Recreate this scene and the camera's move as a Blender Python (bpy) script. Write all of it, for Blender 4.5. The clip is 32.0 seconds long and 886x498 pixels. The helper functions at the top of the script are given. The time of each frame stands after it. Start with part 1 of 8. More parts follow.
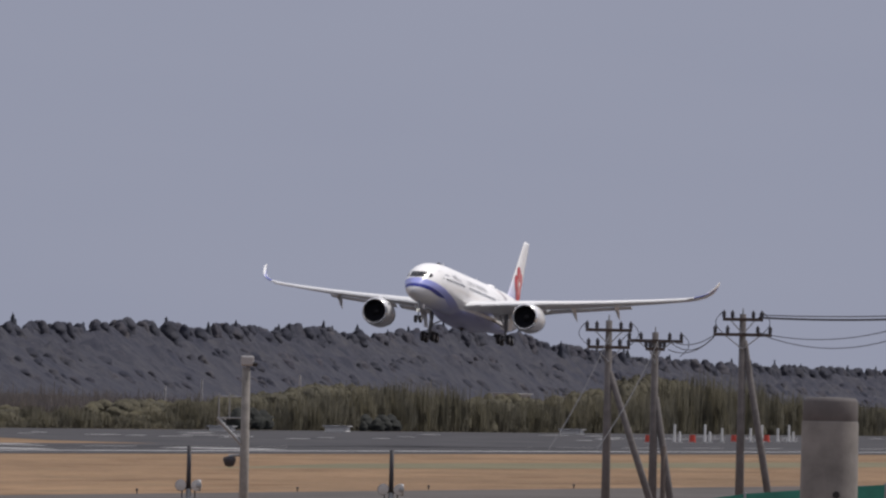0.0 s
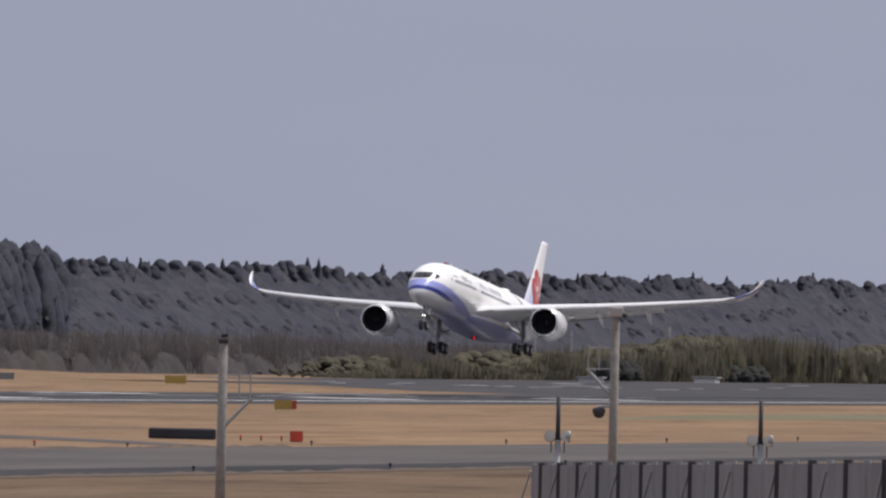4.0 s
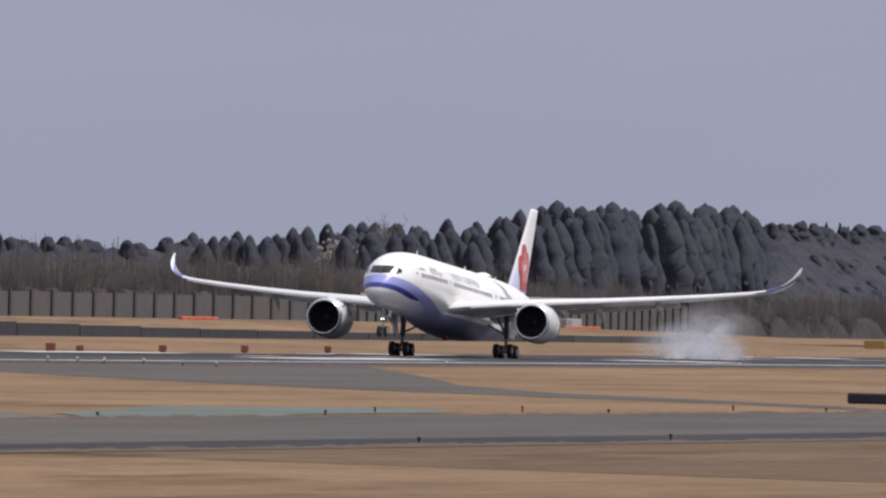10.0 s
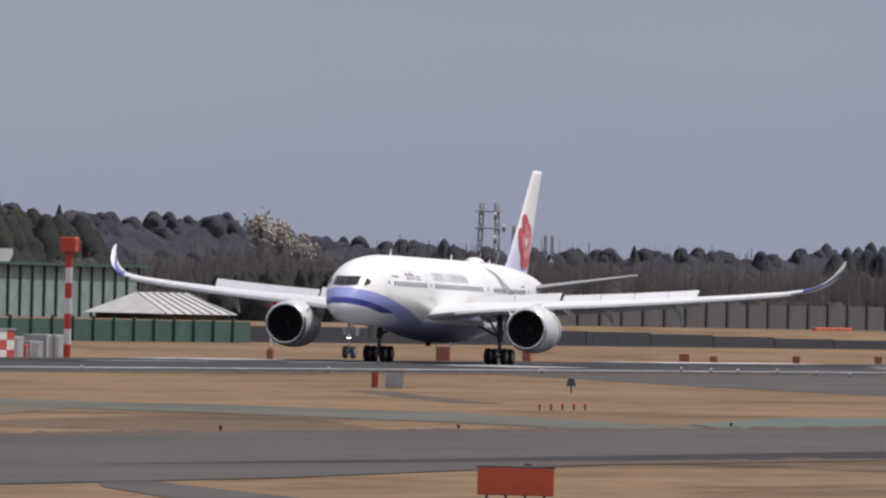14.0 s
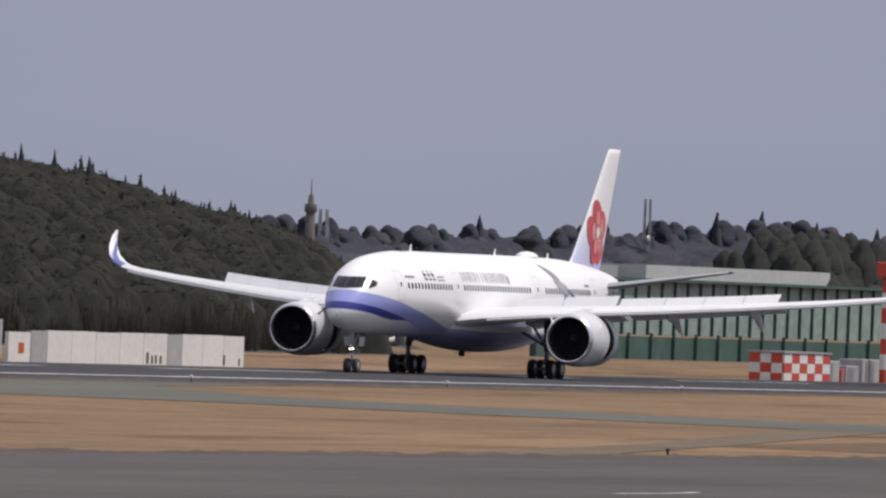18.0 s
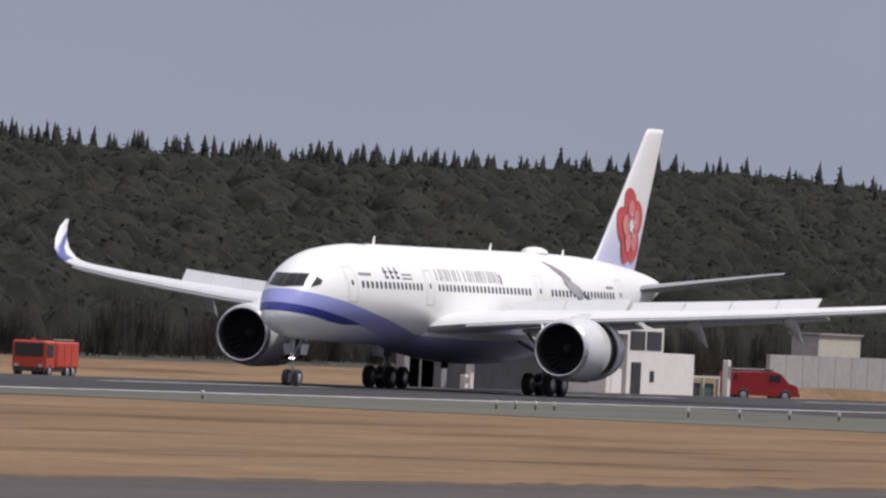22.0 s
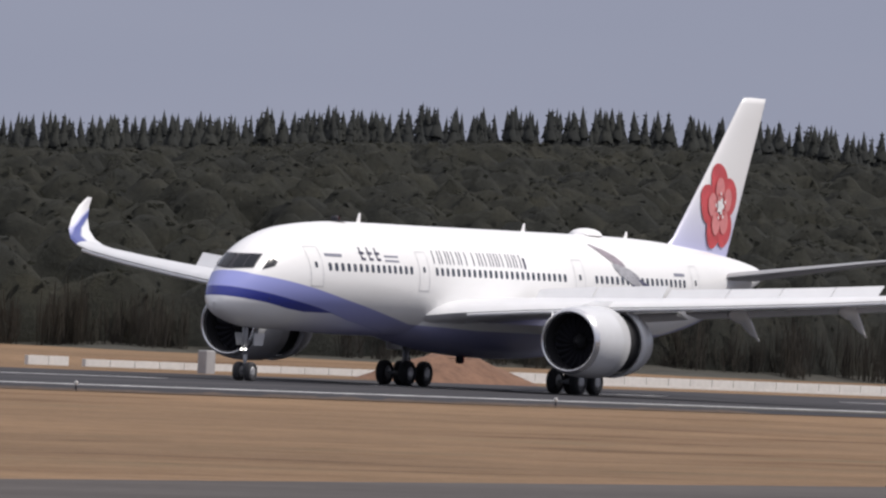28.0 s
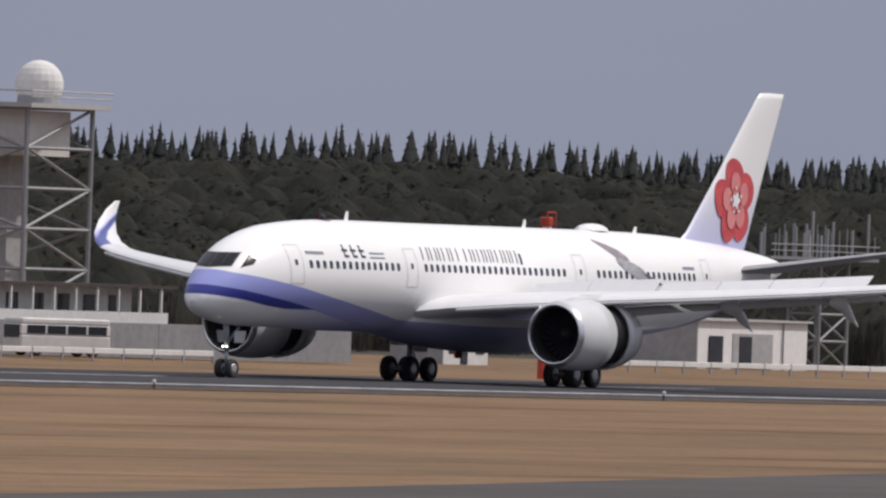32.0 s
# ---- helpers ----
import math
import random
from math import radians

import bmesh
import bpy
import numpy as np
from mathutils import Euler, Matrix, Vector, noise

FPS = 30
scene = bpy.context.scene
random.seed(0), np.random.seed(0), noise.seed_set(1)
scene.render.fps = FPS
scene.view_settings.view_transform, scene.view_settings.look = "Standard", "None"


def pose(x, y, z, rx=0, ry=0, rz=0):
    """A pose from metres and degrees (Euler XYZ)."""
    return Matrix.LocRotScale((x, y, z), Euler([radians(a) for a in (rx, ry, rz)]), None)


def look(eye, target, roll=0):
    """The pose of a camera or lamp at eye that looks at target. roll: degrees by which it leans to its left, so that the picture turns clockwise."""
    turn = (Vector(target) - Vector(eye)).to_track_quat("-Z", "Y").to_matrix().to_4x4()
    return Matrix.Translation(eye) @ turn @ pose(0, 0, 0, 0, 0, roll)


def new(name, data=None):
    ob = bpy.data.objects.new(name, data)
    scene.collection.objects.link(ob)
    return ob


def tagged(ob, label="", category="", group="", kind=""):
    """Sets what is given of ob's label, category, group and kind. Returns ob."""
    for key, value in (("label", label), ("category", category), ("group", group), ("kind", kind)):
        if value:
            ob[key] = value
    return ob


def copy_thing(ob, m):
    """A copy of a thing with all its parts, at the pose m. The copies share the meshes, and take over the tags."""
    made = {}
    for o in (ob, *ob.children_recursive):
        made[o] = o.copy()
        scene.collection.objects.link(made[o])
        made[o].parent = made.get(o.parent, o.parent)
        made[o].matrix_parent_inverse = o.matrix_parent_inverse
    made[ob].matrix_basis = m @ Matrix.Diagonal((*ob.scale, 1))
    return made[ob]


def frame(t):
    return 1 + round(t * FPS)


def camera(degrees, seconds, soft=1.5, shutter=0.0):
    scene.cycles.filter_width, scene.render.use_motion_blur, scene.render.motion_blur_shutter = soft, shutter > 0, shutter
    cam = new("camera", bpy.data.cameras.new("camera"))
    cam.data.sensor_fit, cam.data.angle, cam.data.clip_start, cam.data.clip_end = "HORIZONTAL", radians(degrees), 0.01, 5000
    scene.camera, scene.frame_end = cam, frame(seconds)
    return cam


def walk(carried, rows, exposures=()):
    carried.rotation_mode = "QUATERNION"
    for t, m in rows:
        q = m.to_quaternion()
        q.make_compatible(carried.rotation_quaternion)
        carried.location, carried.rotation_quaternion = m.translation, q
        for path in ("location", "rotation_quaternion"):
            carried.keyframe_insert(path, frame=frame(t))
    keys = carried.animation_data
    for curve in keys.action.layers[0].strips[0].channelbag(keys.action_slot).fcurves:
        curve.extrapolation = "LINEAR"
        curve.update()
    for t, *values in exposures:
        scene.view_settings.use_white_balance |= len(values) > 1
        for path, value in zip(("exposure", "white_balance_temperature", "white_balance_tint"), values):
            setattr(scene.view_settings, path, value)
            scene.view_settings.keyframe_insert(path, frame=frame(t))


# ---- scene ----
# Long-lens view over an airfield: x runs along the runway, y across it, z up.
# The runway's middle line is y = 378; the camera stands by y = 0.
cam = camera(2.994, 32.0, soft=2.4)
# seconds, eye x, eye y, bearing, tilt and lean in degrees
VIEW = [
    (0, 0.00, 0.00, 9.5000, 0.5080, 1.20),
    (0.5, 0.00, 0.00, 9.6191, 0.4790, 1.19),
    (1, 0.00, 0.00, 9.7475, 0.4648, 1.18),
    (1.5, 0.00, 0.00, 9.8798, 0.4342, 1.17),
    (2, 0.00, 0.00, 10.0414, 0.4060, 1.16),
    (2.5, 0.00, 0.00, 10.2369, 0.3845, 1.16),
    (3, 0.00, 0.00, 10.4089, 0.3576, 1.15),
    (3.5, 0.00, 0.00, 10.5725, 0.3482, 1.20),
    (4, 0.00, 0.00, 10.7451, 0.3162, 1.26),
    (4.5, 0.00, 0.00, 10.9083, 0.2941, 1.32),
    (5, 0.00, 0.00, 11.0757, 0.2722, 1.37),
    (5.5, 0.00, 0.00, 11.2591, 0.2277, 1.43),
    (6, 0.00, 0.00, 11.4192, 0.2003, 1.49),
    (6.5, 0.00, 0.00, 11.5981, 0.2102, 1.49),
    (7, 0.00, 0.00, 11.8210, 0.2234, 1.50),
    (7.5, 0.00, 0.00, 12.0219, 0.1889, 1.50),
    (8, 0.00, 0.00, 12.2025, 0.1551, 1.51),
    (8.5, 0.00, 0.00, 12.4157, 0.1434, 1.51),
    (9, 0.00, 0.00, 12.6341, 0.1524, 1.52),
    (9.5, 0.00, 0.00, 12.8621, 0.1430, 1.47),
    (10, 0.00, 0.00, 13.1051, 0.1429, 1.42),
    (10.5, 0.00, 0.00, 13.3531, 0.1190, 1.38),
    (11, 0.00, 0.00, 13.6159, 0.0833, 1.33),
    (11.5, 0.00, 0.00, 13.8790, 0.0861, 1.29),
    (12, 0.00, 0.00, 14.1377, 0.0937, 1.24),
    (12.5, 0.00, 0.00, 14.4070, 0.1219, 1.19),
    (13, 0.00, 0.00, 14.6617, 0.1427, 1.15),
    (13.5, 0.00, 0.00, 14.9543, 0.1553, 1.28),
    (14, 0.00, 0.00, 15.2466, 0.1278, 1.41),
    (14.5, 0.00, 0.00, 15.5509, 0.1338, 1.55),
    (15, 0.00, 0.00, 15.8704, 0.1351, 1.68),
    (15.5, 0.00, 0.00, 16.1898, 0.1271, 1.81),
    (16, 0.00, 0.00, 16.5365, 0.1477, 1.95),
    (16.5, 0.00, 0.00, 16.8728, 0.1349, 2.03),
    (17, 0.00, 0.00, 17.2248, 0.1305, 2.12),
    (17.5, 0.00, 0.00, 17.6025, 0.1408, 2.20),
    (18, 0.00, 0.00, 18.0100, 0.1222, 2.29),
    (18.5, 0.00, 0.00, 18.3576, 0.1043, 2.38),
    (19, 0.00, 0.00, 18.7521, 0.1121, 2.46),
    (19.5, 0.00, 0.00, 19.1856, 0.1146, 2.52),
    (20, 0.00, 0.00, 19.5780, 0.1029, 2.58),
    (20.5, 0.00, 0.00, 20.0359, 0.1162, 2.63),
    (21, 0.00, 0.00, 20.4733, 0.1351, 2.69),
    (21.5, 0.00, 0.00, 20.8562, 0.1224, 2.69),
    (22, 0.00, 0.00, 21.2060, 0.1248, 2.69),
    (22.5, 0.00, 0.00, 21.6079, 0.1287, 2.69),
    (23, 0.00, 0.00, 22.0771, 0.1181, 2.69),
    (23.5, 0.00, 0.00, 22.5853, 0.1043, 2.81),
    (24, 0.00, 0.00, 23.0946, 0.1124, 2.92),
    (24.5, 0.00, 0.00, 23.5904, 0.0925, 3.03),
    (25, 0.00, 0.00, 24.0718, 0.0798, 3.15),
    (25.5, -4.39, -2.39, 24.6087, 0.0667, 3.09),
    (26, -15.82, -8.59, 25.0800, 0.0548, 3.04),
    (26.5, -30.76, -16.70, 25.5500, 0.0463, 3.00),
    (27, -46.58, -25.29, 26.0200, 0.0441, 2.96),
    (27.5, -62.84, -34.12, 26.4900, 0.0512, 2.91),
    (28, -79.09, -42.94, 26.9650, 0.0703, 2.84),
    (28.5, -95.35, -51.77, 27.4490, 0.0777, 2.72),
    (29, -111.61, -60.60, 27.9560, 0.0807, 2.63),
    (29.5, -127.87, -69.43, 28.4570, 0.0749, 2.60),
    (30, -144.13, -78.25, 28.9446, 0.0664, 2.61),
    (30.5, -159.94, -86.84, 29.3389, 0.0771, 2.52),
    (31, -174.88, -94.95, 29.7112, 0.0882, 2.32),
    (31.5, -183.67, -99.73, 30.1485, 0.0736, 2.21),
    (32, -187.19, -101.63, 30.5464, 0.0587, 2.01),
]


def aim(ex, ey, bearing, tilt, lean, ez=6.5):
    b, k = radians(bearing), radians(tilt)
    return look((ex, ey, ez), (ex + 1000 * math.cos(b), ey + 1000 * math.sin(b), ez + 1000 * math.tan(k)), lean)


walk(cam, [(t, aim(ex, ey, b, k, r)) for t, ex, ey, b, k, r in VIEW], ((0, -0.05), (1, 0.03), (3, 0.12), (10, 0.16), (13, 0.08), (17, 0.02), (29, 0.02), (32, -0.10)))

# ---- light ----
SUN_DIR = Vector((0.40, -0.44, 0.80)).normalized()
sun = new("sun", bpy.data.lights.new("sun", "SUN"))
sun.data.energy, sun.data.angle, sun.data.color = 3.0, radians(0.8), (1.0, 0.94, 0.885)
sun.matrix_world = look(SUN_DIR * 100, (0, 0, 0))
world = bpy.data.worlds.new("sky")
scene.world = world
world.use_nodes = True
wn, wl = world.node_tree.nodes, world.node_tree.links
wn.clear()
w_out, w_bg, w_sky = wn.new("ShaderNodeOutputWorld"), wn.new("ShaderNodeBackground"), wn.new("ShaderNodeTexSky")
w_sky.sky_type, w_sky.sun_disc = "NISHITA", False
w_sky.sun_elevation, w_sky.sun_rotation = math.asin(SUN_DIR.z), math.atan2(SUN_DIR.x, SUN_DIR.y)
w_sky.air_density, w_sky.dust_density, w_sky.ozone_density = 1.0, 4.0, 1.5
# thin high cloud over the whole sky, a little uneven
w_co, w_map, w_noise = wn.new("ShaderNodeTexCoord"), wn.new("ShaderNodeMapping"), wn.new("ShaderNodeTexNoise")
w_map.inputs["Scale"].default_value = (6, 6, 30)
w_noise.inputs["Scale"].default_value, w_noise.inputs["Detail"].default_value = 1.6, 4
w_ramp = wn.new("ShaderNodeValToRGB")
w_ramp.color_ramp.elements[0].position, w_ramp.color_ramp.elements[0].color = 0.3, (3.10, 3.36, 4.5, 1)
w_ramp.color_ramp.elements[1].position, w_ramp.color_ramp.elements[1].color = 0.75, (3.50, 3.72, 4.80, 1)
w_mix = wn.new("ShaderNodeMix")
w_mix.data_type = "RGBA"
w_mix.inputs["Factor"].default_value = 0.86
wl.new(w_co.outputs["Generated"], w_map.inputs["Vector"])
wl.new(w_map.outputs["Vector"], w_noise.inputs["Vector"])
wl.new(w_noise.outputs["Fac"], w_ramp.inputs["Fac"])
wl.new(w_sky.outputs["Color"], w_mix.inputs["A"])
w_sep, w_rise = wn.new("ShaderNodeSeparateXYZ"), wn.new("ShaderNodeMapRange")
w_rise.inputs["From Min"].default_value, w_rise.inputs["From Max"].default_value = 0.06, 0.8
w_veil = wn.new("ShaderNodeMix")  # the thin cloud veil is whiter and brighter overhead
w_veil.data_type = "RGBA"
w_veil.inputs["B"].default_value = (8.7, 8.5, 9.2, 1)
wl.new(w_co.outputs["Generated"], w_sep.inputs["Vector"])
wl.new(w_sep.outputs["Z"], w_rise.inputs["Value"])
wl.new(w_ramp.outputs["Color"], w_veil.inputs["A"])
wl.new(w_rise.outputs["Result"], w_veil.inputs["Factor"])
wl.new(w_veil.outputs["Result"], w_mix.inputs["B"])
wl.new(w_mix.outputs["Result"], w_bg.inputs["Color"])
w_bg.inputs["Strength"].default_value = 0.1
wl.new(w_bg.outputs["Background"], w_out.inputs["Surface"])


# ---- materials ----
def shader(name, rough=0.6, metal=0.0, spec=0.4):
    m = bpy.data.materials.new(name)
    m.use_nodes = True
    n, l = m.node_tree.nodes, m.node_tree.links
    b = n["Principled BSDF"]
    b.inputs["Roughness"].default_value, b.inputs["Metallic"].default_value = rough, metal
    b.inputs["Specular IOR Level"].default_value = spec
    return m, n, l, b


def ramp(n, l, source, stops):
    r = n.new("ShaderNodeValToRGB")
    while len(r.color_ramp.elements) < len(stops):
        r.color_ramp.elements.new(0.5)
    for e, (p, c) in zip(r.color_ramp.elements, stops):
        e.position, e.color = p, (*c, 1)
    l.new(source, r.inputs["Fac"])
    return r.outputs["Color"]


def noise_of(n, l, scale, detail=4, rough=0.6, stretch=None, vector="Object"):
    co, t = n.new("ShaderNodeTexCoord"), n.new("ShaderNodeTexNoise")
    t.inputs["Scale"].default_value, t.inputs["Detail"].default_value = scale, detail
    t.inputs["Roughness"].default_value = rough
    src = co.outputs[vector]
    if stretch:
        mp = n.new("ShaderNodeMapping")
        mp.inputs["Scale"].default_value = stretch
        l.new(src, mp.inputs["Vector"])
        src = mp.outputs["Vector"]
    l.new(src, t.inputs["Vector"])
    return t.outputs["Fac"]


def mixed(n, l, fac, a, b, mode="MIX"):
    x = n.new("ShaderNodeMix")
    x.data_type, x.blend_type = "RGBA", mode
    for socket, value in (("Factor", fac), ("A", a), ("B", b)):
        if hasattr(value, "is_output"):
            l.new(value, x.inputs[socket])
        else:
            x.inputs[socket].default_value = value if socket == "Factor" else (*value, 1)
    return x.outputs["Result"]


def bumped(n, l, b, height, strength, distance):
    k = n.new("ShaderNodeBump")
    k.inputs["Strength"].default_value, k.inputs["Distance"].default_value = strength, distance
    l.new(height, k.inputs["Height"])
    l.new(k.outputs["Normal"], b.inputs["Normal"])


def surface(name, colour, rough=0.6, metal=0.0, grain=3.0, vary=0.12, stain=0.3, bump=0.0, spec=0.4):
    """A painted or built surface: its colour with fine grain and broad stains."""
    m, n, l, b = shader(name, rough, metal, spec)
    c = [max(0.0, x) for x in colour]
    fine = ramp(n, l, noise_of(n, l, grain, 5), [(0.25, [x * (1 - vary) for x in c]), (0.75, [min(1, x * (1 + vary)) for x in c])])
    broad = ramp(n, l, noise_of(n, l, stain, 3), [(0.3, (1 - vary,) * 3), (0.7, (1, 1, 1))])
    col = mixed(n, l, 0.8, fine, broad, "MULTIPLY")
    info = n.new("ShaderNodeObjectInfo")
    tone = ramp(n, l, info.outputs["Random"], [(0, (0.92,) * 3), (1, (1, 1, 1))])
    l.new(mixed(n, l, 1.0, col, tone, "MULTIPLY"), b.inputs["Base Color"])
    if bump:
        bumped(n, l, b, noise_of(n, l, grain * 2, 4), 0.4, bump)
    return m


def glow(name, colour, strength):
    m, n, l, b = shader(name)
    b.inputs["Base Color"].default_value = (*colour, 1)
    b.inputs["Emission Color"].default_value = (*colour, 1)
    b.inputs["Emission Strength"].default_value = strength
    return m


def grass_material(name="dry_grass", tone=(0.97, 0.96, 0.95)):
    m, n, l, b = shader(name, 0.95, 0, 0.1)
    broad = ramp(n, l, noise_of(n, l, 0.03, 4, stretch=(0.35, 1.0, 1)), [(0.3, (0.165, 0.113, 0.074)), (0.5, (0.222, 0.150, 0.096)), (0.72, (0.270, 0.182, 0.115))])
    mid = ramp(n, l, noise_of(n, l, 0.42, 6, 0.75, (0.22, 1.0, 1)), [(0.34, (0.70, 0.70, 0.67)), (0.52, (1, 1, 1)), (0.8, (1.08, 1.05, 1.0))])
    green = ramp(n, l, noise_of(n, l, 0.16, 7, 0.72, (0.14, 1.0, 1)), [(0.55, (0, 0, 0)), (0.70, (1, 1, 1))])
    fine = ramp(n, l, noise_of(n, l, 1.6, 5, 0.75), [(0.3, (0.76, 0.76, 0.74)), (0.7, (1.12, 1.10, 1.07))])
    c = mixed(n, l, 1.0, mixed(n, l, 1.0, broad, mid, "MULTIPLY"), fine, "MULTIPLY")
    gm = n.new("ShaderNodeMath")
    gm.operation, gm.inputs[1].default_value = "MULTIPLY", 0.8
    l.new(green, gm.inputs[0])
    c = mixed(n, l, gm.outputs["Value"], c, (0.120, 0.104, 0.066))
    streak = ramp(n, l, noise_of(n, l, 0.11, 5, 0.62, (0.16, 1.0, 1)), [(0.54, (1, 1, 1)), (0.64, (0.66, 0.62, 0.60))])
    c = mixed(n, l, 1.0, mixed(n, l, 1.0, c, streak, "MULTIPLY"), tone, "MULTIPLY")
    l.new(c, b.inputs["Base Color"])
    bumped(n, l, b, noise_of(n, l, 1.2, 5, 0.7), 0.8, 0.2)
    return m


def paving(name, dark, light):
    m, n, l, b = shader(name, 0.95, 0, 0.06)
    broad = ramp(n, l, noise_of(n, l, 0.06, 5, 0.65, (0.25, 1.6, 1)), [(0.3, dark), (0.7, light)])
    fine = ramp(n, l, noise_of(n, l, 1.1, 5, 0.7, (0.4, 1, 1)), [(0.3, (0.85,) * 3), (0.7, (1.1,) * 3)])
    l.new(mixed(n, l, 1.0, broad, fine, "MULTIPLY"), b.inputs["Base Color"])
    bumped(n, l, b, noise_of(n, l, 4, 4), 0.3, 0.02)
    return m


def leaf_material(name, dark, mid, light, rough=0.8, thin_part=0.3, relief=0.5, soft=0.0, islands=False):
    m, n, l, b = shader(name, rough, 0, 0.12)
    tint = ramp(n, l, noise_of(n, l, 0.40, 3), [(0.3, dark), (0.5, mid), (0.7, light)])
    patch = ramp(n, l, noise_of(n, l, 0.07, 4), [(0.3, (0.78, 0.80, 0.84)), (0.7, (1.12, 1.09, 0.98))])
    if islands:
        each = n.new("ShaderNodeNewGeometry")
        patch = mixed(n, l, 1.0, patch, ramp(n, l, each.outputs["Random Per Island"], [(0.0, (0.80, 0.82, 0.86)), (0.6, (1.0, 1.0, 1.0)), (1.0, (1.25, 1.18, 1.12))]), "MULTIPLY")
    fleck = ramp(n, l, noise_of(n, l, 2.6, 4, 0.7), [(0.3, (0.84, 0.85, 0.86)), (0.7, (1.12, 1.11, 1.08))])
    colour = mixed(n, l, 1.0, mixed(n, l, 1.0, tint, patch, "MULTIPLY"), fleck, "MULTIPLY")
    l.new(colour, b.inputs["Base Color"])
    bumped(n, l, b, noise_of(n, l, 2.4, 6, 0.75), relief, 0.4)
    if soft:  # normals bent to one sunward direction, so shaded sides lighten and contrast drops
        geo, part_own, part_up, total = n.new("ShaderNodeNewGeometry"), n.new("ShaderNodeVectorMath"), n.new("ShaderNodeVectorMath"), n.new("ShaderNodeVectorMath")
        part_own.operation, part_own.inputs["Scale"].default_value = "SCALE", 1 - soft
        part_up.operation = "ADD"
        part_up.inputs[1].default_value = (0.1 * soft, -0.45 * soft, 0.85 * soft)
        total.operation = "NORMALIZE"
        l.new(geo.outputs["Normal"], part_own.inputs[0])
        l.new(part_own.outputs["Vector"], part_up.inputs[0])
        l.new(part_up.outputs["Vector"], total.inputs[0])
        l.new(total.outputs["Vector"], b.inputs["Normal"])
    thin, both, out = n.new("ShaderNodeBsdfTranslucent"), n.new("ShaderNodeMixShader"), n["Material Output"]
    l.new(colour, thin.inputs["Color"])
    both.inputs["Fac"].default_value = thin_part
    l.new(b.outputs["BSDF"], both.inputs[1])
    l.new(thin.outputs["BSDF"], both.inputs[2])
    l.new(both.outputs["Shader"], out.inputs["Surface"])
    return m


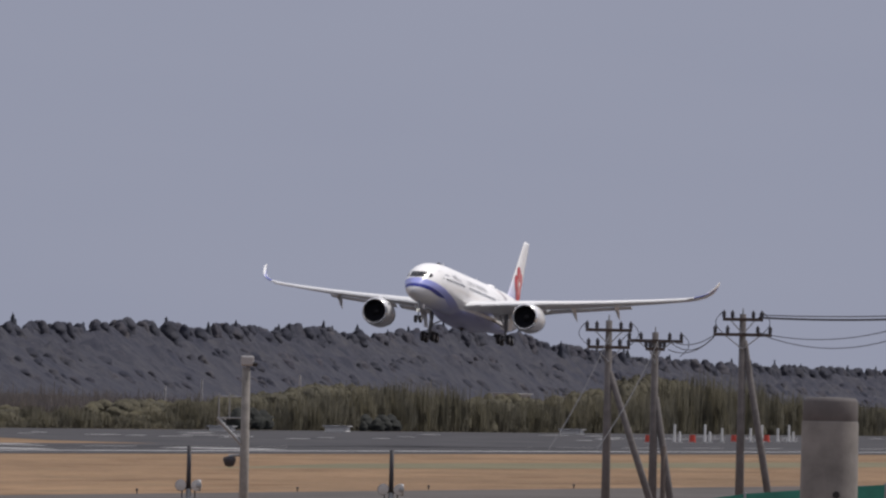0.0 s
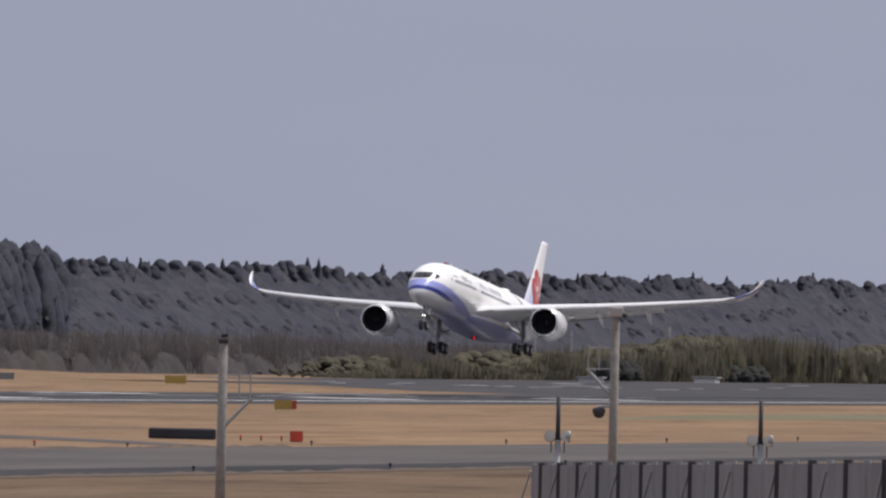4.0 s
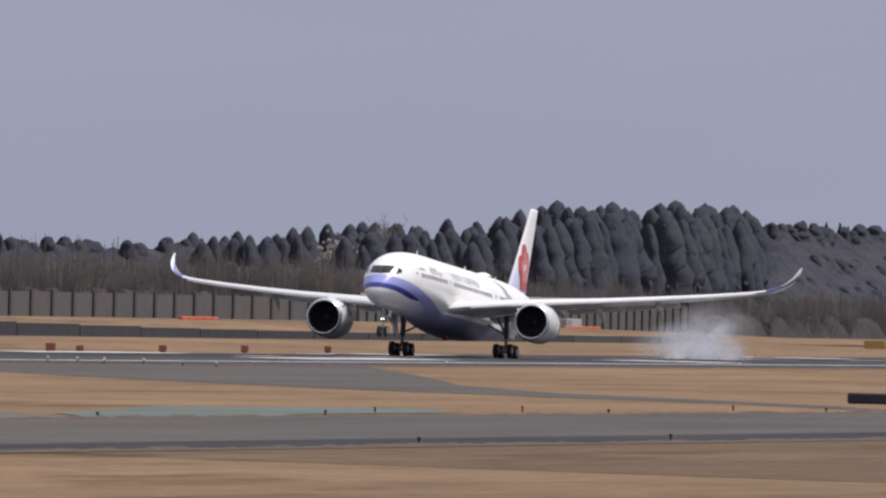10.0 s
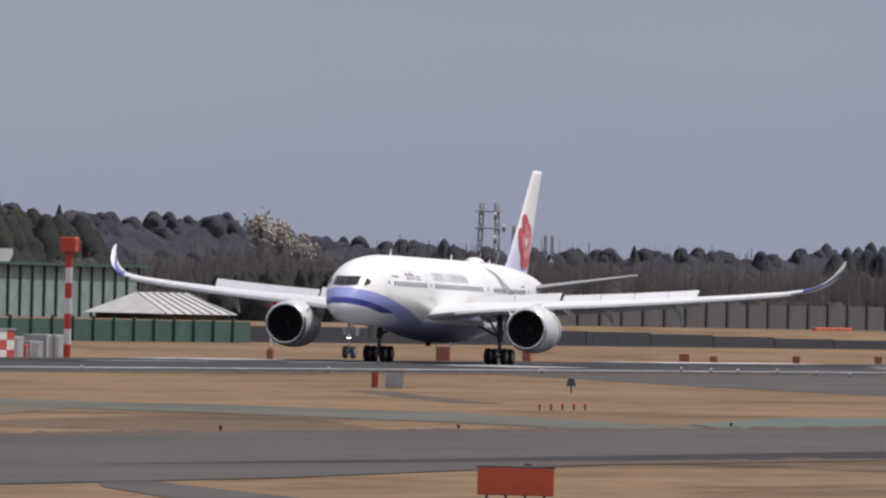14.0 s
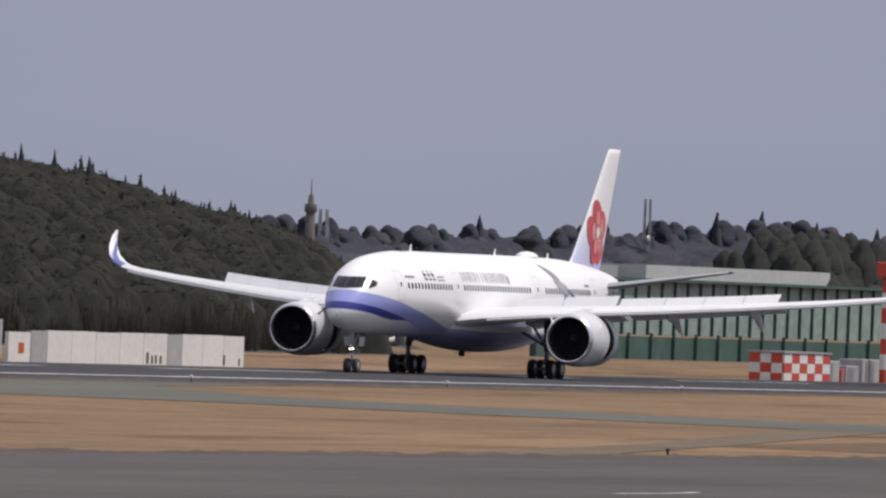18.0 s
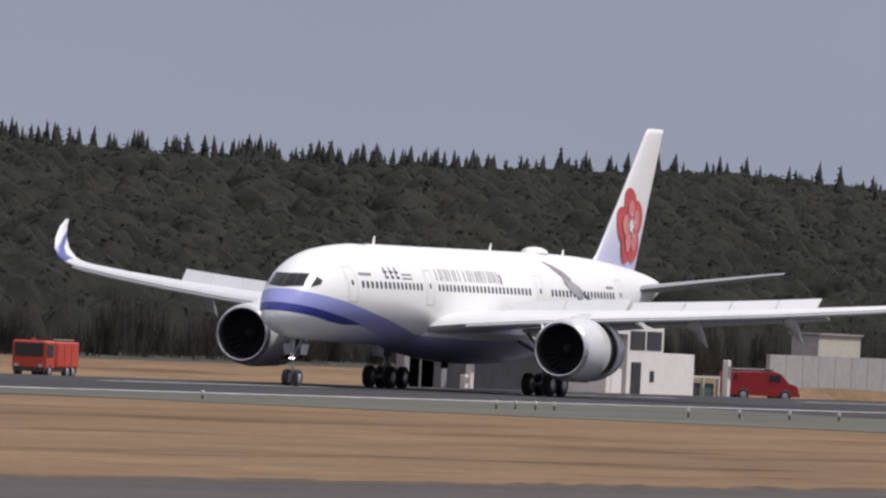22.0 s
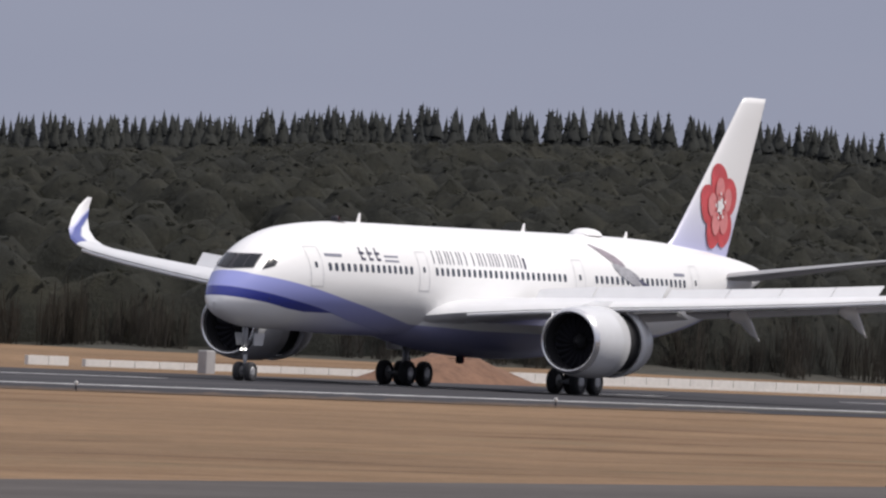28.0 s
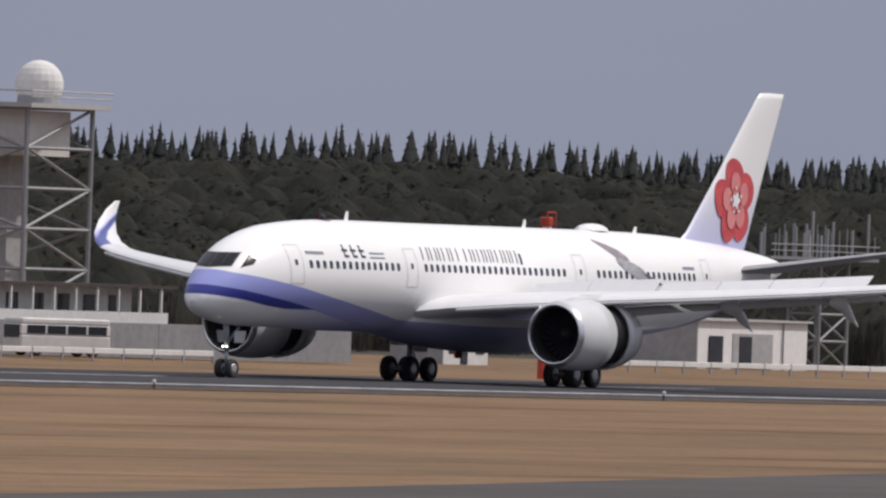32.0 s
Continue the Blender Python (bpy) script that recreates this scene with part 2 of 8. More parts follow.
M = {
    "grass": grass_material(),
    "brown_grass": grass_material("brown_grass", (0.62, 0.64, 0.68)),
    "tuft": surface("dark_grass_tufts", (0.085, 0.058, 0.042), 0.95, grain=1.5, vary=0.4),
    "runway": paving("runway_asphalt", (0.040, 0.040, 0.045), (0.072, 0.071, 0.076)),
    "taxiway": paving("taxiway_asphalt", (0.072, 0.066, 0.064), (0.107, 0.098, 0.095)),
    "shoulder": paving("green_shoulder_paint", (0.098, 0.099, 0.086), (0.134, 0.133, 0.115)),
    "faint_road": paving("overgrown_road", (0.120, 0.098, 0.072), (0.165, 0.130, 0.095)),
    "green_turf": paving("greenish_turf", (0.115, 0.108, 0.072), (0.165, 0.150, 0.100)),
    "teal": paving("teal_paint", (0.095, 0.118, 0.110), (0.138, 0.165, 0.150)),
    "tyre_marks": paving("rubbered_asphalt", (0.028, 0.028, 0.032), (0.055, 0.054, 0.058)),
    "line": surface("worn_line_paint", (0.62, 0.62, 0.62), 0.7, grain=0.5, vary=0.4, stain=0.08),
    "white": surface("white_gloss_paint", (0.86, 0.86, 0.86), 0.28, grain=0.6, vary=0.03, stain=0.12, spec=0.5),
    "grey_paint": surface("light_grey_paint", (0.55, 0.56, 0.58), 0.35, grain=1.0, vary=0.05, spec=0.5),
    "wing": surface("wing_grey_paint", (0.77, 0.775, 0.785), 0.30, grain=0.7, vary=0.05, spec=0.5),
    "panel_line": surface("panel_gap", (0.60, 0.61, 0.63), 0.5),
    "nacelle": surface("nacelle_paint", (0.63, 0.64, 0.66), 0.27, grain=0.8, vary=0.04, spec=0.5),
    "chrome": surface("polished_lip", (0.75, 0.75, 0.76), 0.22, 0.9, vary=0.05),
    "dark_metal": surface("dark_metal", (0.05, 0.05, 0.055), 0.5, 0.6),
    "black": surface("black_gap", (0.012, 0.012, 0.014), 0.6),
    "fan": surface("fan_blades", (0.022, 0.022, 0.028), 0.75, 0.0, spec=0.1),
    "tyre": surface("tyre_rubber", (0.040, 0.040, 0.043), 0.8, grain=6),
    "rim": surface("wheel_rim", (0.45, 0.45, 0.46), 0.4, 0.5),
    "strut": surface("gear_paint", (0.34, 0.35, 0.37), 0.4, 0.2),
    "steel": surface("galvanised_steel", (0.30, 0.31, 0.32), 0.5, 0.5, grain=4),
    "concrete": surface("weathered_concrete", (0.225, 0.21, 0.195), 0.9, grain=5, vary=0.3, stain=0.9, bump=0.01),
    "post_concrete": surface("grey_post_concrete", (0.19, 0.178, 0.168), 0.9, grain=5, vary=0.3, stain=0.9, bump=0.01),
    "dark_concrete": surface("dark_pole_concrete", (0.115, 0.105, 0.105), 0.9, grain=5, vary=0.25, stain=1.2),
    "wood": surface("dark_timber", (0.07, 0.055, 0.05), 0.9, grain=8, vary=0.3),
    "wall_white": surface("white_render", (0.66, 0.65, 0.63), 0.8, grain=2, vary=0.10, stain=0.4),
    "wall_bright": surface("fresh_white_render", (0.74, 0.73, 0.72), 0.8, grain=2, vary=0.08, stain=0.4),
    "retaining_grey": surface("stained_grey_wall", (0.25, 0.248, 0.262), 0.85, grain=1.5, vary=0.18, stain=0.3),
    # shade on the tailplane underside is put into this darker grey
    "tail_shade_grey": surface("tailplane_shade_grey", (0.33, 0.335, 0.35), 0.35, grain=0.7, vary=0.06, spec=0.5),
    "wall_grey": surface("grey_wall", (0.36, 0.355, 0.36), 0.85, grain=1.5, vary=0.15, stain=0.3),
    "wall_beige": surface("beige_wall", (0.48, 0.465, 0.42), 0.85, grain=1.5, vary=0.12),
    "barrier": surface("grey_barrier_panel", (0.095, 0.088, 0.088), 0.7, grain=1.0, vary=0.2),
    "fence_mesh": surface("grey_fence_mesh", (0.165, 0.165, 0.178), 0.7, grain=1.0, vary=0.2),
    "barrier_light": surface("pale_barrier_panel", (0.40, 0.40, 0.40), 0.7, grain=1.0, vary=0.15),
    "post_dark": surface("dark_post", (0.045, 0.045, 0.055), 0.7),
    "roof_grey": surface("grey_roof", (0.30, 0.30, 0.31), 0.7, grain=0.8),
    "roof_pale": surface("pale_roof", (0.46, 0.455, 0.45), 0.7, grain=0.8),
    "green_wall": surface("green_cladding", (0.25, 0.325, 0.305), 0.6, grain=0.6, vary=0.25, stain=0.15),
    "green_dark": surface("dark_green_fence", (0.042, 0.092, 0.078), 0.7, grain=0.6, vary=0.2),
    "net_green": surface("teal_sheeting", (0.035, 0.20, 0.155), 0.8, grain=2.0, vary=0.2),
    "dark_wall": surface("dark_wall", (0.028, 0.030, 0.040), 0.8, grain=0.6, vary=0.3),
    "glass": surface("dark_window_glass", (0.022, 0.026, 0.034), 0.12, spec=0.6),
    "deck_glass": surface("flight_deck_glass", (0.020, 0.023, 0.030), 0.16, spec=0.25),
    "cabin_glass": surface("cabin_window_glass", (0.05, 0.06, 0.085), 0.2, spec=0.6),
    "red": surface("red_paint", (0.50, 0.060, 0.035), 0.45, grain=2, vary=0.12),
    "orange": surface("orange_red_board", (0.50, 0.095, 0.040), 0.6, grain=3, vary=0.1),
    "sign_orange": surface("faded_orange_board", (0.31, 0.110, 0.080), 0.6, grain=3, vary=0.15),
    "sign_red": surface("dark_red_board", (0.33, 0.055, 0.030), 0.6, grain=3, vary=0.1),
    "truck_red": surface("fire_red", (0.36, 0.018, 0.022), 0.35, spec=0.5),
    "yellow": surface("yellow_board", (0.36, 0.245, 0.06), 0.6, grain=3, vary=0.15),
    "bus_green": surface("bus_green_paint", (0.06, 0.17, 0.17), 0.35, spec=0.5),
    "dirt": surface("bare_soil", (0.185, 0.100, 0.062), 0.95, grain=1.5, vary=0.3, bump=0.1),
    "bark": surface("bark", (0.10, 0.085, 0.07), 0.9, grain=4),
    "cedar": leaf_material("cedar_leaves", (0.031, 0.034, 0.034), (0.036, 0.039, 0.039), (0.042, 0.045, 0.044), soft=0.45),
    # distance haze is put into these two far leaf colours as pale blue
    "cedar_far": leaf_material("haze_blue_cedar_leaves", (0.064, 0.071, 0.102), (0.071, 0.078, 0.109), (0.079, 0.086, 0.116), relief=0.1, soft=0.85, thin_part=0.45),
    "wood_far": leaf_material("haze_tinted_wood_leaves", (0.054, 0.058, 0.085), (0.076, 0.079, 0.110), (0.098, 0.099, 0.124), relief=0.3, soft=0.8, thin_part=0.45, islands=True),
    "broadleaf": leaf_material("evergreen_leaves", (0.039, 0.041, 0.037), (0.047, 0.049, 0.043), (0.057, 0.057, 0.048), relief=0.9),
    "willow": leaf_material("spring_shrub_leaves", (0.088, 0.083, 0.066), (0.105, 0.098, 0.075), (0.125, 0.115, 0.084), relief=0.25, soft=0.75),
    "scrub": leaf_material("undergrowth_stems", (0.050, 0.046, 0.042), (0.060, 0.055, 0.049), (0.072, 0.065, 0.057)),
    "twig": surface("pale_twigs", (0.27, 0.24, 0.225), 0.9),
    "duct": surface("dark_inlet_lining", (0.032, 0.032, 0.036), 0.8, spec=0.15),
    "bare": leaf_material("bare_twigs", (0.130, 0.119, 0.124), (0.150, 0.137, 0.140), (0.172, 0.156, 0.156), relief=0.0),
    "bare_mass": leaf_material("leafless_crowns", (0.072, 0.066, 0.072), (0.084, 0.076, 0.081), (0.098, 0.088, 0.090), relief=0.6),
    "blossom": leaf_material("pale_blossom", (0.44, 0.40, 0.37), (0.58, 0.53, 0.49), (0.70, 0.65, 0.60)),
    # shade under the trees is put into this dark floor colour
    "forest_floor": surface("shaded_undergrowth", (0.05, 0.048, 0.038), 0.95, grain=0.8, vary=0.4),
    "lamp": glow("lit_lamp", (1.0, 0.96, 0.88), 6.0),
    "beacon": glow("red_beacon_lamp", (1.0, 0.04, 0.05), 1.3),
    "ink": surface("dark_livery_paint", (0.045, 0.045, 0.085), 0.4),
    "ink_grey": surface("grey_livery_paint", (0.26, 0.27, 0.33), 0.4),
    "petal": surface("rose_red_paint", (0.62, 0.085, 0.095), 0.35, grain=0.8, vary=0.25, stain=0.5),
    "petal_light": surface("pink_paint", (0.72, 0.26, 0.26), 0.35),
    "bird": surface("pale_grey_paint", (0.42, 0.42, 0.45), 0.4, grain=2.5, vary=0.4),
    "bird_rose": surface("rosy_grey_paint", (0.34, 0.29, 0.33), 0.4, grain=2.5, vary=0.3),
    "bird_dark": surface("dark_feather_paint", (0.10, 0.10, 0.16), 0.4),
}


# ---- mesh helpers ----
class Shape:
    """Vertices and faces gathered for one mesh."""

    def __init__(self):
        self.v, self.f = [], []

    def add(self, verts, faces):
        k = len(self.v)
        self.v.extend([tuple(p) for p in verts])
        self.f.extend([tuple(k + i for i in q) for q in faces])
        return self

    def box(self, x0, x1, y0, y1, z0, z1, bevel=0.0):
        if not bevel:
            v = [(x, y, z) for z in (z0, z1) for y in (y0, y1) for x in (x0, x1)]
            return self.add(v, [(0, 2, 3, 1), (4, 5, 7, 6), (0, 1, 5, 4), (2, 6, 7, 3), (0, 4, 6, 2), (1, 3, 7, 5)])
        b, v = bevel, []
        for z, i in ((z0, b), (z0 + b, 0), (z1 - b, 0), (z1, b)):
            v += [(x0 + b, y0 + i, z), (x1 - b, y0 + i, z), (x1 - i, y0 + b, z), (x1 - i, y1 - b, z), (x1 - b, y1 - i, z), (x0 + b, y1 - i, z), (x0 + i, y1 - b, z), (x0 + i, y0 + b, z)]
        f = [tuple(reversed(range(8))), tuple(range(24, 32))]
        for k in range(3):
            f += [(k * 8 + i, k * 8 + (i + 1) % 8, k * 8 + 8 + (i + 1) % 8, k * 8 + 8 + i) for i in range(8)]
        return self.add(v, f)

    def rod(self, a, b, r0, r1=None, n=8, caps=True):
        a, b, r1 = Vector(a), Vector(b), r0 if r1 is None else r1
        q = (b - a).to_track_quat("Z", "Y")
        v = []
        for c, r in ((a, r0), (b, r1)):
            v += [c + q @ Vector((r * math.cos(2 * math.pi * i / n), r * math.sin(2 * math.pi * i / n), 0)) for i in range(n)]
        f = [(i, (i + 1) % n, n + (i + 1) % n, n + i) for i in range(n)]
        if caps:
            f += [tuple(reversed(range(n))), tuple(range(n, 2 * n))]
        return self.add(v, f)

    def turned(self, profile, centre=(0, 0, 0), axis="x", n=32, close=False):
        """A profile of (along, radius) turned round an axis through centre."""
        v, f = [], []
        for along, r in profile:
            for i in range(n):
                c, s = r * math.cos(2 * math.pi * i / n), r * math.sin(2 * math.pi * i / n)
                p = {"x": (along, c, s), "y": (c, along, s), "z": (c, s, along)}[axis]
                v.append((p[0] + centre[0], p[1] + centre[1], p[2] + centre[2]))
        for k in range(len(profile) - 1):
            f += [(k * n + i, k * n + (i + 1) % n, (k + 1) * n + (i + 1) % n, (k + 1) * n + i) for i in range(n)]
        if close:
            f += [tuple(range(n)), tuple((len(profile) - 1) * n + i for i in range(n))]
        return self.add(v, f)

    def grid(self, rows):
        """A sheet through rows of points."""
        m = len(rows[0])
        return self.add([p for r in rows for p in r], [(k * m + i, k * m + i + 1, (k + 1) * m + i + 1, (k + 1) * m + i) for k in range(len(rows) - 1) for i in range(m - 1)])

    def mesh(self, name, material, smooth=False):
        me = bpy.data.meshes.new(name)
        me.from_pydata(self.v, [], self.f)
        me.materials.append(material)
        if smooth:
            me.polygons.foreach_set("use_smooth", [True] * len(me.polygons))
        me.update()
        return me


def part(name, shape, material, parent=None, label="", smooth=False, at=None, fix=False):
    """One mesh object, under its thing or part."""
    me = shape if isinstance(shape, bpy.types.Mesh) else shape.mesh(name, material, smooth)
    if fix:
        bm = bmesh.new()
        bm.from_mesh(me)
        bmesh.ops.recalc_face_normals(bm, faces=bm.faces)
        bm.to_mesh(me)
        bm.free()
    ob = new(name, me)
    ob.parent = parent
    if at is not None:
        ob.matrix_local = at
    if label:
        tagged(ob, label)
    return ob


def thing(name, label, category, group="", x=0, y=0, z=0, turn=0, kind=""):
    ob = new(name)
    ob.empty_display_size = 0.3
    ob.matrix_basis = pose(x, y, z, 0, 0, turn)
    return tagged(ob, label, category, group, kind)


def single(name, shape, material, label, category, group="", kind="", smooth=False, at=None):
    ob = part(name, shape, material, None, label, smooth, at)
    return tagged(ob, label, category, group, kind)


# ---- ground ----
def sheet(name, points, z, material, label, category):
    s = Shape().add([(x, y, z) for x, y in points], [tuple(range(len(points)))])
    return single(name, s, material, label, category, kind="structure")


def dip(x, y):
    """The runway is crowned: past its crest at y = 390 the ground falls away and rises again behind."""
    deep = float(np.interp(x, (400, 560, 700, 780, 850, 950, 1060, 1250, 1650, 1820, 2000), (0.3, 0.3, 0.35, 0.4, 0.38, 0.42, 0.95, 1.0, 0.75, 0.45, 0.4)))
    return -deep * float(np.interp(y, (390, 423, 446, 470), (0, 1, 1, 0)))


gx = [-2500, 0] + list(np.arange(400, 2050, 50)) + [2600, 3500, 5200]
gy = [-2500, 0, 300, 390, 406, 423, 427, 436, 446, 458, 470, 600, 3500]
single("ground", Shape().grid([[(x, y, dip(x, y)) for x in gx] for y in gy]), M["grass"], "flat airfield ground of dry tan grass reaching the horizon", "ground", kind="structure")
rx = [-900] + list(np.arange(400, 2050, 50)) + [2600, 4200]
single("runway", Shape().grid([[(x, y, dip(x, y) + 0.03) for x in rx] for y in (331, 360, 390, 406, 423)]), M["runway"], "long dark grey asphalt runway, crowned, with rubber-stained surface", "runway", kind="structure")
sheet("taxiway", [(-900, 80), (120, 108), (250, 140), (330, 146), (440, 150), (540, 153), (640, 163), (720, 167), (4200, 167), (4200, 199), (430, 199), (330, 182), (250, 155), (200, 139), (100, 118), (-900, 95)], 0.03, M["taxiway"], "grey asphalt taxiway between strips of dry grass", "taxiway")
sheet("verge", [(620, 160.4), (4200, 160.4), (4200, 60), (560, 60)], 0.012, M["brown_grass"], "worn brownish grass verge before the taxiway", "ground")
sheet("taxiway_edge", [(565, 166.8), (660, 161.5), (4200, 161.5), (4200, 169.5), (700, 169.5)], 0.036, M["tyre_marks"], "dark tarred shoulder along the grey taxiway", "taxiway")
sheet("runway_shoulder", [(690, 345.6), (930, 345.6), (918, 329), (798, 329), (782, 337)], 0.036, M["shoulder"], "faded greenish shoulder where the exit road meets the runway", "runway")
sheet("turf_strip", [(1470, 267), (1600, 260), (2500, 262), (2500, 285), (1640, 284)], 0.014, M["green_turf"], "strip of greenish turf between dry grass", "ground")
fx = [2300] + list(np.arange(2400, 4700, 200))
single("runway_end", Shape().grid([[(x + (y - 423) * (1.6 if x < 2350 else 0), y, dip(x, y) + 0.014) for x in fx] for y in (423.05, 446, 470, 520, 556)]), M["runway"], "wide dark asphalt apron at the far runway end", "apron", kind="structure")
# the exit road that leaves the runway towards the taxiway, and service roads
sheet("road", [(1390, 330), (1260, 295), (1137, 263), (1080, 243), (1060, 231), (1025, 214), (1000, 204), (988, 204), (1018, 218), (1043, 237), (1062, 251), (1087, 266), (1139, 292), (1200, 317), (1228, 330)], 0.022, M["taxiway"], "grey exit taxiway curving off the runway", "road")
sheet("road", [(985, 329), (925, 318), (880, 296), (862, 268), (856, 244), (842, 228), (806, 210), (790, 199.2), (762, 199.2), (782, 212), (803, 230), (812, 248), (818, 264), (826, 280), (821, 297), (811, 310), (797, 329)], 0.024, M["shoulder"], "faded greenish grey exit road across the grass", "road")
sheet("road", [(608, 199.2), (630, 199.2), (708, 216.5), (841, 247), (838, 251), (700, 217.8)], 0.022, M["faint_road"], "narrow grey-green service road crossing dry grass", "road")
sheet("paint", [(786, 199.4), (830, 199.4), (842, 204), (883, 205), (908, 211.5), (905, 214), (872, 218.5), (838, 212.5), (810, 208)], 0.028, M["teal"], "faded teal painted mouth of the exit road at the taxiway", "paint")
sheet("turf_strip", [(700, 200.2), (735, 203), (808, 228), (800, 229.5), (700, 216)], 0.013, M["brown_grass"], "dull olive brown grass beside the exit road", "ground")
sheet("worn_track", [(1006, 277), (975, 267), (918, 246.5), (916, 249), (960, 264.5), (1000, 278.5)], 0.013, M["tuft"], "dark worn wheel track across the dry grass", "ground")
sheet("road", [(396, 93), (440, 113.5), (467, 126.2), (488, 136.4), (518, 149.8), (545, 160.4), (507, 149), (482, 139.3), (454, 127), (434, 117), (409, 105.5), (370, 88)], 0.02, M["taxiway"], "grey perimeter road through the near grass", "road")
# ragged dark tufts where the grass meets the paving
def ragged_edge(x0, x1, y, low, high, seed, label):
    r6, line = random.Random(seed), []
    x, w = x0, low
    while x < x1:
        w = min(high, max(low, w + r6.uniform(-0.35, 0.35)))
        line.append((x, w, r6.uniform(0.05, 0.16)))
        x += r6.uniform(0.8, 2.6)
    rows = [[(a, y - 0.15, 0.034) for a, w, h in line], [(a, y + 0.3 * w, 0.034 + h) for a, w, h in line], [(a, y + w, 0.014) for a, w, h in line]]
    single("verge_tufts", Shape().grid(rows), M["tuft"], label, "grass", kind="stuff", smooth=True)


ragged_edge(430, 1000, 198.7, 0.5, 2.6, 3, "ragged dark brown grass edge along the taxiway")
ragged_edge(600, 1400, 160.0, 0.4, 1.5, 4, "ragged brown grass edge before the taxiway")
ragged_edge(450, 690, 330.0, 0.3, 1.0, 5, "ragged brown grass edge along the runway")
ragged_edge(930, 1600, 329.6, 0.3, 1.2, 6, "ragged brown grass edge along the runway")
# painted lines of the runway and taxiway
single("road_marking", Shape().box(-900, 4200, 347.2, 348.3, 0.03, 0.06), M["line"], "long white painted side line along the runway", "road marking", "runway lines", "structure")
curve = [(519 + 1.3 * k, 162.5 + 0.012 * k * k) for k in range(11)]
single("road_marking", Shape().grid([[(x, y, 0.042) for x, y in curve], [(x, y + 0.3, 0.042) for x, y in curve]]), M["line"], "short curved pale line painted on the taxiway", "road marking", "", "structure")
s = Shape()
for k in range(80):
    s.box(-700 + k * 60, -664 + k * 60, 377.5, 378.4, 0.03, 0.036)
single("road_marking", s, M["line"], "dashed white middle line of the runway", "road marking", "runway lines", "structure")
for x0, n, ln in ((1500, 2, 60), (1650, 3, 22), (1850, 3, 22), (2000, 3, 22), (1350, 2, 22)):
    s = Shape()
    for side in (-1, 1):
        for k in range(n):
            yc = 378 + side * (11 + 4.2 * k)
            s.box(x0, x0 + ln, yc - 1.6, yc + 1.6, min(dip(x0, yc - 1.6), dip(x0, yc + 1.6)) + 0.03, dip(x0, yc - 1.6) + 0.045)
    single("road_marking", s, M["line"], "broad white landing zone bars on the runway", "road marking", "runway lines", "structure")
s = Shape()
rng = random.Random(4)
for k in range(46):
    yc = 378 + rng.choice((-5, 5, -4, 4, 0)) + rng.uniform(-1.4, 1.4)
    x0 = rng.uniform(1150, 2250)
    s.box(x0, x0 + rng.uniform(60, 260), yc - 0.35, yc + 0.35, 0.03, 0.042)
single("tyre_mark", s, M["tyre_marks"], "black rubber tyre streaks on the runway", "tyre marks", kind="stuff")

# ---- forest ----
RIDGE = [(300, 15.0), (700, 15.8), (925, 16.2), (945, 16.9), (970, 17.0), (1000, 16.35), (1040, 16.4), (1060, 16.6), (1085, 17.0), (1105, 17.9), (1130, 19.0), (1155, 19.8), (1180, 20.1), (1205, 20.2), (1225, 19.7), (1262, 18.9), (1290, 18.9), (1340, 19.8), (1380, 19.4), (1460, 19.0), (1505, 19.2), (1545, 19.6), (1575, 20.1), (1600, 19.6), (1630, 18.9), (1650, 18.2), (1671, 17.1), (1692, 14.9), (1715, 13.6), (1740, 11), (1765, 6)]
RX, RZ = [p[0] for p in RIDGE], [p[1] for p in RIDGE]


def front_of(x):
    return 480 + 4 * math.sin(x * 0.03) + float(np.interp(x, (905, 985), (44, 0)))


def seen(profile_x, profile_z, x, y, base):
    """A skyline profile known at distance base, carried along the line of sight to y."""
    return 6.5 + (np.interp(x * base / y, profile_x, profile_z) - 6.5) * y / base


def hill(x, y):
    """Height of the wooded slope behind the runway."""
    top = max(0.0, seen(RX, RZ, x, y, 580) - 8.8)
    k = min(1.0, max(0.0, (y - front_of(x)) / 84))
    return top * k ** 0.75


def leaf_quads(rs, centres, normals, size):
    """Small leaf sprays, one bent quad each: vertices (n*4, 3)."""
    n = len(centres)
    a = np.cross(normals, rs.normal(size=(n, 3)))
    a /= np.linalg.norm(a, axis=1)[:, None] + 1e-9
    b = np.cross(normals, a)
    a, b = a * size[:, None], b * size[:, None] * rs.uniform(0.6, 1.1, (n, 1))
    lift = normals * size[:, None] * rs.uniform(-0.1, 0.35, (n, 1))
    return np.stack([centres - a - b, centres + a - b * 0.8 + lift, centres + a * 0.9 + b, centres - a * 0.8 + b + lift], 1).reshape(-1, 3)


def quad_faces(n, start=0):
    return (np.arange(n * 4).reshape(n, 4) + start)


